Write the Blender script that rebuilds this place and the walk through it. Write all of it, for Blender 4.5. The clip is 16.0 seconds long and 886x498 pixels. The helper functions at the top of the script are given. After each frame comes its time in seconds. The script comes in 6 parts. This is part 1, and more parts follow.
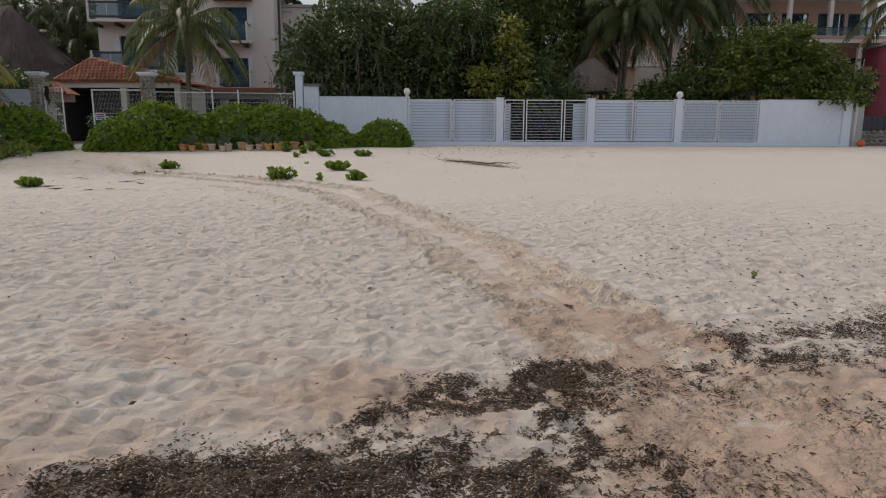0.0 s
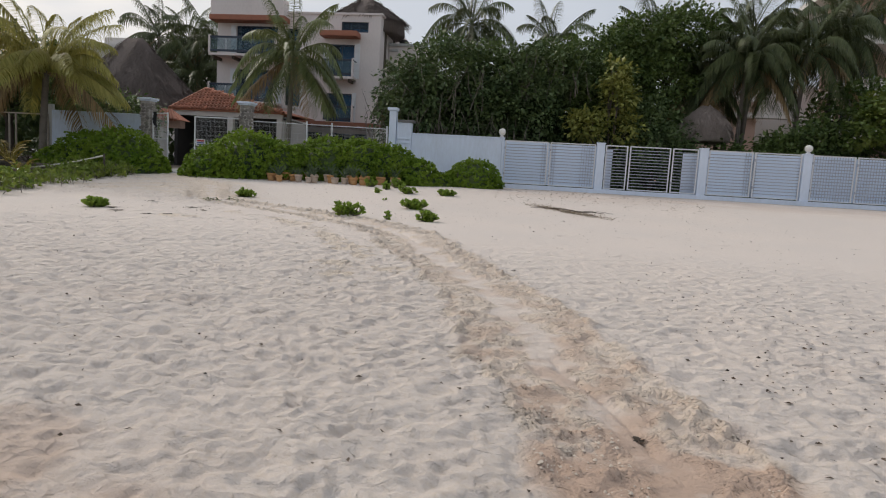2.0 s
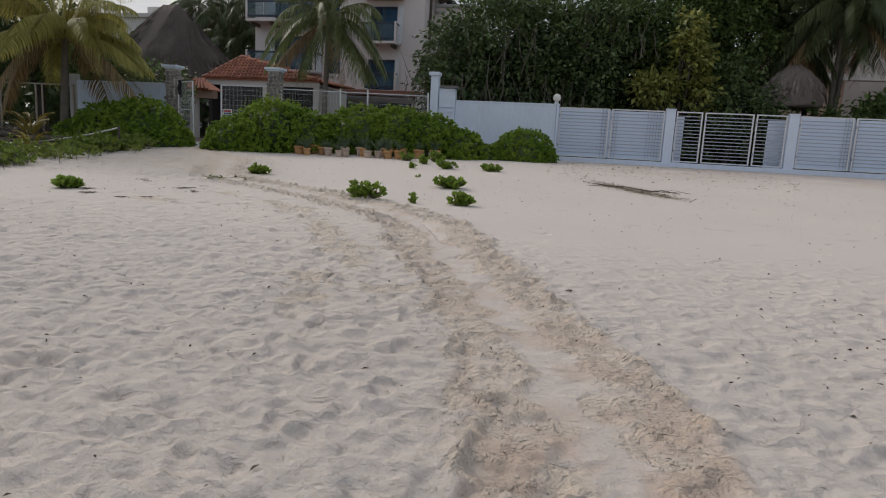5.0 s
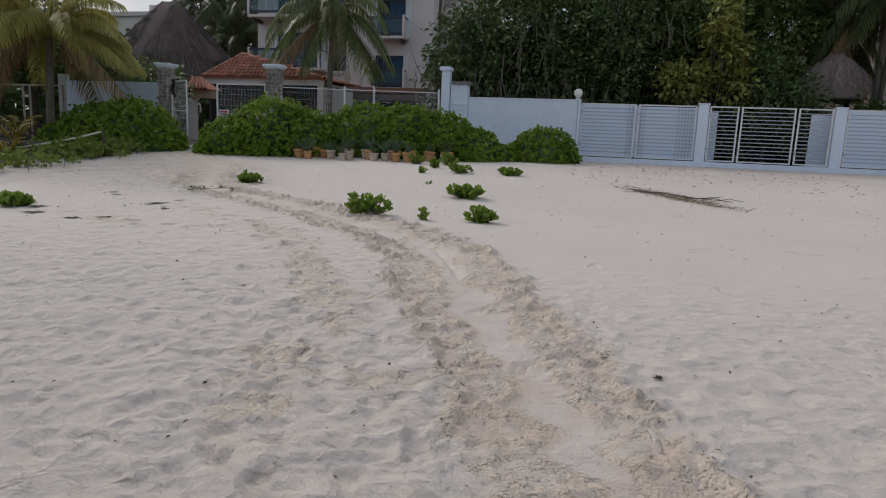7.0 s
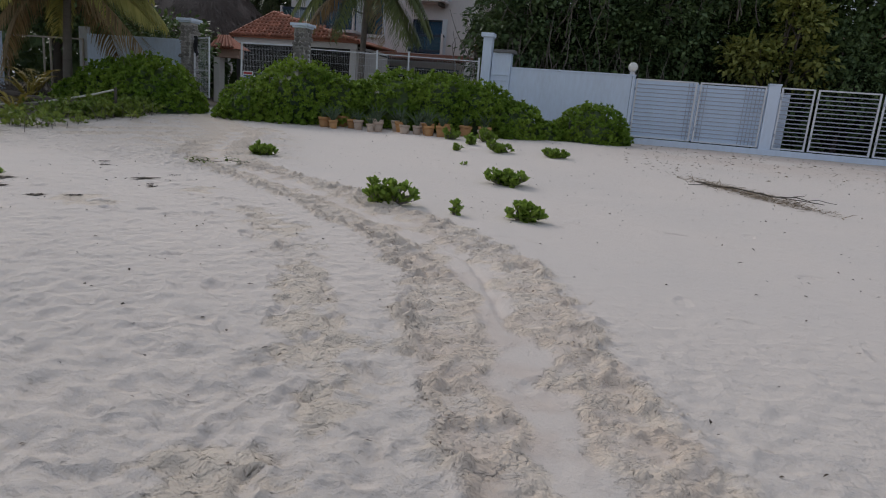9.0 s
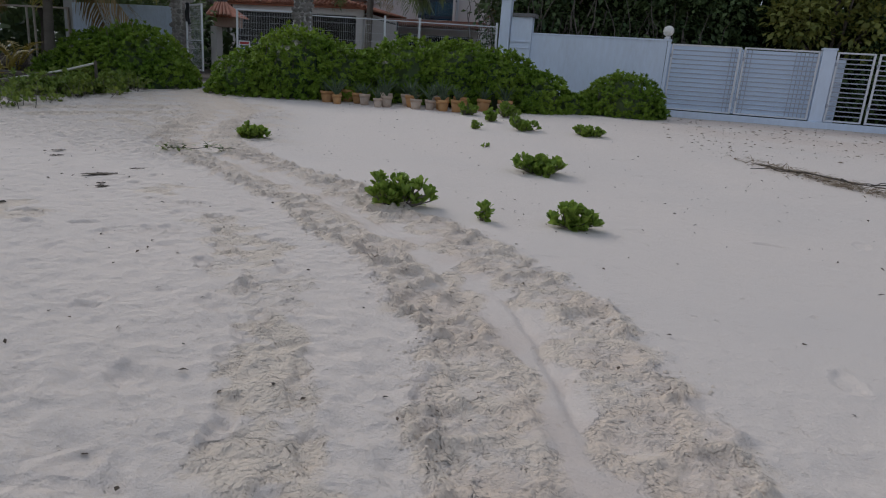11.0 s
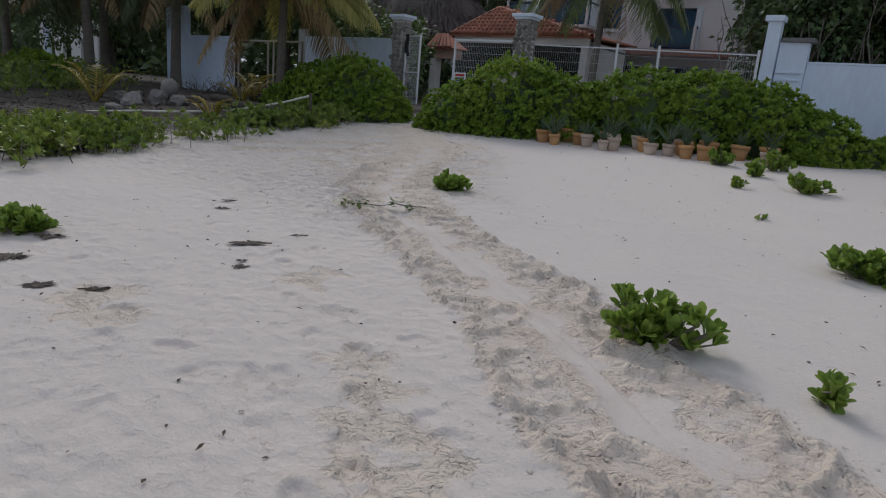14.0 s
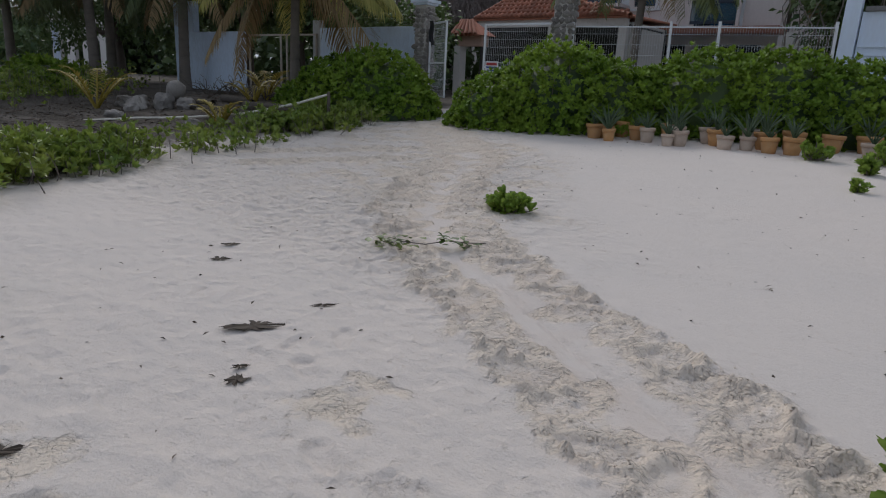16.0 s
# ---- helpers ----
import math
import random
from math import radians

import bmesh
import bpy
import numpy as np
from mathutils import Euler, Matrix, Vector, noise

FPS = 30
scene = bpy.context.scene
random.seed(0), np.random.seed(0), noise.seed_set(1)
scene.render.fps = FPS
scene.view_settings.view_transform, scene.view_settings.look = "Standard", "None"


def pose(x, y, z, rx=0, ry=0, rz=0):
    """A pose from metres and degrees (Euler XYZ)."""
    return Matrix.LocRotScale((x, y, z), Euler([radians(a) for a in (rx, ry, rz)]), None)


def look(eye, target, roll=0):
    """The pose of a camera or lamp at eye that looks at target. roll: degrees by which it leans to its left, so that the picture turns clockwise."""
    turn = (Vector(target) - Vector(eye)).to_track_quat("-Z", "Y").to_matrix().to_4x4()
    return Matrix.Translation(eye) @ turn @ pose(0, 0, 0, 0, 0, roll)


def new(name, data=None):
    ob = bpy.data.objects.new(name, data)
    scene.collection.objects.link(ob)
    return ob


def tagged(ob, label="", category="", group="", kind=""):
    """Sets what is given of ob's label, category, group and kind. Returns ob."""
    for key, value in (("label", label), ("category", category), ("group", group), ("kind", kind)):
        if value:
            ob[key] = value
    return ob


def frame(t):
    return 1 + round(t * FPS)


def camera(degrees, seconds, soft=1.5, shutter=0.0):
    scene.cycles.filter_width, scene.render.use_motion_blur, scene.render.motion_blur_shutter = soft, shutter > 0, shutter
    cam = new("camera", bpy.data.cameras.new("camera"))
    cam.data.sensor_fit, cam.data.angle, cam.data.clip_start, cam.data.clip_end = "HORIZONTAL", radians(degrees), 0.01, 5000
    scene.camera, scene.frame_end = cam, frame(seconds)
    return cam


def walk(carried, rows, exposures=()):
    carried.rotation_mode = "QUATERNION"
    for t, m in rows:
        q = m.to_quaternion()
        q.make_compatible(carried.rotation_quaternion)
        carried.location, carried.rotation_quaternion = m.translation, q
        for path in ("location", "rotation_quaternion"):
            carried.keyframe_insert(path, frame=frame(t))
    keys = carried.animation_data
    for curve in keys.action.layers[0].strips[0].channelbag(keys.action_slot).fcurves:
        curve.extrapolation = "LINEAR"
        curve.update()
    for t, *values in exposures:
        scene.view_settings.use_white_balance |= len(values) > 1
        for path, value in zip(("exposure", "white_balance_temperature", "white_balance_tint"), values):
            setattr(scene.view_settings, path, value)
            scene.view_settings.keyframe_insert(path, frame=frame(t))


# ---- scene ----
cam = camera(70.8, 16.0, 1.1)
PATH = [
    (0, (-0.117, 0.276, 1.452), (-0.088, 2.246, 1.108), 0.2),
    (0.5, (0.053, 0.591, 1.429), (-0.061, 2.573, 1.189), 1.7),
    (1, (0.184, 1.007, 1.431), (0.003, 2.982, 1.168), 2.9),
    (1.5, (0.216, 1.405, 1.432), (0.039, 3.382, 1.186), 1.3),
    (2, (0.355, 1.909, 1.444), (0.071, 3.876, 1.221), 3.4),
    (2.5, (0.359, 2.295, 1.432), (0.081, 4.254, 1.14), -0.4),
    (3, (0.331, 2.679, 1.416), (0.057, 4.632, 1.086), 2.6),
    (3.5, (0.294, 3.128, 1.416), (-0.129, 5.064, 1.147), 4.1),
    (6, (0.062, 5.453, 1.592), (-0.37, 7.374, 1.242), 2.7),
    (6.5, (-0.147, 5.901, 1.617), (-0.506, 7.851, 1.353), 1.9),
    (7, (-0.293, 6.334, 1.621), (-0.768, 8.248, 1.29), 2.5),
    (7.5, (-0.464, 6.731, 1.65), (-0.918, 8.65, 1.316), 2.3),
    (8, (-0.608, 7.097, 1.658), (-1.046, 9.01, 1.27), 1.8),
    (8.5, (-0.689, 7.512, 1.694), (-1.235, 9.392, 1.283), 4.8),
    (11, (-1.436, 9.543, 1.77), (-2.013, 11.386, 1.25), 4.3),
    (11.5, (-1.655, 9.937, 1.823), (-2.332, 11.756, 1.339), 5.0),
    (12, (-1.891, 10.359, 1.791), (-2.62, 12.16, 1.313), 4.2),
    (12.5, (-2.085, 10.736, 1.814), (-2.97, 12.474, 1.371), 4.4),
    (13, (-2.295, 11.074, 1.823), (-3.263, 12.767, 1.382), 3.6),
    (13.5, (-2.515, 11.367, 1.85), (-3.545, 13.015, 1.381), 3.0),
    (14, (-2.761, 11.718, 1.891), (-3.908, 13.284, 1.409), 5.0),
    (14.5, (-3.082, 12.092, 1.914), (-4.274, 13.644, 1.503), 1.6),
    (15, (-3.409, 12.431, 1.88), (-4.613, 13.958, 1.41), 3.9),
    (15.5, (-3.812, 12.694, 1.916), (-5.053, 14.165, 1.37), 5.1),
    (16, (-4.184, 12.898, 1.976), (-5.375, 14.418, 1.455), 2.8),
]
EXPOSE = [(0.0, -0.28, 7000, 12), (1.0, -0.12, 6850, 11), (2.0, -0.06, 6730, 11), (3.0, -0.28, 6700, 11), (7.0, -0.38, 6360, 11), (11.0, -0.58, 6000, 11), (16.0, -0.46, 6050, 11)]
walk(cam, [(t, look(eye, target, roll)) for t, eye, target, roll in PATH], EXPOSE)

# ---------------------------------------------------------------- light
SUN_EL, SUN_AZ = 36.0, -55.0      # degrees above the horizon, and clockwise from +y
world = bpy.data.worlds.new("overcast")
scene.world = world
world.use_nodes = True
wn, wl = world.node_tree.nodes, world.node_tree.links
wn.clear()
w_out, w_bg = wn.new("ShaderNodeOutputWorld"), wn.new("ShaderNodeBackground")
w_sky, w_mix, w_noise = wn.new("ShaderNodeTexSky"), wn.new("ShaderNodeMix"), wn.new("ShaderNodeTexNoise")
w_ramp, w_map, w_co = wn.new("ShaderNodeValToRGB"), wn.new("ShaderNodeMapping"), wn.new("ShaderNodeTexCoord")
w_sky.sky_type, w_sky.sun_disc = "NISHITA", False
w_sky.sun_elevation, w_sky.sun_rotation = radians(SUN_EL), radians(SUN_AZ)
w_sky.air_density, w_sky.dust_density, w_sky.ozone_density = 1.2, 4.0, 1.0
w_map.inputs["Scale"].default_value = (1.0, 1.0, 2.6)
w_noise.inputs["Scale"].default_value, w_noise.inputs["Detail"].default_value = 2.2, 6.0
w_ramp.color_ramp.elements[0].position, w_ramp.color_ramp.elements[1].position = 0.3, 0.62
w_ramp.color_ramp.elements[0].color, w_ramp.color_ramp.elements[1].color = (0.45, 0.45, 0.45, 1), (0.95, 0.95, 0.95, 1)
w_mix.data_type = "RGBA"
w_mix.inputs["B"].default_value = (5.75, 6.3, 7.15, 1)
w_bg.inputs["Strength"].default_value = 0.107
wl.new(w_co.outputs["Generated"], w_map.inputs["Vector"])
wl.new(w_map.outputs["Vector"], w_noise.inputs["Vector"])
wl.new(w_noise.outputs["Fac"], w_ramp.inputs["Fac"])
wl.new(w_ramp.outputs["Color"], w_mix.inputs["Factor"])
wl.new(w_sky.outputs["Color"], w_mix.inputs["A"])
wl.new(w_mix.outputs["Result"], w_bg.inputs["Color"])
wl.new(w_bg.outputs["Background"], w_out.inputs["Surface"])
sun = new("sun", bpy.data.lights.new("sun", "SUN"))
sun.data.energy, sun.data.angle, sun.data.color = 1.75, radians(27), (1.0, 0.95, 0.88)
_a = radians(SUN_AZ)
sun.matrix_world = look((0, 0, 40), (-math.sin(_a) * 40 / math.tan(radians(SUN_EL)), -math.cos(_a) * 40 / math.tan(radians(SUN_EL)), 0))

# ---------------------------------------------------------------- materials
def nodes_of(name):
    m = bpy.data.materials.new(name)
    m.use_nodes = True
    nt = m.node_tree
    return m, nt.nodes, nt.links, nt.nodes["Principled BSDF"]


def mixed(n, l, fac, a, b):
    """A colour mix of two colours or sockets."""
    k = n.new("ShaderNodeMix")
    k.data_type = "RGBA"
    for sock, v in (("Factor", fac), ("A", a), ("B", b)):
        if isinstance(v, bpy.types.NodeSocket):
            l.new(v, k.inputs[sock])
        elif sock == "Factor":
            k.inputs[sock].default_value = v
        else:
            k.inputs[sock].default_value = (*v, 1)
    return k.outputs["Result"]


def noisy(n, l, scale, detail=4.0, rough=0.55, lo=0.35, hi=0.65, stretch=(1, 1, 1), space="Object"):
    co, mp, tx, mr = n.new("ShaderNodeTexCoord"), n.new("ShaderNodeMapping"), n.new("ShaderNodeTexNoise"), n.new("ShaderNodeMapRange")
    mp.inputs["Scale"].default_value = stretch
    tx.inputs["Scale"].default_value, tx.inputs["Detail"].default_value, tx.inputs["Roughness"].default_value = scale, detail, rough
    mr.inputs["From Min"].default_value, mr.inputs["From Max"].default_value = lo, hi
    l.new(co.outputs[space], mp.inputs["Vector"])
    l.new(mp.outputs["Vector"], tx.inputs["Vector"])
    l.new(tx.outputs["Fac"], mr.inputs["Value"])
    return mr.outputs["Result"]


def bumped(n, l, b, height, strength, distance):
    k = n.new("ShaderNodeBump")
    k.inputs["Strength"].default_value, k.inputs["Distance"].default_value = strength, distance
    l.new(height, k.inputs["Height"])
    l.new(k.outputs["Normal"], b.inputs["Normal"])


def surface(name, base, dirt, rough=0.8, metal=0.0, coarse=1.5, fine=25.0, amount=0.6, bump=0.25, depth=0.01, stretch=(1, 1, 1), vary=0.0):
    """Paint, plaster, stone, wood: a base colour with stains at two scales, and a fine relief."""
    m, n, l, b = nodes_of(name)
    s1 = noisy(n, l, coarse, 5, 0.6, 0.42, 0.75, stretch)
    s2 = noisy(n, l, fine, 3, 0.6, 0.3, 0.7, stretch)
    half = [base[i] * (1 - amount * 0.35) + dirt[i] * amount * 0.35 for i in range(3)]
    full = [base[i] * (1 - amount) + dirt[i] * amount for i in range(3)]
    col = mixed(n, l, s1, mixed(n, l, s2, base, half), mixed(n, l, s2, half, full))
    if vary:
        oi, hs, mr = n.new("ShaderNodeObjectInfo"), n.new("ShaderNodeHueSaturation"), n.new("ShaderNodeMapRange")
        mr.inputs["To Min"].default_value, mr.inputs["To Max"].default_value = 1 - vary, 1 + vary
        l.new(oi.outputs["Random"], mr.inputs["Value"])
        l.new(mr.outputs["Result"], hs.inputs["Value"])
        l.new(col, hs.inputs["Color"])
        col = hs.outputs["Color"]
    l.new(col, b.inputs["Base Color"])
    b.inputs["Roughness"].default_value, b.inputs["Metallic"].default_value = rough, metal
    bumped(n, l, b, s2, bump, depth)
    return m


def leafy(name, dark, light, tip=None, rough=0.45, through_light=0.25, spots=0.0):
    """Leaves: each leaf a little different, with some light passing through."""
    m, n, l, b = nodes_of(name)
    g = n.new("ShaderNodeNewGeometry")
    col = mixed(n, l, g.outputs["Random Per Island"], dark, light)
    patch = noisy(n, l, 0.9, 3, 0.5, 0.35, 0.65)
    col = mixed(n, l, patch, col, mixed(n, l, 0.5, col, tip if tip else light))
    l.new(col, b.inputs["Base Color"])
    b.inputs["Roughness"].default_value, b.inputs["Specular IOR Level"].default_value = rough, 0.3
    t, x, out = n.new("ShaderNodeBsdfTranslucent"), n.new("ShaderNodeMixShader"), n["Material Output"]
    l.new(col, t.inputs["Color"])
    x.inputs["Fac"].default_value = through_light
    l.new(b.outputs["BSDF"], x.inputs[1])
    l.new(t.outputs["BSDF"], x.inputs[2])
    l.new(x.outputs["Shader"], out.inputs["Surface"])
    return m


def times_half(n, l, a):
    k = n.new("ShaderNodeMath")
    k.operation = "MULTIPLY"
    k.inputs[1].default_value = 0.75
    l.new(a, k.inputs[0])
    return k.outputs["Value"]


def sand_material():
    m, n, l, b = nodes_of("sand")
    at1, at2, at3, at4, at5 = (n.new("ShaderNodeAttribute") for _ in range(5))
    at5.attribute_name = "turned"
    at1.attribute_name, at2.attribute_name, at3.attribute_name, at4.attribute_name = "damp", "weed", "soil", "rough"
    grain = noisy(n, l, 420, 2, 0.6, 0.3, 0.7)
    lump = noisy(n, l, 70, 4, 0.65, 0.3, 0.7)
    broad = noisy(n, l, 0.35, 4, 0.6, 0.35, 0.65)
    dry = mixed(n, l, grain, (0.605, 0.525, 0.46), (0.82, 0.735, 0.67))
    dry = mixed(n, l, lump, mixed(n, l, 0.22, dry, (0.42, 0.35, 0.29)), dry)
    dry = mixed(n, l, noisy(n, l, 160, 3, 0.7, 0.56, 0.72), dry, mixed(n, l, 0.4, dry, (0.36, 0.31, 0.27)))
    dry = mixed(n, l, broad, dry, mixed(n, l, 0.5, dry, (0.60, 0.545, 0.50)))
    trod = n.new("ShaderNodeMath")
    trod.operation = "MULTIPLY"
    l.new(noisy(n, l, 26, 5, 0.65, 0.45, 0.75, (1, 1.3, 1)), trod.inputs[0])
    l.new(at4.outputs["Fac"], trod.inputs[1])
    dry = mixed(n, l, trod.outputs["Value"], dry, (0.61, 0.52, 0.43))
    ragged, upturned = n.new("ShaderNodeMath"), n.new("ShaderNodeMapRange")
    ragged.operation = "MULTIPLY_ADD"
    l.new(noisy(n, l, 14, 5, 0.65, 0.25, 0.75), ragged.inputs[0])
    ragged.inputs[1].default_value = 0.75
    l.new(at5.outputs["Fac"], ragged.inputs[2])
    upturned.inputs["From Min"].default_value, upturned.inputs["From Max"].default_value = 0.52, 1.12
    l.new(ragged.outputs["Value"], upturned.inputs["Value"])
    turn = upturned.outputs["Result"]
    dry = mixed(n, l, times_half(n, l, turn), dry, (0.675, 0.57, 0.46))
    wet = mixed(n, l, grain, (0.44, 0.31, 0.235), (0.585, 0.44, 0.345))
    col = mixed(n, l, at1.outputs["Fac"], dry, wet)
    litter = mixed(n, l, lump, (0.035, 0.028, 0.022), (0.10, 0.083, 0.066))
    col = mixed(n, l, at3.outputs["Fac"], col, litter)
    dark = mixed(n, l, lump, (0.022, 0.016, 0.012), (0.085, 0.058, 0.038))
    strewn = n.new("ShaderNodeMapRange")
    strewn.inputs["From Min"].default_value, strewn.inputs["From Max"].default_value = -0.06, 0.06
    less = n.new("ShaderNodeMath")
    less.operation = "SUBTRACT"
    l.new(at2.outputs["Fac"], less.inputs[0])
    l.new(noisy(n, l, 58, 5, 0.75, 0.28, 0.72, (1, 1.5, 1)), less.inputs[1])
    l.new(less.outputs["Value"], strewn.inputs["Value"])
    col = mixed(n, l, strewn.outputs["Result"], col, dark)
    l.new(col, b.inputs["Base Color"])
    b.inputs["Roughness"].default_value = 0.92
    b.inputs["Specular IOR Level"].default_value = 0.2
    # scalloped hollows where people trod, clods where it is freshly turned, and grain
    co, wn, ws, wa = n.new("ShaderNodeTexCoord"), n.new("ShaderNodeTexNoise"), n.new("ShaderNodeVectorMath"), n.new("ShaderNodeVectorMath")
    wn.inputs["Scale"].default_value, wn.inputs["Detail"].default_value = 5.0, 4.0
    ws.operation, ws.inputs["Scale"].default_value = "SCALE", 0.14
    wa.operation = "ADD"
    l.new(co.outputs["Object"], wn.inputs["Vector"])
    l.new(wn.outputs["Color"], ws.inputs[0])
    l.new(co.outputs["Object"], wa.inputs[0])
    l.new(ws.outputs["Vector"], wa.inputs[1])

    def cells(scale, stretch):
        mp, v = n.new("ShaderNodeMapping"), n.new("ShaderNodeTexVoronoi")
        mp.inputs["Scale"].default_value = stretch
        v.inputs["Scale"].default_value = scale
        l.new(wa.outputs["Vector"], mp.inputs["Vector"])
        l.new(mp.outputs["Vector"], v.inputs["Vector"])
        return v.outputs["Distance"]

    def times(a, b):
        k = n.new("ShaderNodeMath")
        k.operation = "MULTIPLY"
        l.new(a, k.inputs[0])
        l.new(b, k.inputs[1])
        return k.outputs["Value"]

    last = None
    for height, strength, depth in (
            (times(times(cells(5.5, (1, 1.6, 0)), noisy(n, l, 1.9, 3, 0.6, 0.38, 0.6)), at4.outputs["Fac"]), 0.9, 0.05),
            (times(times(cells(9, (1, 1.5, 0)), noisy(n, l, 2.9, 3, 0.6, 0.4, 0.6)), at4.outputs["Fac"]), 0.9, 0.045),
            (times(times(cells(26, (1, 1.2, 0)), noisy(n, l, 6, 3, 0.6, 0.40, 0.56)), turn), 0.9, -0.021),
            (times(times(cells(60, (1, 1.1, 0)), noisy(n, l, 9, 3, 0.6, 0.36, 0.6)), turn), 0.9, -0.012),
            (times(lump, at4.outputs["Fac"]), 0.6, 0.010),
            (noisy(n, l, 34, 5, 0.7, 0.3, 0.7, (1, 1.4, 0)), 0.7, 0.005)):
        k = n.new("ShaderNodeBump")
        k.inputs["Strength"].default_value, k.inputs["Distance"].default_value, k.invert = strength, abs(depth), depth < 0
        l.new(height, k.inputs["Height"])
        if last:
            l.new(last, k.inputs["Normal"])
        last = k.outputs["Normal"]
    l.new(last, b.inputs["Normal"])
    return m


M_SAND = sand_material()
M_CLOD = surface("turned_sand", (0.62, 0.53, 0.44), (0.54, 0.45, 0.36), 0.95, 0, 2, 60, 0.7, 0.4, 0.006)
M_WEED = leafy("dry_seaweed", (0.024, 0.016, 0.012), (0.12, 0.075, 0.045), rough=0.7, through_light=0.05)
M_DEBRIS = leafy("dark_debris", (0.03, 0.025, 0.02), (0.14, 0.10, 0.07), rough=0.8, through_light=0.0)
M_STRAW = leafy("dry_straw", (0.16, 0.12, 0.08), (0.34, 0.27, 0.19), rough=0.85, through_light=0.05)
M_HEDGE = leafy("beach_shrub_leaf", (0.085, 0.165, 0.014), (0.21, 0.33, 0.034), (0.33, 0.43, 0.055), 0.58, 0.40)
M_HEDGE_LOW = leafy("runner_leaf", (0.105, 0.17, 0.028), (0.25, 0.33, 0.06), (0.32, 0.34, 0.07), 0.4, 0.3)
M_BUSH = leafy("young_shrub_leaf", (0.12, 0.205, 0.032), (0.28, 0.395, 0.065), (0.36, 0.45, 0.085), 0.45, 0.38)
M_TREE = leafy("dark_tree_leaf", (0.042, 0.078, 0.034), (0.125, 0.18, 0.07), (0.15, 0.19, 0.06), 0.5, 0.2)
M_TREE2 = leafy("green_tree_leaf", (0.048, 0.09, 0.03), (0.13, 0.19, 0.058), (0.16, 0.20, 0.05), 0.5, 0.2)
M_TREE_Y = leafy("yellowish_tree_leaf", (0.09, 0.12, 0.025), (0.30, 0.31, 0.075), (0.34, 0.33, 0.09), 0.5, 0.25)
M_SEAGRAPE = leafy("broad_tree_leaf", (0.04, 0.09, 0.02), (0.14, 0.20, 0.04), (0.22, 0.23, 0.05), 0.42, 0.25)
M_PALM = leafy("palm_leaflet", (0.045, 0.07, 0.033), (0.14, 0.165, 0.075), (0.15, 0.17, 0.065), 0.42, 0.2)
M_PALM_MID = leafy("pale_palm_leaflet", (0.07, 0.10, 0.035), (0.20, 0.235, 0.085), (0.24, 0.25, 0.09), 0.42, 0.28)
M_PALM_Y = leafy("yellow_palm_leaflet", (0.20, 0.22, 0.05), (0.47, 0.43, 0.13), (0.52, 0.44, 0.14), 0.5, 0.35)
M_PALM_DRY = leafy("dry_palm_leaflet", (0.16, 0.11, 0.06), (0.36, 0.26, 0.13), rough=0.8, through_light=0.1)
M_ALOE = leafy("aloe_leaf", (0.045, 0.075, 0.04), (0.10, 0.14, 0.075), rough=0.55, through_light=0.05)
M_BARK = surface("bark", (0.11, 0.09, 0.07), (0.05, 0.04, 0.035), 0.9, 0, 3, 30, 0.7, 0.6, 0.02, (1, 1, 0.3))
M_TRUNK = surface("palm_bark", (0.22, 0.19, 0.16), (0.07, 0.06, 0.05), 0.9, 0, 2, 24, 0.7, 0.7, 0.02, (1, 1, 3))
M_TWIG = surface("bare_twig", (0.19, 0.16, 0.135), (0.08, 0.07, 0.06), 0.9, 0, 3, 30)
M_WHITE = surface("white_wall_paint", (0.70, 0.78, 0.90), (0.36, 0.36, 0.36), 0.75, 0, 0.7, 9, 0.38, 0.06, 0.006, (1, 1, 0.3))
M_STAINED = surface("black_stained_concrete", (0.15, 0.145, 0.14), (0.33, 0.32, 0.31), 0.9, 0, 3, 20, 0.6, 0.3, 0.01)
M_SHEET = surface("white_sheet_metal", (0.70, 0.82, 0.97), (0.6, 0.6, 0.62), 0.45, 0, 1.5, 20, 0.3, 0.08, 0.003)
M_WHITE_METAL = surface("white_metal_paint", (0.72, 0.73, 0.75), (0.36, 0.32, 0.28), 0.5, 0, 2.5, 40, 0.35, 0.1, 0.002)
M_SLAT = surface("grey_metal_paint", (0.40, 0.43, 0.50), (0.22, 0.19, 0.17), 0.5, 0, 2.5, 40, 0.5, 0.1, 0.002)
M_CREAM = surface("pinkish_render", (0.74, 0.67, 0.64), (0.42, 0.37, 0.35), 0.85, 0, 0.5, 10, 0.35, 0.15, 0.01, (1, 1, 0.4))
M_PEACH = surface("peach_render", (0.50, 0.34, 0.27), (0.32, 0.21, 0.165), 0.85, 0, 0.5, 10, 0.4, 0.15, 0.01)
M_PINK = surface("pink_render", (0.52, 0.13, 0.18), (0.30, 0.08, 0.10), 0.85, 0, 0.7, 10, 0.4)
M_LIGHT = surface("pale_render", (0.68, 0.64, 0.60), (0.42, 0.38, 0.35), 0.85, 0, 0.6, 10, 0.4)
M_CONCRETE = surface("weathered_concrete", (0.50, 0.50, 0.49), (0.20, 0.19, 0.18), 0.9, 0, 0.9, 12, 0.65, 0.3, 0.012, (1, 1, 0.35))
M_BLOCK = surface("blue_white_block_wall", (0.64, 0.74, 0.88), (0.28, 0.29, 0.30), 0.85, 0, 1.2, 12, 0.5, 0.25, 0.01, (1, 1, 0.4))
M_STONE = surface("rough_stone", (0.34, 0.31, 0.28), (0.14, 0.13, 0.12), 0.9, 0, 3, 22, 0.7, 0.7, 0.02, vary=0.3)
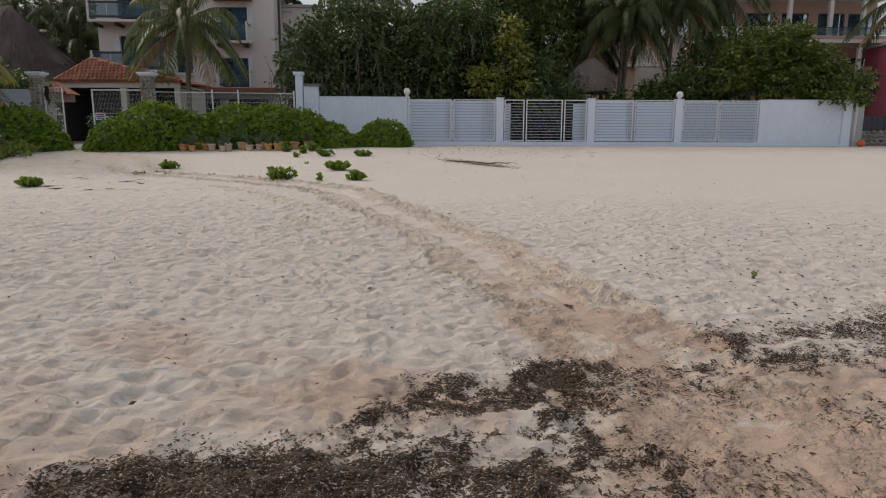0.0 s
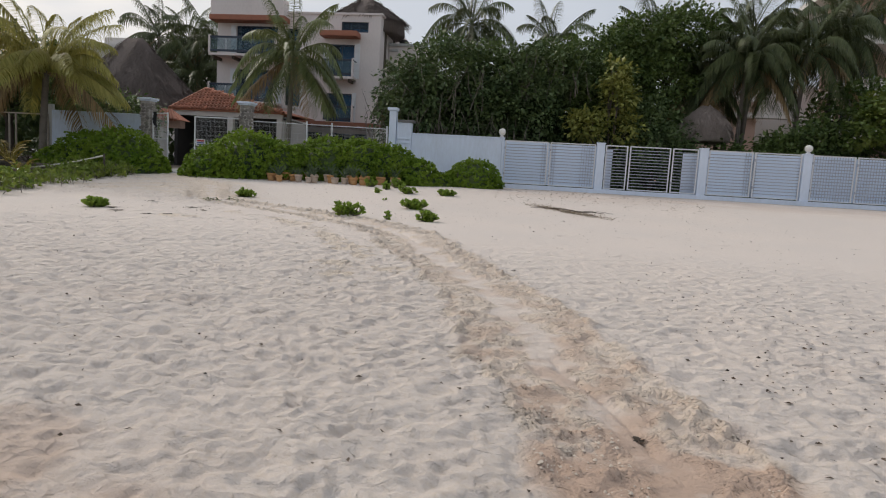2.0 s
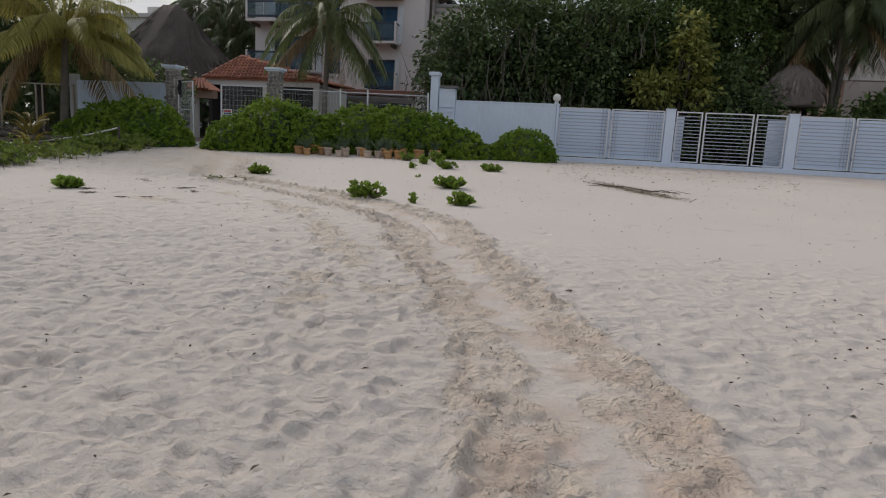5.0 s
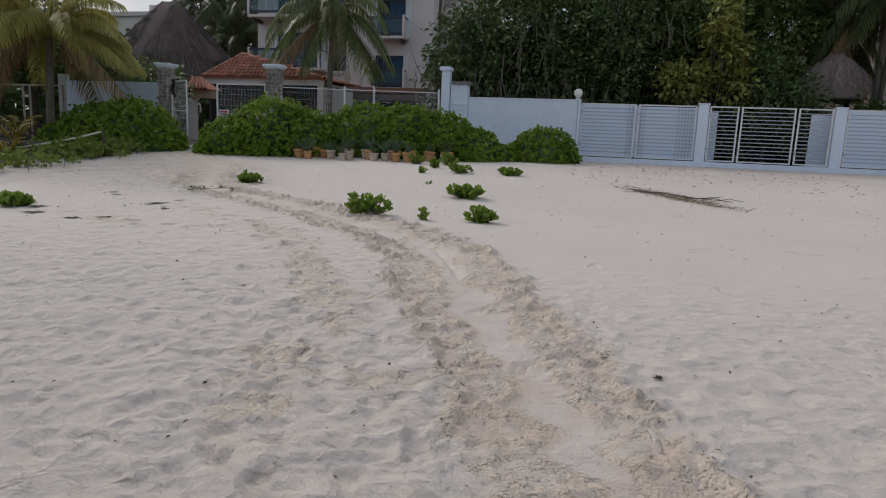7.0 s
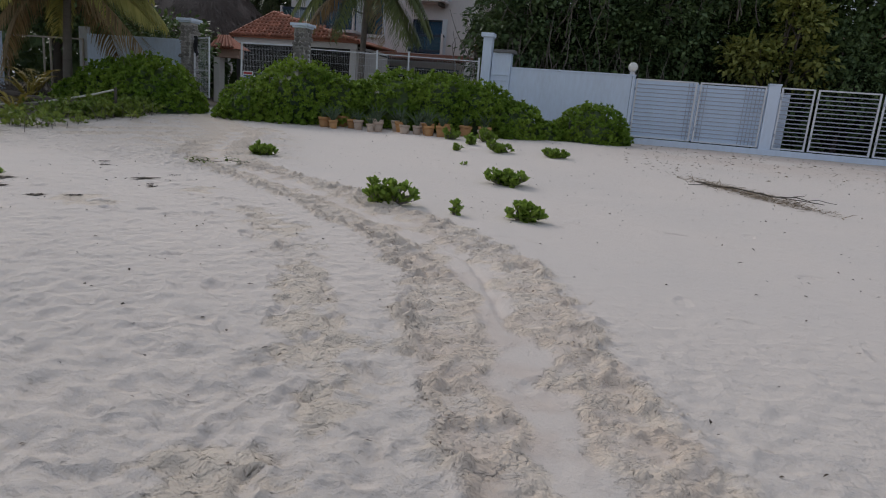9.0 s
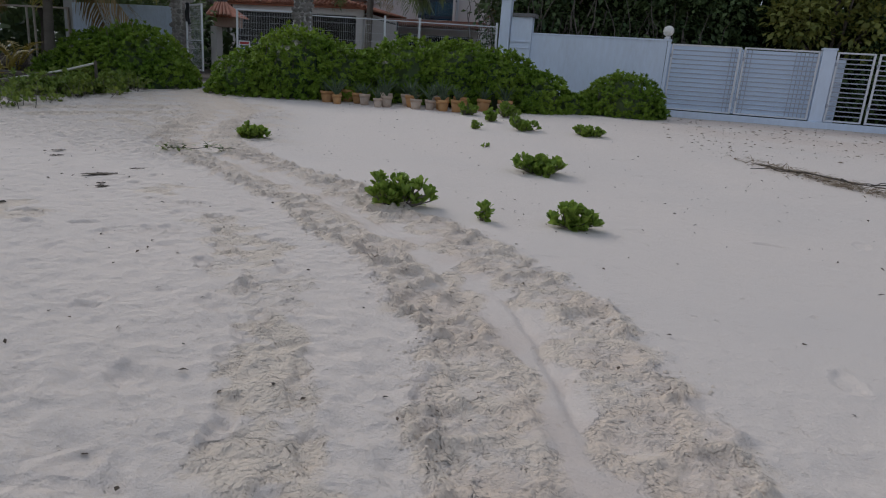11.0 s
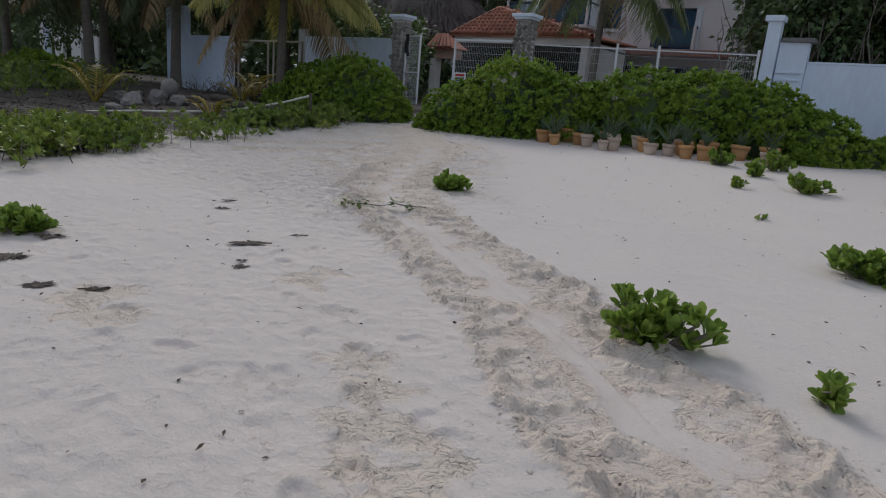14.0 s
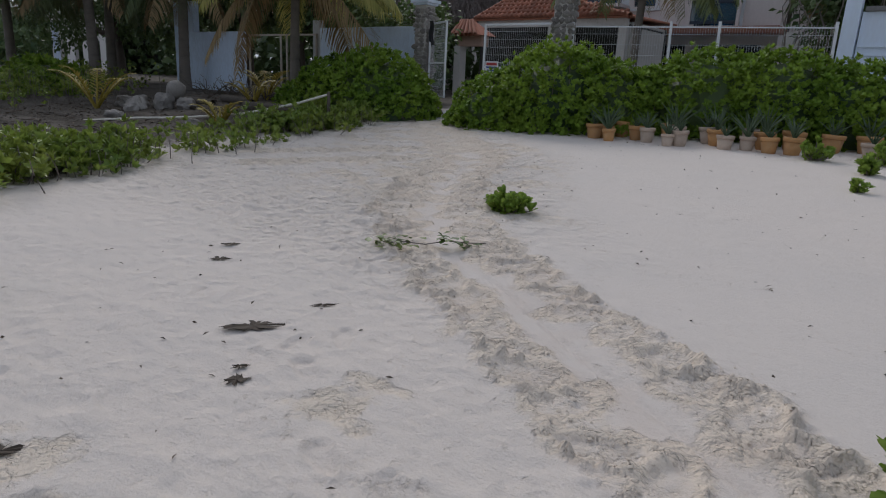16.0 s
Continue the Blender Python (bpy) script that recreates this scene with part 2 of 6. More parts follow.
M_MORTAR = surface("pale_mortar", (0.5, 0.47, 0.43), (0.28, 0.26, 0.24), 0.95, 0, 4, 30)
M_TILE = surface("clay_roof_tile", (0.38, 0.15, 0.09), (0.20, 0.085, 0.06), 0.8, 0, 3, 25, 0.6, 0.3, 0.01, vary=0.28)
M_TERRA = surface("terracotta", (0.46, 0.235, 0.085), (0.36, 0.27, 0.17), 0.85, 0, 4, 40, 0.65, 0.3, 0.006, vary=0.25)
M_CLAY_PALE = surface("bleached_clay", (0.48, 0.38, 0.30), (0.30, 0.22, 0.16), 0.9, 0, 5, 40, 0.6, 0.3, 0.006, vary=0.15)
M_THATCH = surface("palm_thatch", (0.215, 0.172, 0.15), (0.09, 0.075, 0.065), 0.95, 0, 2, 35, 0.7, 0.8, 0.05, (6, 6, 0.7))
M_THATCH_PALE = surface("pale_thatch", (0.52, 0.43, 0.38), (0.16, 0.13, 0.11), 0.95, 0, 2, 35, 0.7, 0.8, 0.05, (6, 6, 0.7))
# near black: shade inside openings put into the colour; also the roof hood
M_DARK = surface("inner_shade_and_hood", (0.05, 0.045, 0.042), (0.02, 0.02, 0.02), 0.9)
M_FRAME = surface("dark_blue_frame", (0.02, 0.035, 0.06), (0.04, 0.04, 0.05), 0.45, 0.0)
M_RUSTY = surface("rusted_white_paint", (0.42, 0.38, 0.32), (0.18, 0.11, 0.06), 0.7, 0, 6, 30, 0.6, 0.3, 0.004)
M_SEEDLING = leafy("seedling_leaflet", (0.24, 0.20, 0.035), (0.46, 0.36, 0.07), (0.48, 0.36, 0.08), 0.5, 0.35)
M_ROPE = surface("pale_rope", (0.70, 0.66, 0.58), (0.50, 0.46, 0.38), 0.9, 0, 6, 60, 0.5, 0.6, 0.005)
M_SOIL = surface("pot_soil", (0.09, 0.065, 0.045), (0.04, 0.03, 0.02), 0.95)
M_CLOTH = surface("black_cloth", (0.015, 0.015, 0.017), (0.03, 0.03, 0.03), 0.9)
M_ORANGE = surface("orange_plastic", (0.62, 0.14, 0.03), (0.4, 0.1, 0.03), 0.5)
M_SIGNRED = surface("sign_red", (0.45, 0.05, 0.05), (0.3, 0.05, 0.05), 0.5)
M_SIGNBLUE = surface("sign_blue", (0.06, 0.10, 0.32), (0.05, 0.06, 0.2), 0.5)
M_GLOBE = surface("opal_globe", (0.80, 0.78, 0.73), (0.55, 0.5, 0.42), 0.35, 0, 6, 40, 0.3, 0.05, 0.002)
M_CURTAIN = surface("blue_curtain", (0.08, 0.25, 0.46), (0.04, 0.12, 0.24), 0.9, 0, 2, 8, 0.5, 0.3, 0.02, (6, 1, 0.1))


def glass_material(name, tint, rough=0.03, see=0.5):
    m, n, l, b = nodes_of(name)
    b.inputs["Base Color"].default_value = (*tint, 1)
    b.inputs["Roughness"].default_value = rough
    t, x = n.new("ShaderNodeBsdfTransparent"), n.new("ShaderNodeMixShader")
    t.inputs["Color"].default_value = (0.85, 0.92, 0.95, 1)
    x.inputs["Fac"].default_value = see
    l.new(b.outputs["BSDF"], x.inputs[1])
    l.new(t.outputs["BSDF"], x.inputs[2])
    l.new(x.outputs["Shader"], n["Material Output"].inputs["Surface"])
    return m


M_PANE = glass_material("window_glass", (0.02, 0.05, 0.09), 0.03, 0.72)
M_RAILGLASS = glass_material("railing_glass", (0.10, 0.16, 0.18), 0.05, 0.72)

# ---------------------------------------------------------------- building blocks
GY = [-600, -40, -5, 0, 5, 10, 13, 16, 19, 23, 26, 29.5, 35, 60, 3000]
GZ = [-6, -1.3, -0.2, -0.05, 0.1, 0.28, 0.42, 0.5, 0.6, 0.88, 1.08, 1.19, 1.32, 1.4, 1.5]


def gz(y):
    """Height of the beach at this distance from the sea."""
    return float(np.interp(y, GY, GZ))


def mesh_np(name, verts, faces, mat):
    """A mesh from arrays of vertices and of equally long faces."""
    verts, faces = np.asarray(verts, np.float32), np.asarray(faces, np.int32)
    me = bpy.data.meshes.new(name)
    k = faces.shape[1]
    me.vertices.add(len(verts))
    me.vertices.foreach_set("co", verts.ravel())
    me.loops.add(faces.size)
    me.loops.foreach_set("vertex_index", faces.ravel())
    me.polygons.add(len(faces))
    me.polygons.foreach_set("loop_start", np.arange(0, faces.size, k, dtype=np.int32))
    me.polygons.foreach_set("loop_total", np.full(len(faces), k, np.int32))
    me.update(calc_edges=True)
    me.materials.append(mat)
    return me


def smooth(me):
    me.polygons.foreach_set("use_smooth", np.ones(len(me.polygons), bool))
    return me


def data_of(name, bm, mat):
    me = bpy.data.meshes.new(name)
    bm.to_mesh(me)
    bm.free()
    me.materials.append(mat)
    return me


def part(name, bm, mat, parent, label=""):
    """One mesh object under a thing or a part. bm: a bmesh, or ready mesh data."""
    me = data_of(name, bm, mat) if isinstance(bm, bmesh.types.BMesh) else bm
    ob = new(name, me)
    ob.parent = parent
    return tagged(ob, label)


def thing(name, m, label, category, group="", kind=""):
    ob = new(name)
    ob.empty_display_size = 0.2
    ob.matrix_world = m
    return tagged(ob, label, category, group, kind)


def solid(name, bm, mat, label, category, group="", kind="", m=None):
    """A thing that is one mesh."""
    me = data_of(name, bm, mat) if isinstance(bm, bmesh.types.BMesh) else bm
    ob = new(name, me)
    if m is not None:
        ob.matrix_world = m
    return tagged(ob, label, category, group, kind)


def box(bm, x0, x1, y0, y1, z0, z1):
    v = [bm.verts.new((x, y, z)) for z in (z0, z1) for y in (y0, y1) for x in (x0, x1)]
    for f in ((0, 2, 3, 1), (4, 5, 7, 6), (0, 1, 5, 4), (2, 6, 7, 3), (0, 4, 6, 2), (1, 3, 7, 5)):
        bm.faces.new([v[i] for i in f])
    return bm


def boxes(*specs, bevel=0.0):
    bm = bmesh.new()
    for s in specs:
        box(bm, *s)
    if bevel:
        bmesh.ops.bevel(bm, geom=list(bm.edges), offset=bevel, segments=2, profile=0.7, affect="EDGES")
    return bm


def lathe(profile, sides=20):
    """A turned shape from (radius, height) pairs, closed at both ends."""
    bm = bmesh.new()
    rings = [[bm.verts.new((r * math.cos(2 * math.pi * i / sides), r * math.sin(2 * math.pi * i / sides), z)) for i in range(sides)] for r, z in profile]
    for a, b in zip(rings, rings[1:]):
        for i in range(sides):
            bm.faces.new((a[i], a[(i + 1) % sides], b[(i + 1) % sides], b[i])).smooth = True
    bm.faces.new(rings[0][::-1])
    bm.faces.new(rings[-1])
    return bm


def tube_np(points, radii, sides=7):
    """Vertices and quads of a tapered tube through points."""
    p = np.asarray(points, float)
    t = np.gradient(p, axis=0)
    t /= np.linalg.norm(t, axis=1)[:, None] + 1e-9
    ref = np.where(np.abs(t[:, 2:3]) > 0.9, np.array([[1.0, 0, 0]]), np.array([[0, 0, 1.0]]))
    u = np.cross(t, ref)
    u /= np.linalg.norm(u, axis=1)[:, None] + 1e-9
    w = np.cross(t, u)
    a = np.linspace(0, 2 * np.pi, sides, endpoint=False)
    r = np.asarray(radii, float)[:, None, None]
    v = p[:, None] + r * (np.cos(a)[None, :, None] * u[:, None] + np.sin(a)[None, :, None] * w[:, None])
    i, j = np.meshgrid(np.arange(len(p) - 1), np.arange(sides), indexing="ij")
    k = (j + 1) % sides
    f = np.stack([i * sides + j, i * sides + k, (i + 1) * sides + k, (i + 1) * sides + j], -1).reshape(-1, 4)
    return v.reshape(-1, 3), f


def tubes(name, many, mat, sides=7):
    """One mesh of several tubes: a list of (points, radii)."""
    vs, fs, n = [], [], 0
    for p, r in many:
        v, f = tube_np(p, r, sides)
        vs.append(v)
        fs.append(f + n)
        n += len(v)
    return smooth(mesh_np(name, np.concatenate(vs), np.concatenate(fs), mat))


DIAMOND = (np.array([(0, 0, 0), (-0.5, 0.5, 0.10), (0, 0.55, 0), (0.5, 0.5, 0.10), (0, 1, -0.06)]), np.array([(0, 2, 1), (0, 3, 2), (1, 2, 4), (2, 3, 4)]))
KITE = (np.array([(0, 0, 0), (-0.5, 0.5, 0.10), (0.5, 0.5, 0.10), (0, 1, -0.06)]), np.array([(0, 2, 1), (1, 2, 3)]))
SLIVER = (np.array([(-0.5, 0, 0), (0.5, 0, 0), (0.35, 0.5, 0.12), (-0.35, 0.5, 0.12), (0, 1, 0)]), np.array([(0, 1, 2), (0, 2, 3), (3, 2, 4)]))
OBOVATE = (np.array([(-0.08, 0, 0), (0.08, 0, 0), (-0.26, 0.35, 0.06), (0, 0.36, 0.0), (0.26, 0.35, 0.06), (-0.48, 0.70, 0.07), (0, 0.72, 0.0), (0.48, 0.70, 0.07),
                     (-0.30, 0.92, 0.0), (0.30, 0.92, 0.0), (0, 1.0, -0.06)]),
           np.array([(0, 1, 3), (0, 3, 2), (1, 4, 3), (2, 3, 6), (2, 6, 5), (3, 4, 7), (3, 7, 6), (5, 6, 8), (6, 7, 9), (6, 9, 10), (6, 10, 8)]))


def leaf_mesh(name, pos, way, up, length, width, template, mat):
    """Many leaves of one template: roots, directions, rough upward sides, lengths and widths."""
    t, f = template
    way = way / (np.linalg.norm(way, axis=1)[:, None] + 1e-9)
    side = np.cross(way, up)
    side /= np.linalg.norm(side, axis=1)[:, None] + 1e-9
    nrm = np.cross(side, way)
    length, width = np.asarray(length)[:, None, None], np.asarray(width)[:, None, None]
    v = pos[:, None] + t[None, :, 0:1] * width * side[:, None] + t[None, :, 1:2] * length * way[:, None] + t[None, :, 2:3] * length * nrm[:, None]
    faces = (f[None] + (np.arange(len(pos)) * len(t))[:, None, None]).reshape(-1, 3)
    return mesh_np(name, v.reshape(-1, 3), faces, mat)


def unit(rng, n):
    d = rng.normal(size=(n, 3))
    return d / np.linalg.norm(d, axis=1)[:, None]


def lump_cloud(rng, lumps, per_area, flat=0.0):
    """Points and outward directions spread over the outside of overlapping ellipsoids (x, y, z, rx, ry, rz)."""
    ps, ds = [], []
    for i, (x, y, z, rx, ry, rz) in enumerate(lumps):
        n = int(per_area * 4 * math.pi * ((rx * ry) ** 1.6 / 3 + (rx * rz) ** 1.6 / 3 + (ry * rz) ** 1.6 / 3) ** (1 / 1.6))
        d = unit(rng, n)
        k = 1 + rng.normal(0, 0.05, n)[:, None] - 0.16 * (rng.random(n)[:, None] ** 3)
        p = np.array((x, y, z)) + d * k * np.array((rx, ry, rz))
        o = d / np.array((rx, ry, rz))
        o /= np.linalg.norm(o, axis=1)[:, None]
        keep = np.ones(n, bool)
        for j, (a, b, c, ra, rb, rc) in enumerate(lumps):
            if j != i:
                keep &= (((p - np.array((a, b, c))) / np.array((ra, rb, rc))) ** 2).sum(1) > 0.72
        ps.append(p[keep])
        ds.append(o[keep])
    return np.concatenate(ps), np.concatenate(ds)


def rosettes(name, rng, pos, out, leaves, length, width, mat, spread=0.85, template=DIAMOND):
    """Whorls of leaves at pos that open along out."""
    n = len(pos)
    c = np.repeat(pos, leaves, 0)
    o = np.repeat(out + rng.normal(0, 0.25, (n, 3)), leaves, 0)
    o /= np.linalg.norm(o, axis=1)[:, None]
    r = np.cross(o, unit(rng, n * leaves))
    r /= np.linalg.norm(r, axis=1)[:, None] + 1e-9
    tilt = rng.uniform(0.25, 1.0, n * leaves)[:, None] * spread
    way = o * (1 - tilt * 0.75) + r * tilt
    ln = length * rng.uniform(0.7, 1.2, n * leaves)
    return leaf_mesh(name, c + r * 0.01, way, o, ln, ln * width, template, mat)

# ---------------------------------------------------------------- the beach: one sheet to the horizon
def lattice(ix, iy, seed):
    h = (ix.astype(np.int64) * 374761393 + iy.astype(np.int64) * 668265263 + seed * 1442695041) & 0x7FFFFFFF
    h = ((h ^ (h >> 13)) * 1274126177) & 0x7FFFFFFF
    return ((h ^ (h >> 16)) & 0xFFFF) / 65535.0


def vnoise(x, y, seed):
    ix, iy = np.floor(x), np.floor(y)
    fx, fy = x - ix, y - iy
    fx, fy = fx * fx * (3 - 2 * fx), fy * fy * (3 - 2 * fy)
    a, b, c, d = lattice(ix, iy, seed), lattice(ix + 1, iy, seed), lattice(ix, iy + 1, seed), lattice(ix + 1, iy + 1, seed)
    return (a * (1 - fx) + b * fx) * (1 - fy) + (c * (1 - fx) + d * fx) * fy


def fbm(x, y, seed, octaves=4):
    s, k, tot = 0, 1.0, 0
    for o in range(octaves):
        s = s + k * vnoise(x * 2 ** o + 17.3 * o, y * 2 ** o - 9.1 * o, seed + o)
        tot += k
        k *= 0.5
    return s / tot


def sstep(a, b, v):
    t = np.clip((v - a) / (b - a), 0, 1)
    return t * t * (3 - 2 * t)


# middle line of the crawl track, from the water's side up to the gate
TRACK = np.array([(2.3, 0.6), (1.75, 2.2), (1.62, 3.05), (1.44, 4.06), (1.04, 5.63), (0.52, 7.0), (0.05, 8.6), (-0.42, 10.2), (-0.98, 11.35), (-2.02, 13.2), (-3.25, 14.25),
                  (-5.05, 15.6), (-6.45, 16.5), (-7.5, 17.15), (-8.6, 18.15), (-9.5, 19.6), (-10.2, 21.2), (-11.6, 22.5), (-13.6, 24.3)])


def near_track(x, y):
    """Distance to the side of the track's middle (left negative), and the way along it."""
    best, side, along = np.full(x.shape, 1e9), np.zeros(x.shape), np.zeros(x.shape)
    run = 0.0
    for (ax, ay), (bx, by) in zip(TRACK, TRACK[1:]):
        ux, uy = bx - ax, by - ay
        ln = math.hypot(ux, uy)
        ux, uy = ux / ln, uy / ln
        t = np.clip((x - ax) * ux + (y - ay) * uy, 0, ln)
        dx, dy = x - ax - t * ux, y - ay - t * uy
        d = np.hypot(dx, dy)
        m = d < best
        best = np.where(m, d, best)
        side = np.where(m, np.sign(dx * uy - dy * ux) * d, side)
        along = np.where(m, run + t, along)
        run += ln
    return side - np.interp(y, [5.4, 6.3, 8, 9.7, 10.5, 12, 13.6, 15, 16], [-0.15, -0.15, 0, -0.23, -0.3, -0.19, 0.02, 0.12, 0.04]), along


def dented(x, y, cell, seed, long=0.62, wide=0.38):
    """Overlapping oval foot hollows with soft lips, about -1 to 0.4, and the sharp-edged scallops that trodden dry sand slumps into."""
    gx, gy = np.floor(x / cell), np.floor(y / cell)
    out, close = np.zeros(x.shape), np.full(x.shape, 9.0)
    for i in (-1, 0, 1):
        for j in (-1, 0, 1):
            cx, cy = gx + i, gy + j
            dx = x / cell - cx - lattice(cx, cy, seed)
            dy = y / cell - cy - lattice(cx, cy, seed + 1)
            a, amp = lattice(cx, cy, seed + 2) * 6.283, lattice(cx, cy, seed + 3)
            c, sn = np.cos(a), np.sin(a)
            q = (dx * c + dy * sn) ** 2 / long ** 2 + (dy * c - dx * sn) ** 2 / wide ** 2
            bowl = np.clip(1 - q, 0, 1)
            close = np.minimum(close, dx * dx + 2.2 * dy * dy)
            out += (0.15 + amp ** 1.5) * (0.38 * np.exp(-((np.sqrt(q) - 1.12) / 0.26) ** 2) - bowl ** 0.8)
    return out, np.sqrt(close)


def weed_field(x, y):
    """How thickly dry seaweed covers the sand, 0 to 1."""
    edge = np.interp(x, [-9, -3, -1.0, -0.6, -0.25, 0.7, 1.3, 2.0, 3.5, 5, 9], [2.4, 2.95, 3.1, 3.4, 4.1, 4.25, 4.4, 4.6, 5.3, 5.9, 6.4])
    n = fbm(x * 1.5 + 3, y * 2.2 + 1, 51, 5)
    fine = fbm(x * 11, y * 15, 61, 4)
    dep = edge - y + (n - 0.5) * 1.4
    w = sstep(0.0, 0.5, dep) * sstep(0.35, 0.58, n * 0.55 + fine * 0.45)
    side, along = near_track(x, y)
    gap = sstep(0.75, 0.25, np.abs(side - 0.05)) * sstep(0.30, 0.55, fbm(x * 2.1, y * 2.1, 71, 3) + 0.18 * (3.4 - y))
    w = np.where(x > 2.2, 0.56, 0.68) * w * (1 - 0.34 * gap)
    w = w * (1 - 0.75 * sstep(2.4, 1.2, y)) * (1 - 0.40 * sstep(0.75, 1.15, x + 0.5 * (n - 0.5)) * sstep(3.9, 3.4, y - 0.15 * (x - 1.0)))
    return w


def soil_field(x, y):
    """Dark leaf litter inland of the runner plants."""
    edge = np.interp(y, [-50, 10, 15, 19, 23.5, 26, 60], [-16, -14.5, -13.9, -14.9, -15.3, -15.8, -15.8])
    s = sstep(0.2, 1.6, edge - x + (fbm(x * 0.8, y * 0.8, 81, 4) - 0.5) * 2.0)
    return s * (0.9 + 0.1 * sstep(0.35, 0.6, fbm(x * 1.3, y * 1.3, 83, 4)))


def line_steps(lo, hi, fine_lo, fine_hi, step, grow):
    """Steps of a grid: even in the middle, growing slowly beside it and fast beyond the garden."""
    mid = list(np.arange(fine_lo, fine_hi, step))
    a, s, v = [], step, fine_lo
    while v > lo:
        s *= grow if fine_lo - v < 7 else 1.16
        v -= s
        a.append(max(v, lo))
    b, s, v = [], step, mid[-1]
    while v < hi:
        s *= grow if v - fine_hi < 7 else 1.16
        v += s
        b.append(min(v, hi))
    return np.array(a[::-1] + mid + b)


GROUND = {}


def build_ground():
    rng = np.random.default_rng(5)
    xs = line_steps(-1500, 1500, -8.4, 3.0, 0.0225, 1.022)
    ys = line_steps(-600, 2600, 2.5, 18.0, 0.0225, 1.022)
    X, Y = np.meshgrid(xs, ys)
    Z = np.interp(Y, GY, GZ)
    Z = np.where(np.abs(Y) < 70, (np.interp(Y - 1.2, GY, GZ) + np.interp(Y + 1.2, GY, GZ) + Z) / 3, Z)
    near = (np.abs(X + 2) < 28) & (Y > -6) & (Y < 34)
    side, along = near_track(X, Y)
    wob = (fbm(X * 2.3, Y * 2.3, 21, 3) - 0.5) * 0.30
    ad = np.abs(side) + wob
    damp_end = np.interp(Y, [2, 4.2, 6, 8, 10, 12, 16, 24], [1.0, 0.95, 0.62, 0.40, 0.28, 0.20, 0.12, 0.08])
    in_track = sstep(0.66, 0.50, ad / np.interp(Y, [2, 3.5, 5.5], [1.7, 1.35, 1.0]))
    # trampled sand: hollows everywhere near the water, smoother towards the wall
    rough = np.interp(Y, [0, 6, 9, 11, 13, 19, 26], [1.0, 1.0, 0.85, 0.58, 0.30, 0.30, 0.3]) * np.where(side > 0.4, 0.8, 1.0)
    rough = rough * (1 - 0.78 * sstep(0.4, 0.9, side) * sstep(11.0, 14.0, Y))
    tramp = sstep(17.0, 19.5, Y) * sstep(2.6, 1.2, np.abs(side + 0.5)) * sstep(26.5, 24.5, Y)   # where many feet reached the gate
    rough = np.maximum(np.where((side < -0.4) & (X < -4), np.maximum(rough, 0.95 * sstep(14.5, 17.5, Y) * sstep(26, 21, Y)), rough), tramp * 0.95)
    sway = (fbm(X * 4.1, Y * 4.1, 29, 3) - 0.5) * 0.16
    feet, scallop = dented(X + sway, Y - sway, 0.25, 310)
    small, scallop_b = dented(X - sway * 1.4, Y + sway, 0.145, 330, 0.6, 0.42)
    slump = sstep(0.40, 0.58, fbm(X * 1.7 + 7, Y * 2.1, 49, 3))
    patchy = 0.25 + 0.95 * sstep(0.38, 0.60, fbm(X * 0.9, Y * 1.1, 47, 3))
    Z = Z + np.where(near, rough * (1 - 0.85 * in_track) * (np.interp(Y, [8, 11, 14], [0.030, 0.022, 0.013]) * 0.55 * feet * patchy + 0.008 * small + 0.052 * slump * (np.minimum(scallop, 0.85) - 0.4) + 0.036 * (1 - 0.45 * slump) * (np.minimum(scallop_b, 0.85) - 0.4) + 0.030 * (fbm(X * 2.2, Y * 3.6, 41, 3) - 0.5) + 0.012 * (fbm(X * 8.5, Y * 11.5, 43, 3) - 0.5)), 0)
    Z = Z + np.where(near, 0.05 * (fbm(X * 0.45, Y * 0.45, 45, 3) - 0.5), 0)
    # the track: a smooth dragged middle between two rows of scoops with crumbly rims
    half = sstep(0.24, 0.12, ad)
    warp = (fbm(X * 6, Y * 6, 33, 3) - 0.5)
    band = sstep(0.12, 0.24, ad) * sstep(0.66, 0.52, ad)
    crumbs = 1 - np.abs(2 * fbm(X * 8, Y * 8, 91, 4) - 1) * 2.2
    clods = sstep(0.50, 0.585, fbm(X * 13, Y * 13, 94, 3)) - 0.4
    lumps = sstep(0.38, 0.66, fbm(X * 22, Y * 22, 98, 2))
    rim = np.exp(-((ad - 0.58) / 0.06) ** 2)
    Z = Z + np.where(near, -0.022 * half + rim * 0.016 * (2.0 * vnoise(X * 4.5, Y * 4.5, 92) - 0.3) * (0.5 + lumps) + (band + rim * 0.8) * (0.010 * (crumbs - 0.5) + 0.009 * (lumps - 0.5) * sstep(0.42, 0.60, fbm(X * 2.7, Y * 2.7, 205, 3)) + 0.020 * (fbm(X * 3.1, Y * 3.1, 96, 2) - 0.5)), 0)
    # each flipper stroke: an oval scoop, its sand pushed back and outward into a broken lip
    total = along[near].max()
    heap = np.zeros(Z.shape)
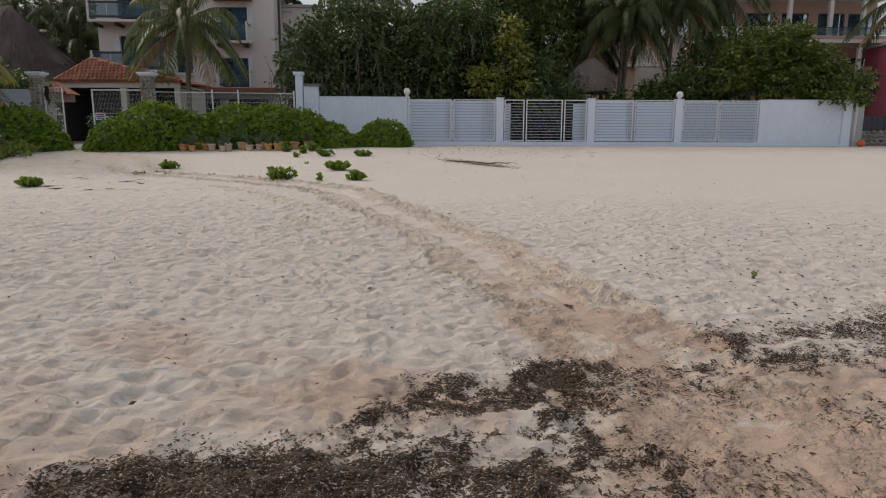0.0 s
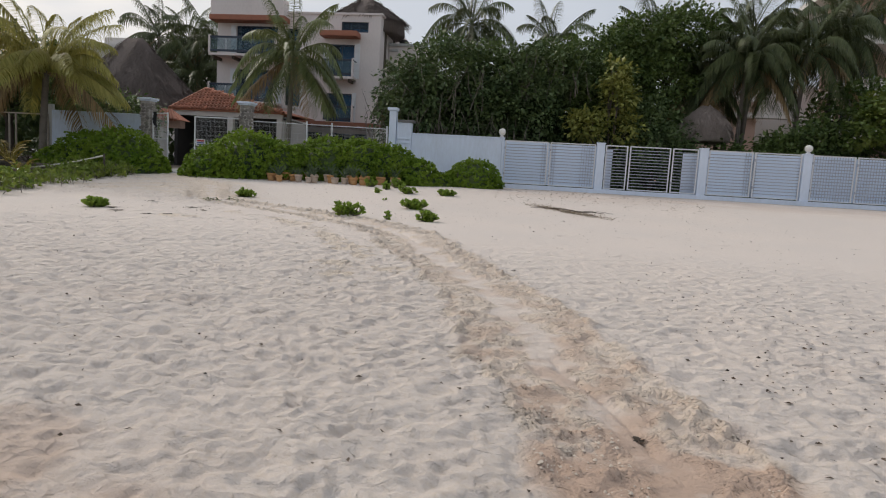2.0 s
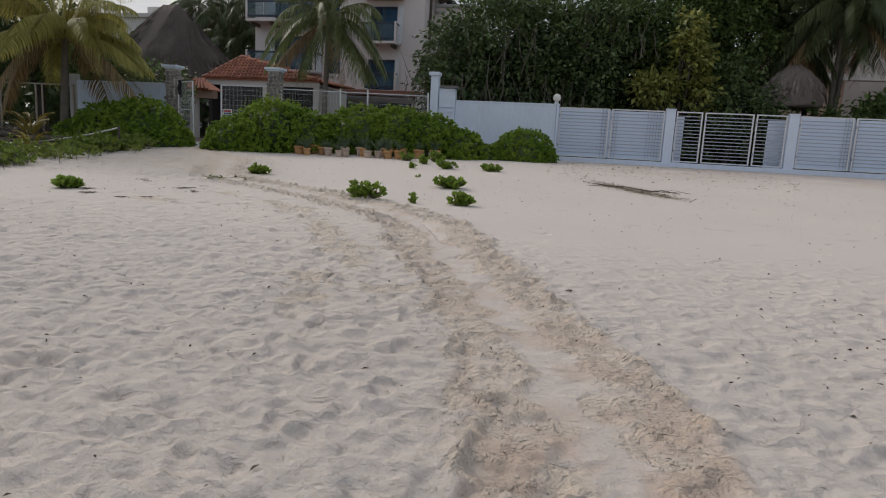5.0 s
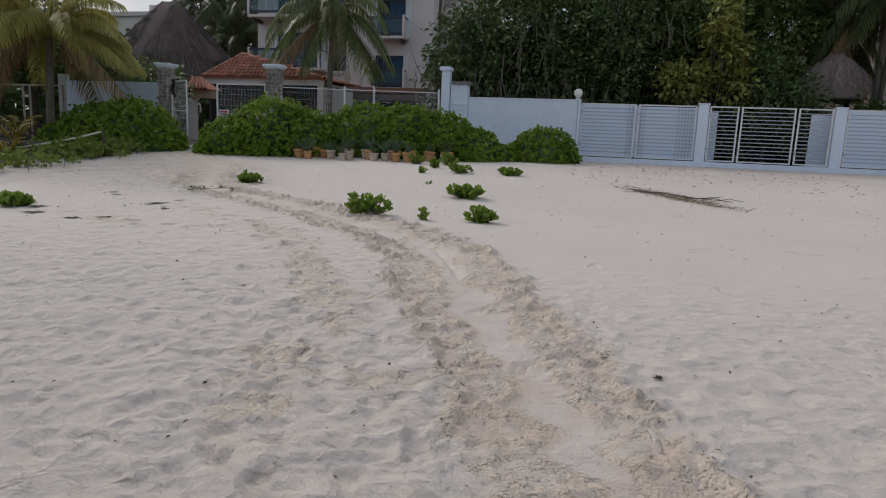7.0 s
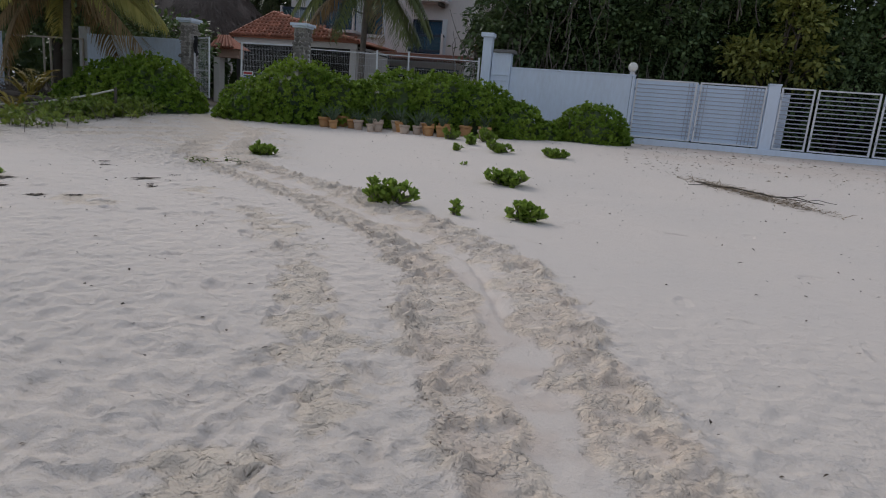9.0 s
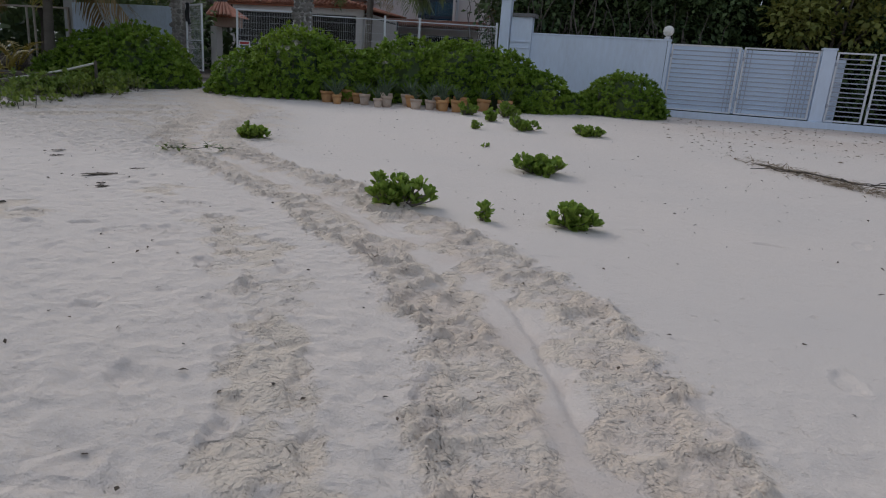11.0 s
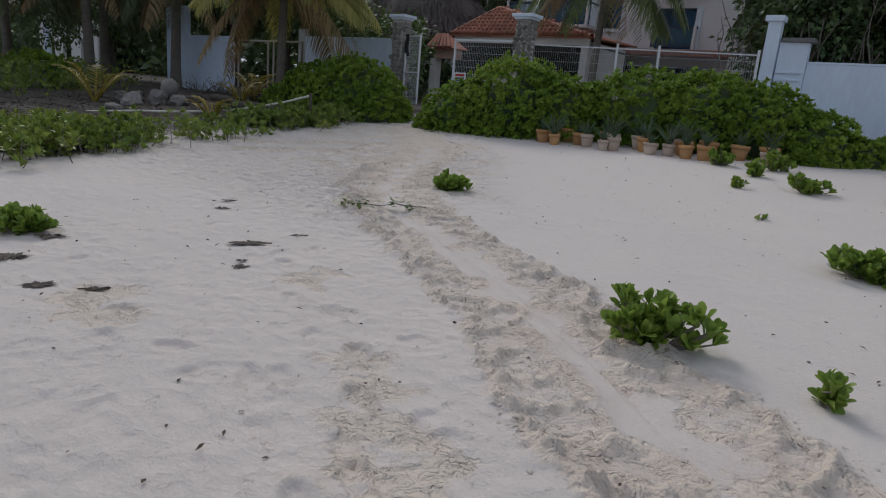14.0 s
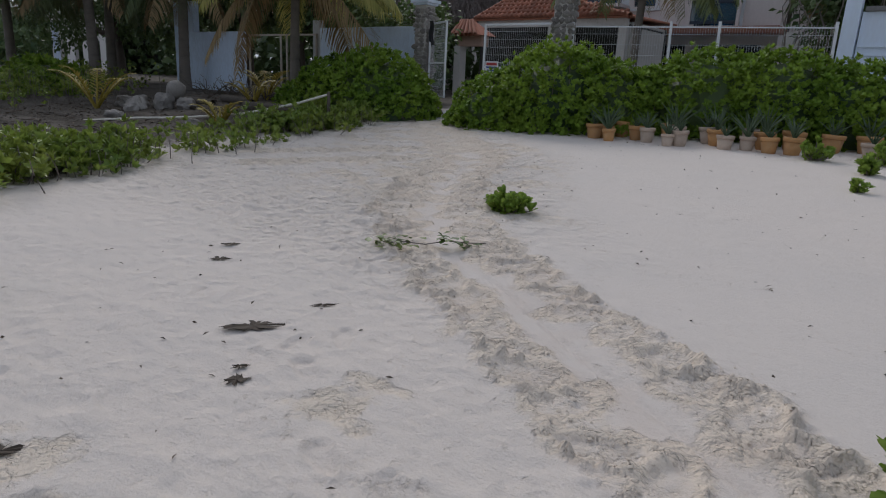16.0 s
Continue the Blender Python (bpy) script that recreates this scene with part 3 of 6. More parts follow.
    for s in (-1, 1):
        d = 1.2 if s > 0 else 1.4
        while d < total:
            h, skew, off = rng.uniform(0.010, 0.027) * (1.0 if d < 13 else 1.15), rng.uniform(-0.5, 0.9), rng.uniform(0.30, 0.44)
            la, lv = rng.uniform(0.10, 0.17), rng.uniform(0.13, 0.23)
            m = near & (np.abs(along - d) < 0.5) & (side * s > 0.0) & (side * s < 0.85)
            v = side[m] * s - off + wob[m] * 0.4
            u = along[m] - d + skew * v + warp[m] * 0.10
            q = np.hypot(u / la, v / lv) + warp[m] * 0.75
            back = 0.35 + 0.75 * sstep(0.3, -0.9, u / la) + 0.35 * sstep(0.0, 0.9, v / lv)
            grit = 0.35 + 0.9 * lumps[m]
            Z[m] += -0.8 * h * sstep(1.05, 0.75, q) + 0.95 * h * back * grit * np.exp(-((q - 1.16) / np.where(q < 1.16, 0.09, 0.30)) ** 2)
            heap[m] = np.maximum(heap[m], sstep(1.9, 1.2, q) * (0.45 + 0.55 * sstep(0.8, 1.1, q)))
            d += rng.uniform(0.24, 0.44)
    slot = np.exp(-((side - 0.03 - wob * 0.3) / 0.026) ** 2) * sstep(0.48, 0.62, vnoise(along * 0.55, along * 0, 93))
    Z = Z - np.where(near, 0.026 * slot, 0)
    damp = in_track * damp_end * (0.25 + 0.95 * sstep(0.35, 0.62, fbm(X * 4, Y * 4, 95, 4))) + 0.05 * (band + rim) * np.clip(clods + 0.4, 0, 1)
    damp = damp + np.where(near, rough * 0.05 * sstep(-0.5, -1.1, feet), 0)

    def press(cx, cy, turn, length, wide, deep, stain):
        """A foot's dent with its pushed-up rim."""
        i0, i1 = np.searchsorted(xs, (cx - 0.4, cx + 0.4))
        j0, j1 = np.searchsorted(ys, (cy - 0.4, cy + 0.4))
        if i1 - i0 < 4 or j1 - j0 < 4:
            return
        x, y = X[j0:j1, i0:i1] - cx, Y[j0:j1, i0:i1] - cy
        c, s = math.cos(turn), math.sin(turn)
        u, v = (x * c + y * s) / length, (-x * s + y * c) / (wide * (1 + 0.25 * np.clip((x * c + y * s) / length, -1, 1)))
        q = np.hypot(u, v) + (vnoise(X[j0:j1, i0:i1] * 11, Y[j0:j1, i0:i1] * 11, 97) - 0.5) * 0.35
        Z[j0:j1, i0:i1] += -deep * sstep(1.05, 0.90, q) + deep * 0.6 * np.exp(-((q - 1.2) / np.where(q < 1.2, 0.10, 0.25)) ** 2) * (0.4 + lumps[j0:j1, i0:i1])
        heel = sstep(0.55, 0.2, np.hypot(u + 0.55, v * 1.1))
        Z[j0:j1, i0:i1] -= deep * 0.4 * heel
        if stain:
            d = damp[j0:j1, i0:i1]
            damp[j0:j1, i0:i1] = np.maximum(d, stain * sstep(1.7, 0.7, q) * (0.4 + 0.9 * vnoise(X[j0:j1, i0:i1] * 9, Y[j0:j1, i0:i1] * 9, 99)))

    # two walkers' trails beside the track, and scattered old prints
    turned_up = np.zeros(Z.shape)
    for ax, ay, bx, by in ((-13.9, 19.2, -11.3, 21.7), (-12.9, 18.4, -10.9, 20.9)):
        ln = math.hypot(bx - ax, by - ay)
        t = ((X - ax) * (bx - ax) + (Y - ay) * (by - ay)) / ln
        off = ((X - ax) * (by - ay) - (Y - ay) * (bx - ax)) / ln + warp * 0.25
        lane = sstep(0.0, 0.3, t) * sstep(ln, ln - 0.4, t)
        Z += lane * (0.03 * np.exp(-((np.abs(off) - 0.16) / 0.06) ** 2) - 0.025 * sstep(0.14, 0.08, np.abs(off)))
        turned_up = np.maximum(turned_up, 0.8 * lane * sstep(0.34, 0.2, np.abs(off)))
    for trail in (((-0.9, 7.5), (-1.25, 9.4), (-1.75, 10.0), (-2.2, 10.8), (-2.9, 11.7), (-3.5, 12.7), (-4.0, 13.3), (-4.6, 13.8), (-5.3, 14.1), (-7.0, 15.2)),
                  ((-0.3, 2.8), (-1.0, 6.0), (-1.6, 8.3), (-2.1, 9.4), (-2.5, 10.9), (-3.0, 11.9), (-3.85, 12.7), (-4.2, 13.2), (-5.2, 13.5), (-5.9, 13.3), (-6.9, 13.5))):
        t = np.array(trail)
        seg = np.hypot(*np.diff(t, axis=0).T)
        dist = np.concatenate([[0], np.cumsum(seg)])
        for k, d in enumerate(np.arange(0, dist[-1], 0.36)):
            cx, cy = np.interp(d, dist, t[:, 0]), np.interp(d, dist, t[:, 1])
            nx, ny = np.interp(d + 0.1, dist, t[:, 0]) - cx, np.interp(d + 0.1, dist, t[:, 1]) - cy
            a = math.atan2(ny, nx) if abs(nx) + abs(ny) > 1e-6 else 2.0
            o = 0.13 if k % 2 else -0.13
            press(cx - math.sin(a) * o + rng.normal(0, 0.03), cy + math.cos(a) * o + rng.normal(0, 0.03), a + rng.normal(0, 0.2), 0.13, 0.055, rng.uniform(0.009, 0.022), 0.03)
            if cy > 8.6:
                m = (np.abs(X - cx) < 0.5) & (np.abs(Y - cy) < 0.5)
                turned_up[m] = np.maximum(turned_up[m], max(0.0, rng.uniform(-0.5, 1.0)) * sstep(0.30, 0.12, np.hypot(X[m] - cx, Y[m] - cy) + warp[m] * 0.5))
    for k in range(400):
        cx, cy = rng.uniform(-8.4, 5.0), 2.4 + 14.5 * rng.random() ** 1.25
        if cx > np.interp(cy, TRACK[:, 1], TRACK[:, 0]) + 0.3 and rng.random() < 0.55:
            continue
        press(cx, cy, rng.uniform(0, 6.3), rng.uniform(0.10, 0.15), rng.uniform(0.05, 0.08), rng.uniform(0.004, 0.012), 0.03 * rng.random())
    patches = sstep(0.60, 0.75, fbm(X * 0.9 + 4, Y * 1.1, 101, 4)) * sstep(9, 4, Y) * 0.45 + sstep(5.2, 2.8, Y) * sstep(0.34, 0.62, fbm(X * 1.7, Y * 2.3, 103, 4)) * (0.5 + 0.5 * sstep(0.6, 1.2, X))
    damp = np.clip(np.maximum(damp, np.where(near, patches, 0)) , 0, 1)
    damp = np.maximum(damp, 0.34 * sstep(22.5, 27.5, Y) * sstep(-3.0, 0.5, X) * (Y < 34) * sstep(0.3, 0.6, fbm(X * 0.7, Y * 1.5, 107, 4)))
    weed = np.where(near, weed_field(X, Y), 0)
    Z = Z + weed * 0.012 * (crumbs - 0.3)
    soil = np.where((X < -12) & (Y > -60), soil_field(X, Y), 0)
    soil = np.maximum(soil, sstep(30.9, 31.6, Y) * 0.85)
    GROUND.update(xs=xs, ys=ys, z=Z)
    ny, nx = X.shape
    i, j = np.meshgrid(np.arange(ny - 1), np.arange(nx - 1), indexing="ij")
    a = i * nx + j
    faces = np.stack([a, a + 1, a + nx + 1, a + nx], -1).reshape(-1, 4)
    me = smooth(mesh_np("ground", np.stack([X, Y, Z], -1).reshape(-1, 3), faces, M_SAND))
    for key, field in (("damp", damp), ("weed", weed), ("soil", soil), ("turned", np.where(near, np.clip(np.maximum(np.maximum(0.45 * in_track * sstep(0.12, 0.26, ad), heap * sstep(0.85, 0.55, ad)), np.maximum(turned_up, 0.8 * tramp * sstep(0.47, 0.56, fbm(X * 1.9, Y * 3.2, 37, 4)))), 0, 1), 0)), ("rough", np.where(near, np.clip(rough * 0.9 - (half + band) * 0.4, 0.06, 0.9), 0))):
        at = me.attributes.new(key, "FLOAT", "POINT")
        at.data.foreach_set("value", field.astype(np.float32).ravel())
    return tagged(new("ground", me), "pale beach sand with a turtle crawl track, footprints and dark seaweed", "sand", "", "structure")


build_ground()


def on_sand(x, y):
    """Height of the built sand at these places."""
    xs, ys, z = GROUND["xs"], GROUND["ys"], GROUND["z"]
    i, j = np.clip(np.searchsorted(xs, x) - 1, 0, len(xs) - 2), np.clip(np.searchsorted(ys, y) - 1, 0, len(ys) - 2)
    u, v = (x - xs[i]) / (xs[i + 1] - xs[i]), (y - ys[j]) / (ys[j + 1] - ys[j])
    return (z[j, i] * (1 - u) + z[j, i + 1] * u) * (1 - v) + (z[j + 1, i] * (1 - u) + z[j + 1, i + 1] * u) * v

# ---------------------------------------------------------------- the white garden wall with its slatted gates
WY = 30.56                       # front of the wall


wall = solid("wall_north", boxes((-5.55, -1.38, WY, WY + 0.2, 0.7, 3.42), bevel=0.012), M_WHITE, "white painted garden wall with grey stains under its top", "wall", "", "structure")
part("coping", boxes((-5.55, -1.38, WY - 0.025, WY + 0.225, 3.42, 3.47), bevel=0.01), M_WHITE, wall)
part("plinth", boxes((-5.5, -1.38, WY - 0.05, WY - 0.004, 0.7, 1.33), bevel=0.01), M_WHITE, wall)
wall_b = solid("wall_east", boxes((15.75, 19.45, WY, WY + 0.2, 0.6, 3.36), bevel=0.012), M_WHITE, "white painted garden wall under an overhanging tree", "wall", "", "structure")
part("coping", boxes((15.75, 19.45, WY - 0.025, WY + 0.225, 3.36, 3.41), bevel=0.01), M_WHITE, wall_b)
sill = solid("gate_sill", boxes((-1.38, 15.75, WY - 0.09, WY + 0.25, 0.6, 1.40), bevel=0.015), M_WHITE, "low white concrete kerb under the gates", "kerb", "", "structure")

POSTS = [(-1.37, -1.27), (2.84, 3.19), (7.21, 7.56), (11.41, 11.76), (15.45, 15.74)]
for k, (a, b) in enumerate(POSTS):
    post = thing("gate_post", pose((a + b) / 2, WY, 1.27), "square white painted concrete gate post", "post", "gate posts of the garden wall")
    h = 3.42 - 1.27 - 0.02 * k
    part("shaft", boxes(((a - b) / 2, (b - a) / 2, -0.03, 0.24, 0, h), bevel=0.012), M_WHITE, post)
    part("cap", boxes(((a - b) / 2 - 0.015, (b - a) / 2 + 0.015, -0.045, 0.255, h, h + 0.05), bevel=0.01), M_WHITE, post)
for gx, gh in ((-1.40, 3.50), (11.60, 3.41)):
    lamp = thing("globe_lamp", pose(gx, WY + 0.1, gh), "round opal globe lamp on a short collar", "lamp", "globe lamps on the wall")
    part("collar", lathe([(0.09, -0.03), (0.09, 0.03), (0.06, 0.06), (0.055, 0.09)], 16), M_WHITE_METAL, lamp)
    part("globe", lathe([(0.05, 0.06), (0.10, 0.085), (0.145, 0.14), (0.165, 0.215), (0.145, 0.29), (0.10, 0.345), (0.03, 0.372)], 20), M_GLOBE, lamp)


def slat_gate(x0, x1, leaves, backed, lattice_at):
    """A pair of leaves: frame, level bars, and a white sheet behind or nothing."""
    z0, z1 = 1.43, 3.36
    g = thing("slatted_gate", pose(x0, WY, z0), "closed white metal gate of level bars" + (" backed with white sheet" if backed else ", dark garden behind"), "gate", "gates in the garden wall")
    h = z1 - z0
    bars = 13
    for a, b in leaves:
        w = b - a
        leaf = part("leaf", boxes((a, a + 0.055, 0.03, 0.07, 0, h), (b - 0.055, b, 0.03, 0.07, 0, h), (a + 0.055, b - 0.055, 0.03, 0.07, h - 0.045, h), (a + 0.055, b - 0.055, 0.03, 0.07, 0, 0.045)), M_WHITE_METAL, g)
        me = data_of("bar", boxes((-w / 2 + 0.055, w / 2 - 0.055, 0.040, 0.062, -0.016, 0.016)), M_SLAT)
        for i in range(bars):
            ob = part("bar", me, None, leaf)
            ob.location = ((a + b) / 2, 0, 0.045 + (h - 0.09) * (i + 1) / (bars + 1))
        if backed:
            part("backing_sheet", boxes((a - 0.045, b + 0.04, 0.105, 0.113, 0.02, h - 0.02 - 0.05 * (a > 0.5))), M_SHEET, leaf, "white sheet metal")
    for a, b in lattice_at:
        me = data_of("upright", boxes((-0.008, 0.008, 0.066, 0.080, 0.05, h - 0.05)), M_SLAT)
        for x in np.arange(a, b, 0.11):
            part("upright", me, None, g).location = (x, 0, 0)
    for a, b in leaves:
        for f in (0.2, 0.8):
            part("hinge", boxes((a - 0.02, a + 0.03, 0.0, 0.035, h * f, h * f + 0.1), bevel=0.006), M_SLAT, g)


slat_gate(-1.25, 2.82, [(0.02, 1.96), (2.05, 4.05)], True, [(1.72, 2.3), (3.45, 4.0)])
slat_gate(3.21, 7.19, [(0.02, 0.98), (1.06, 2.80), (2.88, 3.96)], False, [])
slat_gate(7.58, 11.39, [(0.02, 1.82), (1.90, 3.79)], True, [(1.55, 2.1)])
slat_gate(11.78, 15.43, [(0.02, 1.70), (1.78, 3.63)], True, [(0.1, 1.55), (1.9, 3.55)])
pale = thing("white_board", pose(3.42, WY + 0.5, 1.18), "narrow white panel standing behind the barred gate", "board")
part("sheet", boxes((-0.15, 0.17, 0, 0.04, 0, 2.0), bevel=0.008), M_WHITE, pale)
pale = thing("white_board", pose(6.92, WY + 0.5, 1.18), "white panel standing behind the barred gate", "board")
part("sheet", boxes((-0.3, 0.34, 0, 0.04, 0, 2.0), bevel=0.008), M_WHITE, pale)

# tall corner pillar with its stepped neighbour
pil = thing("corner_pillar", pose(-6.42, WY, 0.9), "tall slim white pillar with a flat cap", "pillar")
part("shaft", boxes((-0.17, 0.15, -0.25, 0.08, 0, 3.52), bevel=0.012), M_WHITE, pil)
part("cap", boxes((-0.25, 0.2, -0.33, 0.14, 3.52, 3.66), bevel=0.02), M_WHITE, pil)
ped = thing("stepped_pillar", pose(-5.9, WY, 0.9), "short broad white pillar with a dark weathered cap", "pillar")
part("shaft", boxes((-0.34, 0.34, -0.12, 0.22, 0, 3.02), bevel=0.012), M_WHITE, ped)
part("moulding", boxes((-0.32, 0.30, -0.16, -0.116, 2.25, 2.31), (-0.32, 0.30, -0.15, -0.117, 2.06, 2.11), bevel=0.008), M_WHITE, ped)
part("cap", boxes((-0.3, 0.45, -0.2, 0.3, 3.02, 3.13), bevel=0.03), M_STAINED, ped, "dark stained concrete cap")

# ---------------------------------------------------------------- stone gate piers, mesh gate, fence
def stone_pier(x, y, turn, seed):
    r = np.random.default_rng(seed)
    z0 = gz(y) - 0.1
    p = thing("stone_pier", pose(x, y, z0, 0, 0, turn), "rough stone gate pier with a white moulded cap", "pier", "stone piers at the garden gate")
    h = 4.08 - z0
    part("core", boxes((-0.21, 0.21, -0.2, 0.2, 0, h), bevel=0.01), M_MORTAR, p)
    shapes = []
    for k in range(6):
        bm = bmesh.new()
        bmesh.ops.create_icosphere(bm, subdivisions=1, radius=1)
        for v in bm.verts:
            v.co *= 0.85 + 0.3 * r.random()
        shapes.append(data_of("stone", bm, M_STONE))
    for face in range(4):
        z = 0.1
        while z < h - 0.1:
            hh = r.uniform(0.09, 0.17)
            u = -0.2
            while u < 0.16:
                w = r.uniform(0.12, 0.24)
                s = part("stone", shapes[r.integers(6)], None, p)
                c = u + w / 2
                s.location = [(c, -0.2, z + hh / 2), (0.21, c, z + hh / 2), (-c, 0.2, z + hh / 2), (-0.21, -c, z + hh / 2)][face]
                s.rotation_euler = (0, r.uniform(-0.3, 0.3) if face % 2 == 0 else 0, 0)
                s.scale = (w * 0.56, 0.05, hh * 0.58) if face % 2 == 0 else (0.05, w * 0.56, hh * 0.58)
                u += w
            z += hh
    part("cap", boxes((-0.33, 0.33, -0.31, 0.31, h + 0.06, h + 0.15), (-0.27, 0.27, -0.26, 0.26, h, h + 0.0595), bevel=0.018), M_WHITE, p, "white moulded cap")
    return p


stone_pier(-16.95, 27.8, 0, 3)
stone_pier(-12.28, 27.75, 0, 4)


def wire_panel(parent, width, height, mat, dx=0.055, dz=0.2, folds=True):
    """Welded wire: uprights and level wires in one mesh, in the plane y = 0."""
    specs = [(x - 0.002, x + 0.002, -0.002, 0.002, 0, height) for x in np.arange(dx / 2, width, dx)]
    specs += [(0, width, 0.0035, 0.009, z - 0.003, z + 0.003) for z in np.arange(dz / 2, height, dz)]
    return tagged(part("wire_mesh", boxes(*specs), mat, parent), "welded white wire", kind="stuff")


def mesh_gate(m, width, height, label):
    g = thing("mesh_gate", m, label, "gate", "leaves of the garden gate")
    part("gate_frame", boxes((0, 0.05, -0.025, 0.025, 0, height), (width - 0.05, width, -0.025, 0.025, 0, height), (0.05, width - 0.05, -0.025, 0.025, height - 0.05, height), (0.05, width - 0.05, -0.025, 0.025, 0, 0.05),
                             (0.05, width - 0.05, -0.025, 0.025, height * 0.45, height * 0.45 + 0.04), bevel=0.006), M_WHITE_METAL, g)
    wire_panel(g, width - 0.02, height - 0.02, M_WHITE_METAL, 0.06, 0.2)
    return g


mesh_gate(pose(-14.62, 27.6, 1.42), 2.15, 2.1, "closed white metal gate leaf filled with wire mesh")
mesh_gate(pose(-16.66, 27.7, 1.5, 0, 0, -28), 1.25, 2.08, "white metal gate leaf standing open beside the stone pier")
cloth = solid("hanging_cloth", smooth(mesh_np("cloth", *(lambda u: (np.stack([0.32 * u[:, 0] - 0.16 + 0.05 * np.sin(7 * u[:, 1]), 0.05 * np.sin(11 * u[:, 0]) * (0.4 + u[:, 1]), -0.62 * u[:, 1] * (0.75 + 0.4 * u[:, 0])], -1),
                np.array([(i * 9 + j, i * 9 + j + 1, i * 9 + j + 10, i * 9 + j + 9) for i in range(8) for j in range(8)])))(np.array([(i / 8, j / 8) for i in range(9) for j in range(9)])), M_CLOTH)),
              None, "black cloth hanging over the open gate leaf", "cloth", m=pose(-16.4, 27.45, 3.62, 0, 0, -28))
sign = thing("gate_sign", pose(-14.5, 27.55, 2.25), "small white notice with red and blue lines on the gate", "sign")
part("board", boxes((0, 0.42, -0.008, 0.008, 0, 0.3), bevel=0.004), M_WHITE_METAL, sign)
part("red_line", boxes((0.04, 0.38, -0.013, -0.0085, 0.19, 0.26)), M_SIGNRED, sign)
part("blue_line", boxes((0.04, 0.38, -0.013, -0.0085, 0.11, 0.16), (0.06, 0.36, -0.013, -0.0085, 0.04, 0.08)), M_SIGNBLUE, sign)

fence = thing("wire_fence", pose(-12.05, 27.85, 1.15), "white welded wire fence between square white posts", "fence")
_fx, _fy = -6.6 + 12.05, 30.32 - 27.85
_fl, _fa = math.hypot(_fx, _fy), math.degrees(math.atan2(_fy, _fx))
fence.matrix_world = pose(-12.05, 27.85, 1.15, 0, -1.2, _fa)   # the ground rises along it
for x in (0.02, 2.35, 3.45, _fl - 0.03):
    part("post", boxes((x - 0.03, x + 0.03, -0.035, 0.03, -0.3, 2.42), bevel=0.006), M_WHITE_METAL, fence)
wire_panel(fence, _fl, 2.35, M_WHITE_METAL, 0.06, 0.25).location = (0, 0.035, 0)
part("rail", boxes((0, _fl, 0.03, 0.06, 2.28, 2.31), (0, _fl, 0.03, 0.06, 1.2, 1.23)), M_WHITE_METAL, fence)
def ramp(x0, x1, y0, y1, z0, z1, thick):
    bm = bmesh.new()
    v = [bm.verts.new(p) for p in ((x0, y0, z0 - thick), (x1, y0, z0 - thick), (x1, y1, z1 - thick), (x0, y1, z1 - thick), (x0, y0, z0), (x1, y0, z0), (x1, y1, z1), (x0, y1, z1))]
    for f in ((3, 2, 1, 0), (4, 5, 6, 7), (0, 1, 5, 4), (1, 2, 6, 5), (2, 3, 7, 6), (3, 0, 4, 7)):
        bm.faces.new([v[i] for i in f])
    bmesh.ops.bevel(bm, geom=list(bm.edges), offset=0.02, segments=2, affect="EDGES")
    return bm


solid("garden_path", ramp(-15.75, -14.35, 24.7, 34, 1.0, 1.5, 0.5), M_CONCRETE, "grey concrete ramp leading through the garden gate", "path", "", "structure", pose(0, 0, 0))

# walls to the left of the gate
wl_a = solid("wall_west", boxes((-21.9, -17.2, 28.0, 28.2, 0.7, 3.54), bevel=0.02), M_BLOCK, "pale bluish garden wall with dark streaks under its top", "wall", "", "structure")
solid("wall_west_low", boxes((-22.35, -21.9, 28.05, 28.2, 0.7, 3.8), bevel=0.02), M_CONCRETE, "weathered concrete end of the garden wall", "wall", "", "structure")
wl_b = solid("wall_southwest", boxes((-31.2, -26.42, 27.9, 28.1, 0.7, 3.46), bevel=0.02), M_BLOCK, "bluish white block wall with scuffed edges", "wall", "", "structure")
solid("wall_tall_west", boxes((-31.95, -30.4, 28.2, 28.5, 0.7, 4.75), bevel=0.02), M_BLOCK, "tall bluish white wall end", "wall", "", "structure")
side_gate = thing("side_gate", pose(-26.1, 28.0, 1.1), "rusty white tubular gate frame beside the block wall", "gate")
for x in (0.05, 2.0, 2.35, 4.0):
    part("upright", boxes((x - 0.03, x + 0.03, -0.03, 0.03, 0, 2.25), bevel=0.006), M_RUSTY, side_gate)
part("top_rail", boxes((0.08, 4.0, -0.02, 0.02, 2.19, 2.25)), M_RUSTY, side_gate)
post_w = thing("metal_screen", pose(-49.8, 30.0, 1.1), "pale sheet metal screen between thin posts", "screen")
part("sheet", boxes((-0.5, 0.5, 0.01, 0.03, 0.9, 3.3), bevel=0.006), M_BLOCK, post_w)
for _x in (-0.55, 0.55):
    part("post", boxes((_x - 0.03, _x + 0.03, 0, 0.06, 0, 3.4), bevel=0.006), M_WHITE_METAL, post_w)


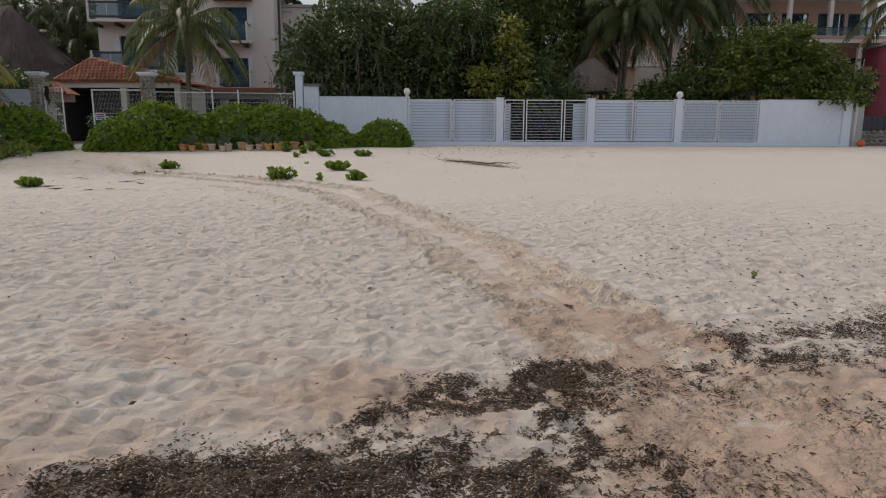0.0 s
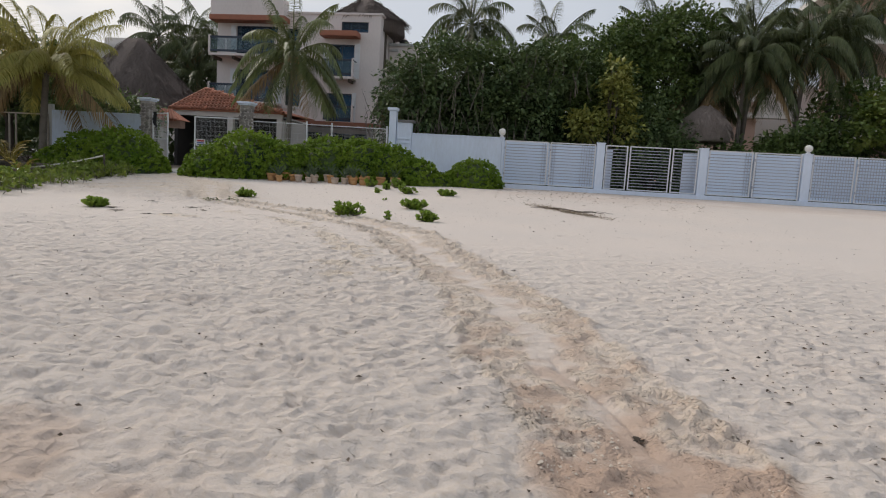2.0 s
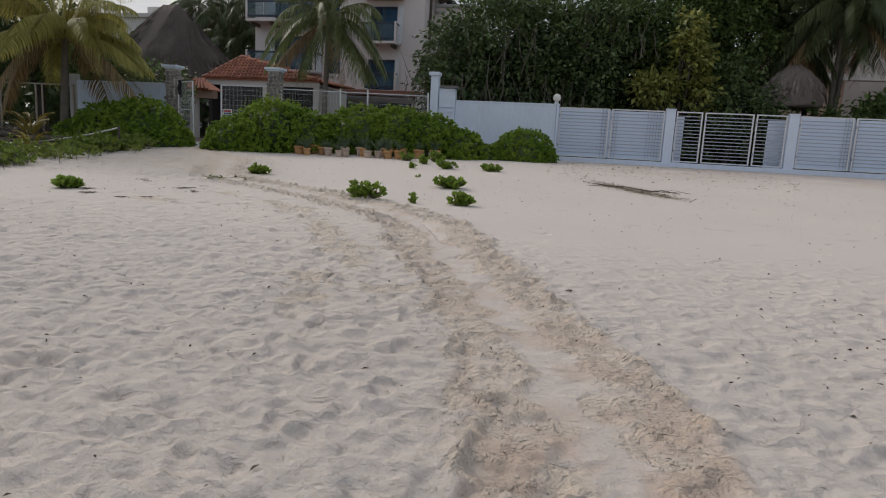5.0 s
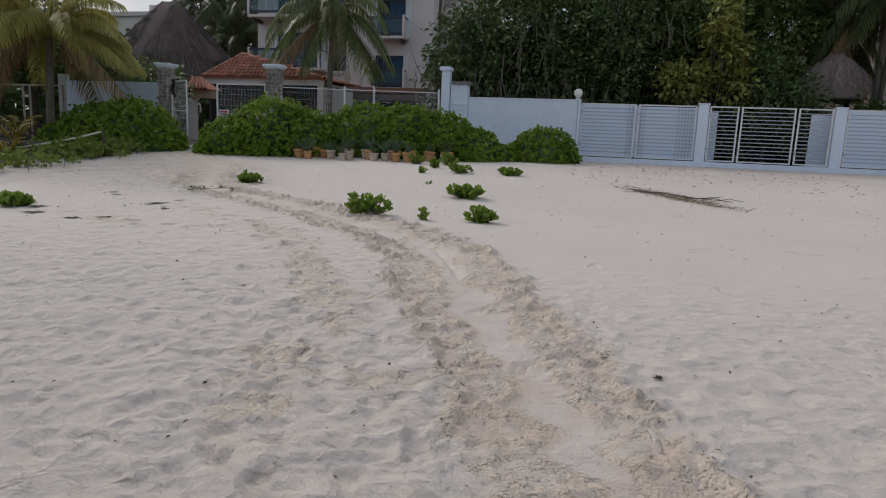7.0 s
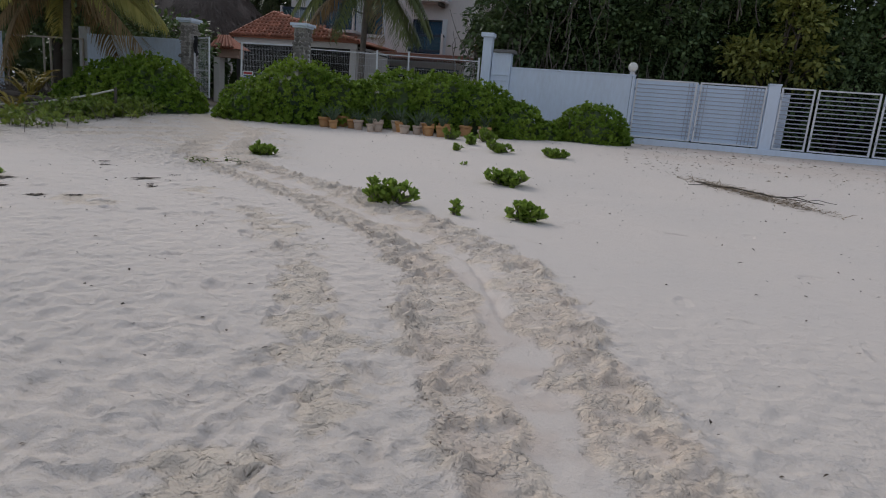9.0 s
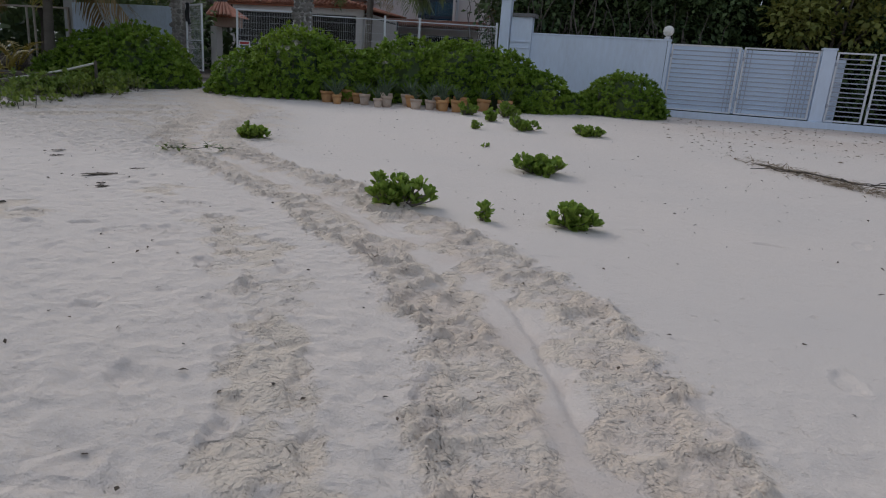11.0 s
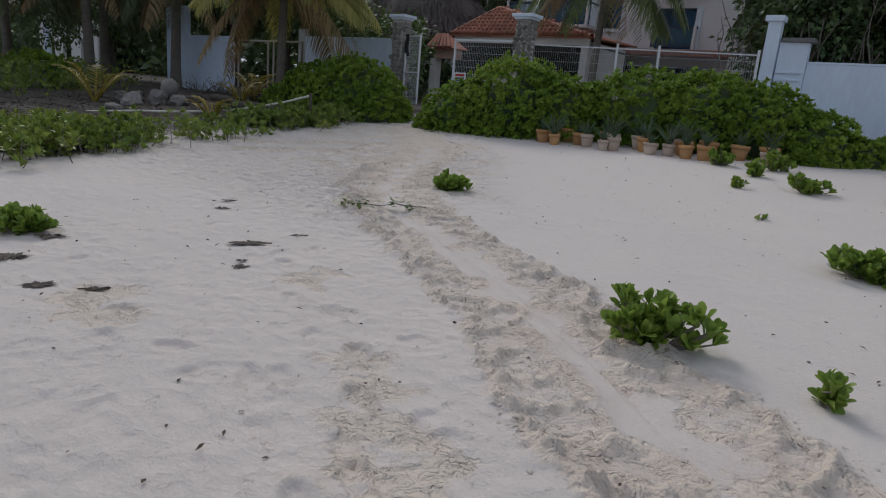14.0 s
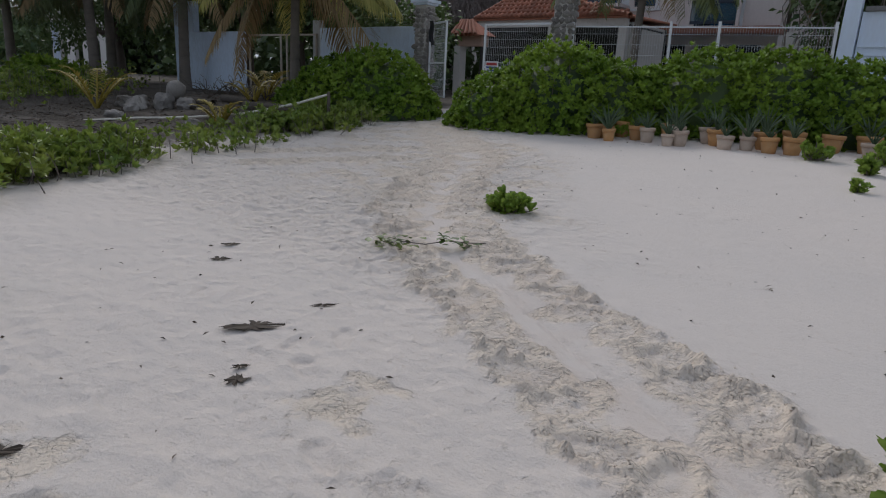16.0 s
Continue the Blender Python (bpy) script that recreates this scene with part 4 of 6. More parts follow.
# right end of the wall
end = thing("end_column", pose(19.65, WY, 1.0), "white column closing the garden wall", "column")
part("shaft", boxes((-0.2, 0.22, -0.1, 0.3, 0, 2.42), bevel=0.015), M_WHITE, end)
part("pipe", lathe([(0.05, 0.1), (0.05, 2.3), (0.045, 2.32)], 12), M_WHITE_METAL, end).location = (0.45, -0.05, 0)
buoy = solid("orange_float", lathe([(0.05, 0), (0.16, 0.06), (0.2, 0.16), (0.15, 0.27), (0.05, 0.32)], 16), M_ORANGE, "worn orange plastic float lying against a wall", "float", m=pose(20.3, WY - 0.3, gz(30.2)))
solid("wall_far_east", boxes((20.6, 21.2, WY + 1.0, WY + 1.5, 0.7, 3.3), bevel=0.03), M_CONCRETE, "grey rubble wall end", "wall", "", "structure")
low = thing("rubble_wall", pose(21.2, WY + 2.4, 1.0), "low rubble stone wall", "wall", "", "structure")
part("core", boxes((0, 9, 0, 0.4, 0, 0.95), bevel=0.03), M_MORTAR, low)
_r = np.random.default_rng(12)
_st = []
for _k in range(5):
    _bm = bmesh.new()
    bmesh.ops.create_icosphere(_bm, subdivisions=1, radius=1)
    for _v in _bm.verts:
        _v.co *= 0.85 + 0.3 * _r.random()
    _st.append(data_of("stone", _bm, M_STONE))
for _z in np.arange(0.12, 0.95, 0.2):
    _x = 0.1
    while _x < 9:
        _w = _r.uniform(0.2, 0.45)
        _s = part("stone", _st[_r.integers(5)], None, low)
        _s.location, _s.scale = (_x + _w / 2, -0.01, _z), (_w * 0.52, 0.09, 0.11)
        _x += _w
dark_fence = thing("dark_railing", pose(21.4, WY + 3.2, 1.9), "dark slatted railing above the rubble wall", "railing")
for _i in range(30):
    part("slat", boxes((_i * 0.3, _i * 0.3 + 0.24, 0, 0.03, -0.6, 0.9)), M_FRAME, dark_fence)


# ---------------------------------------------------------------- houses
def pierced(x0, x1, z0, z1, y0, y1, holes):
    """A wall slab with real openings (x0, x1, z0, z1)."""
    xs = sorted({x0, x1, *(h[0] for h in holes), *(h[1] for h in holes)})
    zs = sorted({z0, z1, *(h[2] for h in holes), *(h[3] for h in holes)})
    bm, cache = bmesh.new(), {}

    def vert(x, y, z):
        if (x, y, z) not in cache:
            cache[(x, y, z)] = bm.verts.new((x, y, z))
        return cache[(x, y, z)]

    def full(i, j):
        if not (0 <= i < len(xs) - 1 and 0 <= j < len(zs) - 1):
            return False
        cx, cz = (xs[i] + xs[i + 1]) / 2, (zs[j] + zs[j + 1]) / 2
        return not any(a < cx < b and c < cz < d for a, b, c, d in holes)

    for i in range(len(xs) - 1):
        for j in range(len(zs) - 1):
            if not full(i, j):
                continue
            a, b, c, d = xs[i], xs[i + 1], zs[j], zs[j + 1]
            bm.faces.new([vert(*p) for p in ((a, y0, c), (b, y0, c), (b, y0, d), (a, y0, d))])
            bm.faces.new([vert(*p) for p in ((a, y1, d), (b, y1, d), (b, y1, c), (a, y1, c))])
            if not full(i - 1, j):
                bm.faces.new([vert(*p) for p in ((a, y0, c), (a, y0, d), (a, y1, d), (a, y1, c))])
            if not full(i + 1, j):
                bm.faces.new([vert(*p) for p in ((b, y0, c), (b, y1, c), (b, y1, d), (b, y0, d))])
            if not full(i, j - 1):
                bm.faces.new([vert(*p) for p in ((a, y0, c), (a, y1, c), (b, y1, c), (b, y0, c))])
            if not full(i, j + 1):
                bm.faces.new([vert(*p) for p in ((a, y0, d), (b, y0, d), (b, y1, d), (a, y1, d))])
    return bm


def window_in(house, x0, x1, z0, z1, y, leaves=2, frame_mat=None, shutter=0, curtain=True):
    """A glazed opening: frame, panes, curtain, a near-black sheet for the unlit inside, and white shutters at its
    sides.
    """
    fm = frame_mat or M_FRAME
    w = part("window", boxes((x0, x0 + 0.07, y + 0.1, y + 0.17, z0, z1), (x1 - 0.07, x1, y + 0.1, y + 0.17, z0, z1), (x0 + 0.07, x1 - 0.07, y + 0.1, y + 0.17, z1 - 0.07, z1), (x0 + 0.07, x1 - 0.07, y + 0.1, y + 0.17, z0, z0 + 0.07)), fm, house)
    step = (x1 - x0 - 0.14) / leaves
    for i in range(leaves):
        a = x0 + 0.07 + i * step
        p = part("pane", boxes((a + 0.02, a + step - 0.02, y + 0.13, y + 0.14, z0 + 0.08, z1 - 0.08)), M_PANE, w)
        p.visible_shadow = False
        if i:
            part("mullion", boxes((a - 0.03, a + 0.03, y + 0.095, y + 0.175, z0 + 0.07, z1 - 0.07)), fm, w)
    # sheet coloured near black in place of the shade indoors
    part("room_shade", boxes((x0 - 0.1, x1 + 0.1, y + 0.9, y + 0.95, z0 - 0.1, z1 + 0.1)), M_DARK, w)
    if curtain:
        part("curtain", boxes((x0 + 0.1 + (x1 - x0) * 0.3, x1 - 0.1, y + 0.42, y + 0.46, z0 + 0.05, z1 - 0.05)), M_CURTAIN, w, "blue curtain")
    for k in range(shutter):
        a = x0 - 0.40 if k == 0 else x1 + 0.02
        part("shutter", boxes((a, a + 0.38, y - 0.05, y - 0.006, z0, z1 + 0.03), bevel=0.01), M_WHITE_METAL, w, "white folded shutter")
    return w


def balcony(house, x0, x1, z, y, deep, rail=1.1, posts=True, brackets=0, glass=True):
    b = part("balcony", boxes((x0, x1, y - deep, y - 0.003, z - 0.16, z), bevel=0.02), M_CREAM, house)
    part("handrail", boxes((x0 - 0.03, x1 + 0.03, y - deep - 0.02, y - deep + 0.05, z + rail - 0.13, z + rail), bevel=0.02), M_FRAME, b, "dark handrail")
    part("foot_rail", boxes((x0 + 0.1, x1 - 0.1, y - deep, y - deep + 0.05, z + 0.08, z + 0.22)), M_FRAME, b)
    if glass:
        n = max(1, round((x1 - x0) / 1.2))
        for i in range(n):
            a, c = x0 + 0.1 + (x1 - x0 - 0.2) * i / n, x0 + 0.1 + (x1 - x0 - 0.2) * (i + 1) / n
            g = part("pane", boxes((a + 0.015, c - 0.015, y - deep + 0.018, y - deep + 0.028, z + 0.22, z + rail - 0.1)), M_RAILGLASS, b)
            g.visible_shadow = False
    for a in (x0, x1 - 0.13):
        part("post", boxes((a, a + 0.13, y - deep - 0.03, y - deep + 0.11, z + 0.003, z + rail + 0.06), bevel=0.012), M_CREAM, b)
        part("side_rail", boxes((a + 0.04, a + 0.09, y - deep + 0.11, y - 0.003, z + rail - 0.09, z + rail - 0.02)), M_FRAME, b)
    for i in range(brackets):
        a = x0 + 0.3 + (x1 - x0 - 0.6) * i / max(1, brackets - 1)
        part("bracket", boxes((a - 0.08, a + 0.08, y - deep + 0.1, y - 0.004, z - 0.36, z - 0.164), bevel=0.02), M_BARK, b)
    return b


def main_house():
    y = 43.2
    h = thing("apartment_house", pose(0, 0, 0), "pinkish white three-storey house with blue-glazed doors and balconies", "house")
    holes = [(-20.7, -17.75, 8.95, 11.0), (-20.7, -17.75, 5.85, 8.1), (-17.1, -16.05, 5.8, 7.95), (-17.1, -16.2, 9.3, 10.9), (-14.1, -12.35, 7.75, 9.95), (-14.2, -12.4, 4.85, 6.75), (-13.3, -11.45, 10.75, 11.42), (-17.0, -14.4, 1.7, 4.1), (-13.9, -11.2, 1.7, 4.1)]
    part("facade", pierced(-22.1, -10.6, 1.2, 11.85, y, y + 0.25, holes), M_CREAM, h)
    for s in ((-22.1, -21.85, y + 0.25, y + 9, 1.2, 11.85), (-10.85, -10.6, y + 0.25, y + 9, 1.2, 11.85), (-21.85, -10.85, y + 8.75, y + 9, 1.2, 11.85)):
        part("side_wall", boxes(s), M_CREAM, h)
    part("roof_slab", boxes((-22.2, -10.5, y - 0.08, y + 9.1, 11.85, 12.0), bevel=0.03), M_CREAM, h)
    part("parapet", boxes((-22.15, -17.0, y - 0.9, y - 0.004, 11.3, 12.6), bevel=0.03), M_CREAM, h)
    for a, b, z in ((-22.2, -16.9, 11.15), (-14.45, -11.95, 10.3)):
        lt = part("tiled_ledge", boxes((a, b, y - 1.0, y - 0.004, z, z + 0.35), bevel=0.05), M_TILE, h, "terracotta tiled ledge")
    for x0, x1, z0, z1, n, s in ((-20.7, -17.75, 8.95, 11.0, 3, 1), (-20.7, -17.75, 5.85, 8.1, 3, 2), (-17.1, -16.05, 5.8, 7.95, 1, 0), (-17.1, -16.2, 9.3, 10.9, 1, 0), (-14.1, -12.35, 7.75, 9.95, 2, 2), (-14.2, -12.4, 4.85, 6.75, 2, 0), (-13.3, -11.45, 10.75, 11.42, 3, 0), (-17.0, -14.4, 1.7, 4.1, 3, 0), (-13.9, -11.2, 1.7, 4.1, 3, 0)):
        window_in(h, x0, x1, z0, z1, y, n, M_FRAME, s, z0 > 2)
    for s in ((-16.05, -15.85, y - 0.05, y - 0.004, 5.71, 8.05), (-17.3, -15.8, y - 0.08, y - 0.004, 5.6, 5.7), (-12.38, -12.1, y - 0.06, y - 0.004, 4.85, 6.8)):
        part("window_trim", boxes(s, bevel=0.01), M_WHITE_METAL, h)
    balcony(h, -22.1, -17.3, 8.95, y, 1.2, 1.1, brackets=4)
    balcony(h, -22.1, -17.3, 5.85, y, 1.2, 1.12)
    balcony(h, -14.4, -12.1, 7.75, y, 0.9, 1.1, brackets=2)
    balcony(h, -14.35, -12.15, 4.85, y, 0.45, 1.05)
    part("tiled_skirt", boxes((-17.4, -10.3, y - 1.4, y - 0.006, 4.45, 4.75), bevel=0.06), M_TILE, h, "terracotta tiled skirt roof")
    wing = part("wing", boxes((-10.58, -8.1, y + 2.4, y + 8.6, 1.2, 10.6), bevel=0.04), M_CREAM, h, "pale side wing, set back")
    for s in ((-10.57, -8.0, y + 2.25, y + 2.397, 10.42, 10.6), (-10.57, -9.9, y + 2.3, y + 2.397, 10.05, 10.2), (-9.7, -8.3, y + 2.3, y + 2.397, 9.35, 9.5), (-10.57, -8.05, y + 2.3, y + 2.397, 7.45, 7.62)):
        part("cornice", boxes(s, bevel=0.02), M_CONCRETE, wing)
    part("wing_window", boxes((-9.6, -8.4, y + 2.36, y + 2.398, 7.62, 9.35)), M_LIGHT, wing)
    part("roof_hood", lathe([(0.35, 0), (0.35, 0.25), (0.22, 0.4), (0.05, 0.45)], 14), M_DARK, wing).location = (-9.7, y + 3.2, 10.6)
    return h


main_house()


def thatch_roof(x, y, z, rx, ry, high, label, ridge=0.0, seed=1, n=2600, strand=0.8, eave=0.25, bulge=1.0, mat=M_THATCH):
    """A thatched hip roof: a noisy cone or ridge under a coat of hanging strands."""
    r = np.random.default_rng(seed)
    t = thing("thatched_roof", pose(x, y, z), label, "roof")
    bm, sides = bmesh.new(), 26
    rings = []
    for k, f in enumerate((1.0, 0.97, 0.72, 0.45, 0.2, 0.03)):
        zz = (-eave, 0, 0.30, 0.58, 0.83, 1.0)[k]
        zz = zz if k == 0 else high * zz ** (1 / bulge)
        rings.append([bm.verts.new((math.copysign(ridge, math.cos(a)) * (1 if abs(math.cos(a)) > 0.05 else 0) + f * rx * math.cos(a) * (1 + r.normal(0, 0.02)), f * ry * math.sin(a) * (1 + r.normal(0, 0.02)), zz + r.normal(0, 0.03))) for a in (2 * math.pi * i / sides for i in range(sides))])
    for a, b in zip(rings, rings[1:]):
        for i in range(sides):
            bm.faces.new((a[i], a[(i + 1) % sides], b[(i + 1) % sides], b[i])).smooth = True
    bm.faces.new(rings[0][::-1])
    bm.faces.new(rings[-1])
    part("thatch_bed", bm, mat, t)
    a, f = r.uniform(0, 2 * math.pi, n), np.sqrt(r.uniform(0.0, 1.0, n))
    p = np.stack([np.sign(np.cos(a)) * ridge + f * rx * np.cos(a), f * ry * np.sin(a), high * (1 - f) ** (1 / bulge) + 0.12 * r.random(n)], -1)
    w = np.stack([np.cos(a) * rx, np.sin(a) * ry, -np.full(n, high) * 1.05], -1) + r.normal(0, 0.25, (n, 3))
    me = leaf_mesh("thatch_strands", p, w, np.tile((0, 0, 1.0), (n, 1)) + r.normal(0, 0.3, (n, 3)), strand * r.uniform(0.6, 1.2, n), r.uniform(0.05, 0.11, n), SLIVER, mat)
    tagged(part("thatch_strands", me, None, t), kind="stuff")
    for sx, sy in ((-0.7, -0.7), (0.7, -0.7), (-0.7, 0.7), (0.7, 0.7)):
        part("post", lathe([(0.12, gz(y) - z - 0.1), (0.11, -0.05), (0.1, high * 0.2)], 10), M_BARK, t).location = (sx * rx * 0.85 + math.copysign(ridge, sx), sy * ry * 0.8, 0)
    return t


thatch_roof(-26.4, 40.5, 4.9, 4.3, 4.0, 4.5, "tall grey thatched palapa roof", 0.4, 2, 5200, 1.0, 0.5)
thatch_roof(-12.3, 45.6, 11.95, 2.4, 2.2, 1.6, "dark thatched shelter on the flat roof", 0.3, 3, 1500, 0.7, 0.9)
thatch_roof(8.45, 35.4, 4.35, 1.15, 1.15, 1.5, "small rounded grey thatch shelter behind the wall", 0.1, 4, 1500, 0.4, 0.3, 1.9, M_THATCH_PALE)


def tiled_pavilion():
    h = thing("tiled_pavilion", pose(0, 0, 0), "low white pavilion with an orange clay tile roof", "house")
    fl, fr, pk, br, bl = Vector((-20.85, 35.6, 4.55)), Vector((-13.95, 35.6, 4.55)), Vector((-20.05, 38.2, 6.05)), Vector((-13.95, 40.5, 4.7)), Vector((-20.95, 41, 4.7))
    bm = bmesh.new()
    top = [bm.verts.new(v) for v in (fl, fr, br, bl, pk)]
    for a, b in ((0, 1), (1, 2), (2, 3), (3, 0)):
        bm.faces.new((top[a], top[b], top[4]))
    under = [bm.verts.new(v - Vector((0, 0, 0.06))) for v in (fl, fr, br, bl)]
    bm.faces.new(under[::-1])
    for a in range(4):
        bm.faces.new((top[a], under[a], under[(a + 1) % 4], top[(a + 1) % 4]))
    roof = part("roof", bm, M_TILE, h, "orange clay tile roof")
    # barrel tiles in courses down the seaward slope
    tb = bmesh.new()
    ring = []
    for s, rad in ((0.0, 0.085), (1.0, 0.105)):
        ring.append([tb.verts.new((rad * math.cos(a), -s * 0.44, rad * math.sin(a) + 0.03 * s)) for a in np.linspace(0, math.pi, 7)])
    for i in range(6):
        tb.faces.new((ring[0][i], ring[0][i + 1], ring[1][i + 1], ring[1][i])).smooth = True
    tb.faces.new(ring[1])
    tile = data_of("roof_tile", tb, M_TILE)
    slope = math.atan2(1.5, 2.6)
    run = math.hypot(1.5, 2.6)
    for c in range(8):
        s = run * (1 - c * 0.125)            # distance down from the peak of the course's upper edge
        f = (run - c * 0.375) / run
        x0, x1 = pk.x + (fl.x - pk.x) * f, pk.x + (fr.x - pk.x) * f
        n = int((x1 - x0) / 0.225)
        for k in range(n):
            f2 = max(0.0, f - 0.13)
            x = x0 + 0.11 + k * 0.225
            o = part("roof_tile", tile, None, roof)
            o.location = (x, fl.y + (pk.y - fl.y) * (1 - f2), fl.z + (pk.z - fl.z) * (1 - f2) + 0.02)
            o.rotation_euler = (slope, 0, random.uniform(-0.03, 0.03))
    ridge = part("ridge", tubes("ridge", [([tuple(fl), tuple(pk)], (0.11, 0.11)), ([tuple(pk), tuple(fr)], (0.11, 0.11))], M_TILE, 10), None, roof)
    part("fascia", boxes((-20.75, -14.05, 35.72, 35.85, 4.22, 4.5), bevel=0.02), M_LIGHT, h)
    # back wall, left side wall and ceiling coloured near black for porch shade
    part("back_wall", boxes((-20.7, -14.1, 39.6, 39.8, 1.2, 4.4)), M_DARK, h, "back wall with the porch shade put into its dark colour")
    part("side_wall", boxes((-20.7, -20.5, 35.9, 39.6, 1.2, 4.4)), M_DARK, h)
    part("side_wall", boxes((-14.3, -14.1, 36.2, 39.6, 1.2, 4.4)), M_LIGHT, h)
    for x in (-17.2, -14.25):
        part("column", boxes((x - 0.16, x + 0.16, 35.75, 36.05, 1.2, 4.22), bevel=0.02), M_LIGHT, h)
    part("ceiling", boxes((-20.7, -14.1, 35.86, 39.55, 4.23, 4.3)), M_DARK, h)
    return h


tiled_pavilion()
porch = thing("entrance_porch", pose(-19.15, 33.0, 1.3), "small peach gateway under a sloping clay tile cap", "porch")
part("pier", boxes((-0.72, -0.42, 0, 0.4, 0, 2.0), bevel=0.02), M_LIGHT, porch)
part("lintel", boxes((-0.55, 0.6, -0.02, 0.42, 2.0, 2.38), bevel=0.02), M_PEACH, porch)
_bm = bmesh.new()
_v = [_bm.verts.new(p) for p in ((-0.7, -0.3, 2.385), (0.75, -0.3, 2.385), (0.75, 0.7, 2.385), (-0.7, 0.7, 2.385), (-0.62, 0.3, 2.98), (-0.1, 0.3, 2.98))]
for _f in ((3, 2, 1, 0), (0, 1, 5, 4), (2, 3, 4, 5), (1, 2, 5), (3, 0, 4)):
    _bm.faces.new([_v[i] for i in _f])
cap = part("tile_cap", _bm, M_TILE, porch, "sloping clay tile cap")
for _i in range(6):
    part("roof_tile", tubes("roof_tile", [([(-0.6 + _i * 0.22, -0.34, 2.40), (-0.6 + _i * 0.10, 0.26, 2.97)], (0.085, 0.06))], M_TILE, 8), None, cap)
beige = solid("terrace_wall", boxes((-8.9, -6.4, 36.2, 36.45, 1.2, 4.0), bevel=0.03), M_LIGHT, "beige rendered terrace wall behind the fence", "wall", "", "structure")
white_flat = thing("far_flat_house", pose(-37.0, 52, 1.3), "distant white flat-roofed house", "house")
part("wall", boxes((-6, 4, 0, 8, 0, 9.6), bevel=0.05), M_LIGHT, white_flat)
part("roof", boxes((-6.2, 4.2, -0.2, 8.2, 9.6, 9.95), (-1, 3.4, 1, 5, 9.95, 10.7), bevel=0.04), M_LIGHT, white_flat)
part("window", boxes((-3, -1.6, -0.03, 0.0, 6.6, 8.1), (0.4, 1.8, -0.03, 0.0, 6.6, 8.1)), M_FRAME, white_flat)


def peach_house():
    h = thing("apartment_block", pose(0, 0, 0), "peach apartment block with deep white-banded balconies", "house")
    part("low_volume", boxes((10.8, 17.0, 55, 62, 1.2, 8.9), bevel=0.05), M_PEACH, h)
    part("mid_volume", boxes((13.4, 22.0, 57, 64, 1.2, 10.6), bevel=0.05), M_LIGHT, h)
    part("ledge", boxes((14.5, 22.5, 54.2, 54.98, 7.6, 8.0), bevel=0.04), M_LIGHT, h)
    y = 53.5
    holes = [(x, x + 2.2, z, z + 2.2) for z in (2.6, 6.1, 9.6, 13.2) for x in (22.4, 25.4, 28.4, 31.4, 33.9)]
    part("facade", pierced(20.8, 36.2, 1.2, 16.5, y, y + 0.3, holes), M_PEACH, h)
    for a, b, c, d in holes:
        window_in(h, a, b, c, d, y, 2, M_FRAME, 0, False)
    part("roof_slab", boxes((20.2, 36.6, y - 2.6, y + 8, 16.5, 16.9), bevel=0.05), M_LIGHT, h)
    for z in (5.6, 9.1, 12.65):
        b = part("balcony", boxes((20.6, 36.2, y - 2.6, y - 0.005, z, z + 0.28), bevel=0.04), M_LIGHT, h)
        part("band", boxes((20.6, 27.6, y - 2.62, y - 2.4, z + 0.283, z + 1.2), bevel=0.03), M_LIGHT, b)
        part("band", boxes((27.9, 36.2, y - 2.62, y - 2.4, z + 0.283, z + 0.55), bevel=0.03), M_PEACH, b)
        part("handrail", boxes((27.9, 36.2, y - 2.58, y - 2.5, z + 1.1, z + 1.18)), M_FRAME, b)
        for x in np.arange(28.0, 35.2, 0.9):
            part("pane", boxes((x + 0.03, x + 0.87, y - 2.56, y - 2.54, z + 0.6, z + 1.08)), M_RAILGLASS, b).visible_shadow = False
        for x in (20.8, 27.75, 31.0, 33.6, 36.0):
            part("column", boxes((x - 0.14, x + 0.14, y - 2.45, y - 2.15, z + 0.285, z + 3.2 if z < 12 else z + 3.85)), M_LIGHT, b)
    part("ceiling_lamp", lathe([(0.12, 0), (0.12, 0.06), (0.08, 0.1)], 12), M_GLOBE, h).location = (30.5, y - 1.4, 8.95)
    return h


peach_house()
pink = thing("pink_house", pose(35.3, 46, 1.3), "bright pink house with white-trimmed openings", "house")
part("wall", pierced(0, 9, 0, 7.6, 0, 0.3, [(0.7, 2.2, 1.2, 3.2), (3.4, 5, 1.2, 3.2), (0.7, 2.2, 4.4, 6.4), (3.4, 5, 4.4, 6.4)]), M_PINK, pink)
part("body", boxes((0.0, 9, 0.31, 7, 0, 7.55)), M_PINK, pink)
part("roof", boxes((-0.2, 9.2, -0.3, 7, 7.6, 7.9), bevel=0.04), M_LIGHT, pink)
for _x in (0.7, 3.4):
    for _z in (1.2, 4.4):
        part("sill", boxes((_x - 0.1, _x + 1.7, -0.12, -0.003, _z - 0.14, _z)), M_LIGHT, pink)
pale_house = thing("pale_house", pose(-62, 36.5, 1.2), "pale neighbouring house with arched openings in the shade", "house")
part("wall", pierced(-6, 5, 0, 4.6, 0, 0.3, [(-4.4, -3.0, 0.4, 2.6), (-1.4, 0.2, 0.4, 2.8), (2.0, 3.4, 0.4, 2.6)]), M_LIGHT, pale_house)
part("roof", boxes((-6.3, 5.3, -0.5, 6, 4.6, 4.9), bevel=0.05), M_LIGHT, pale_house)
# near-black wall: the shade seen through the openings is put into its colour
part("back_wall", boxes((-6, 5, 4, 4.2, 0, 4.6)), M_DARK, pale_house)

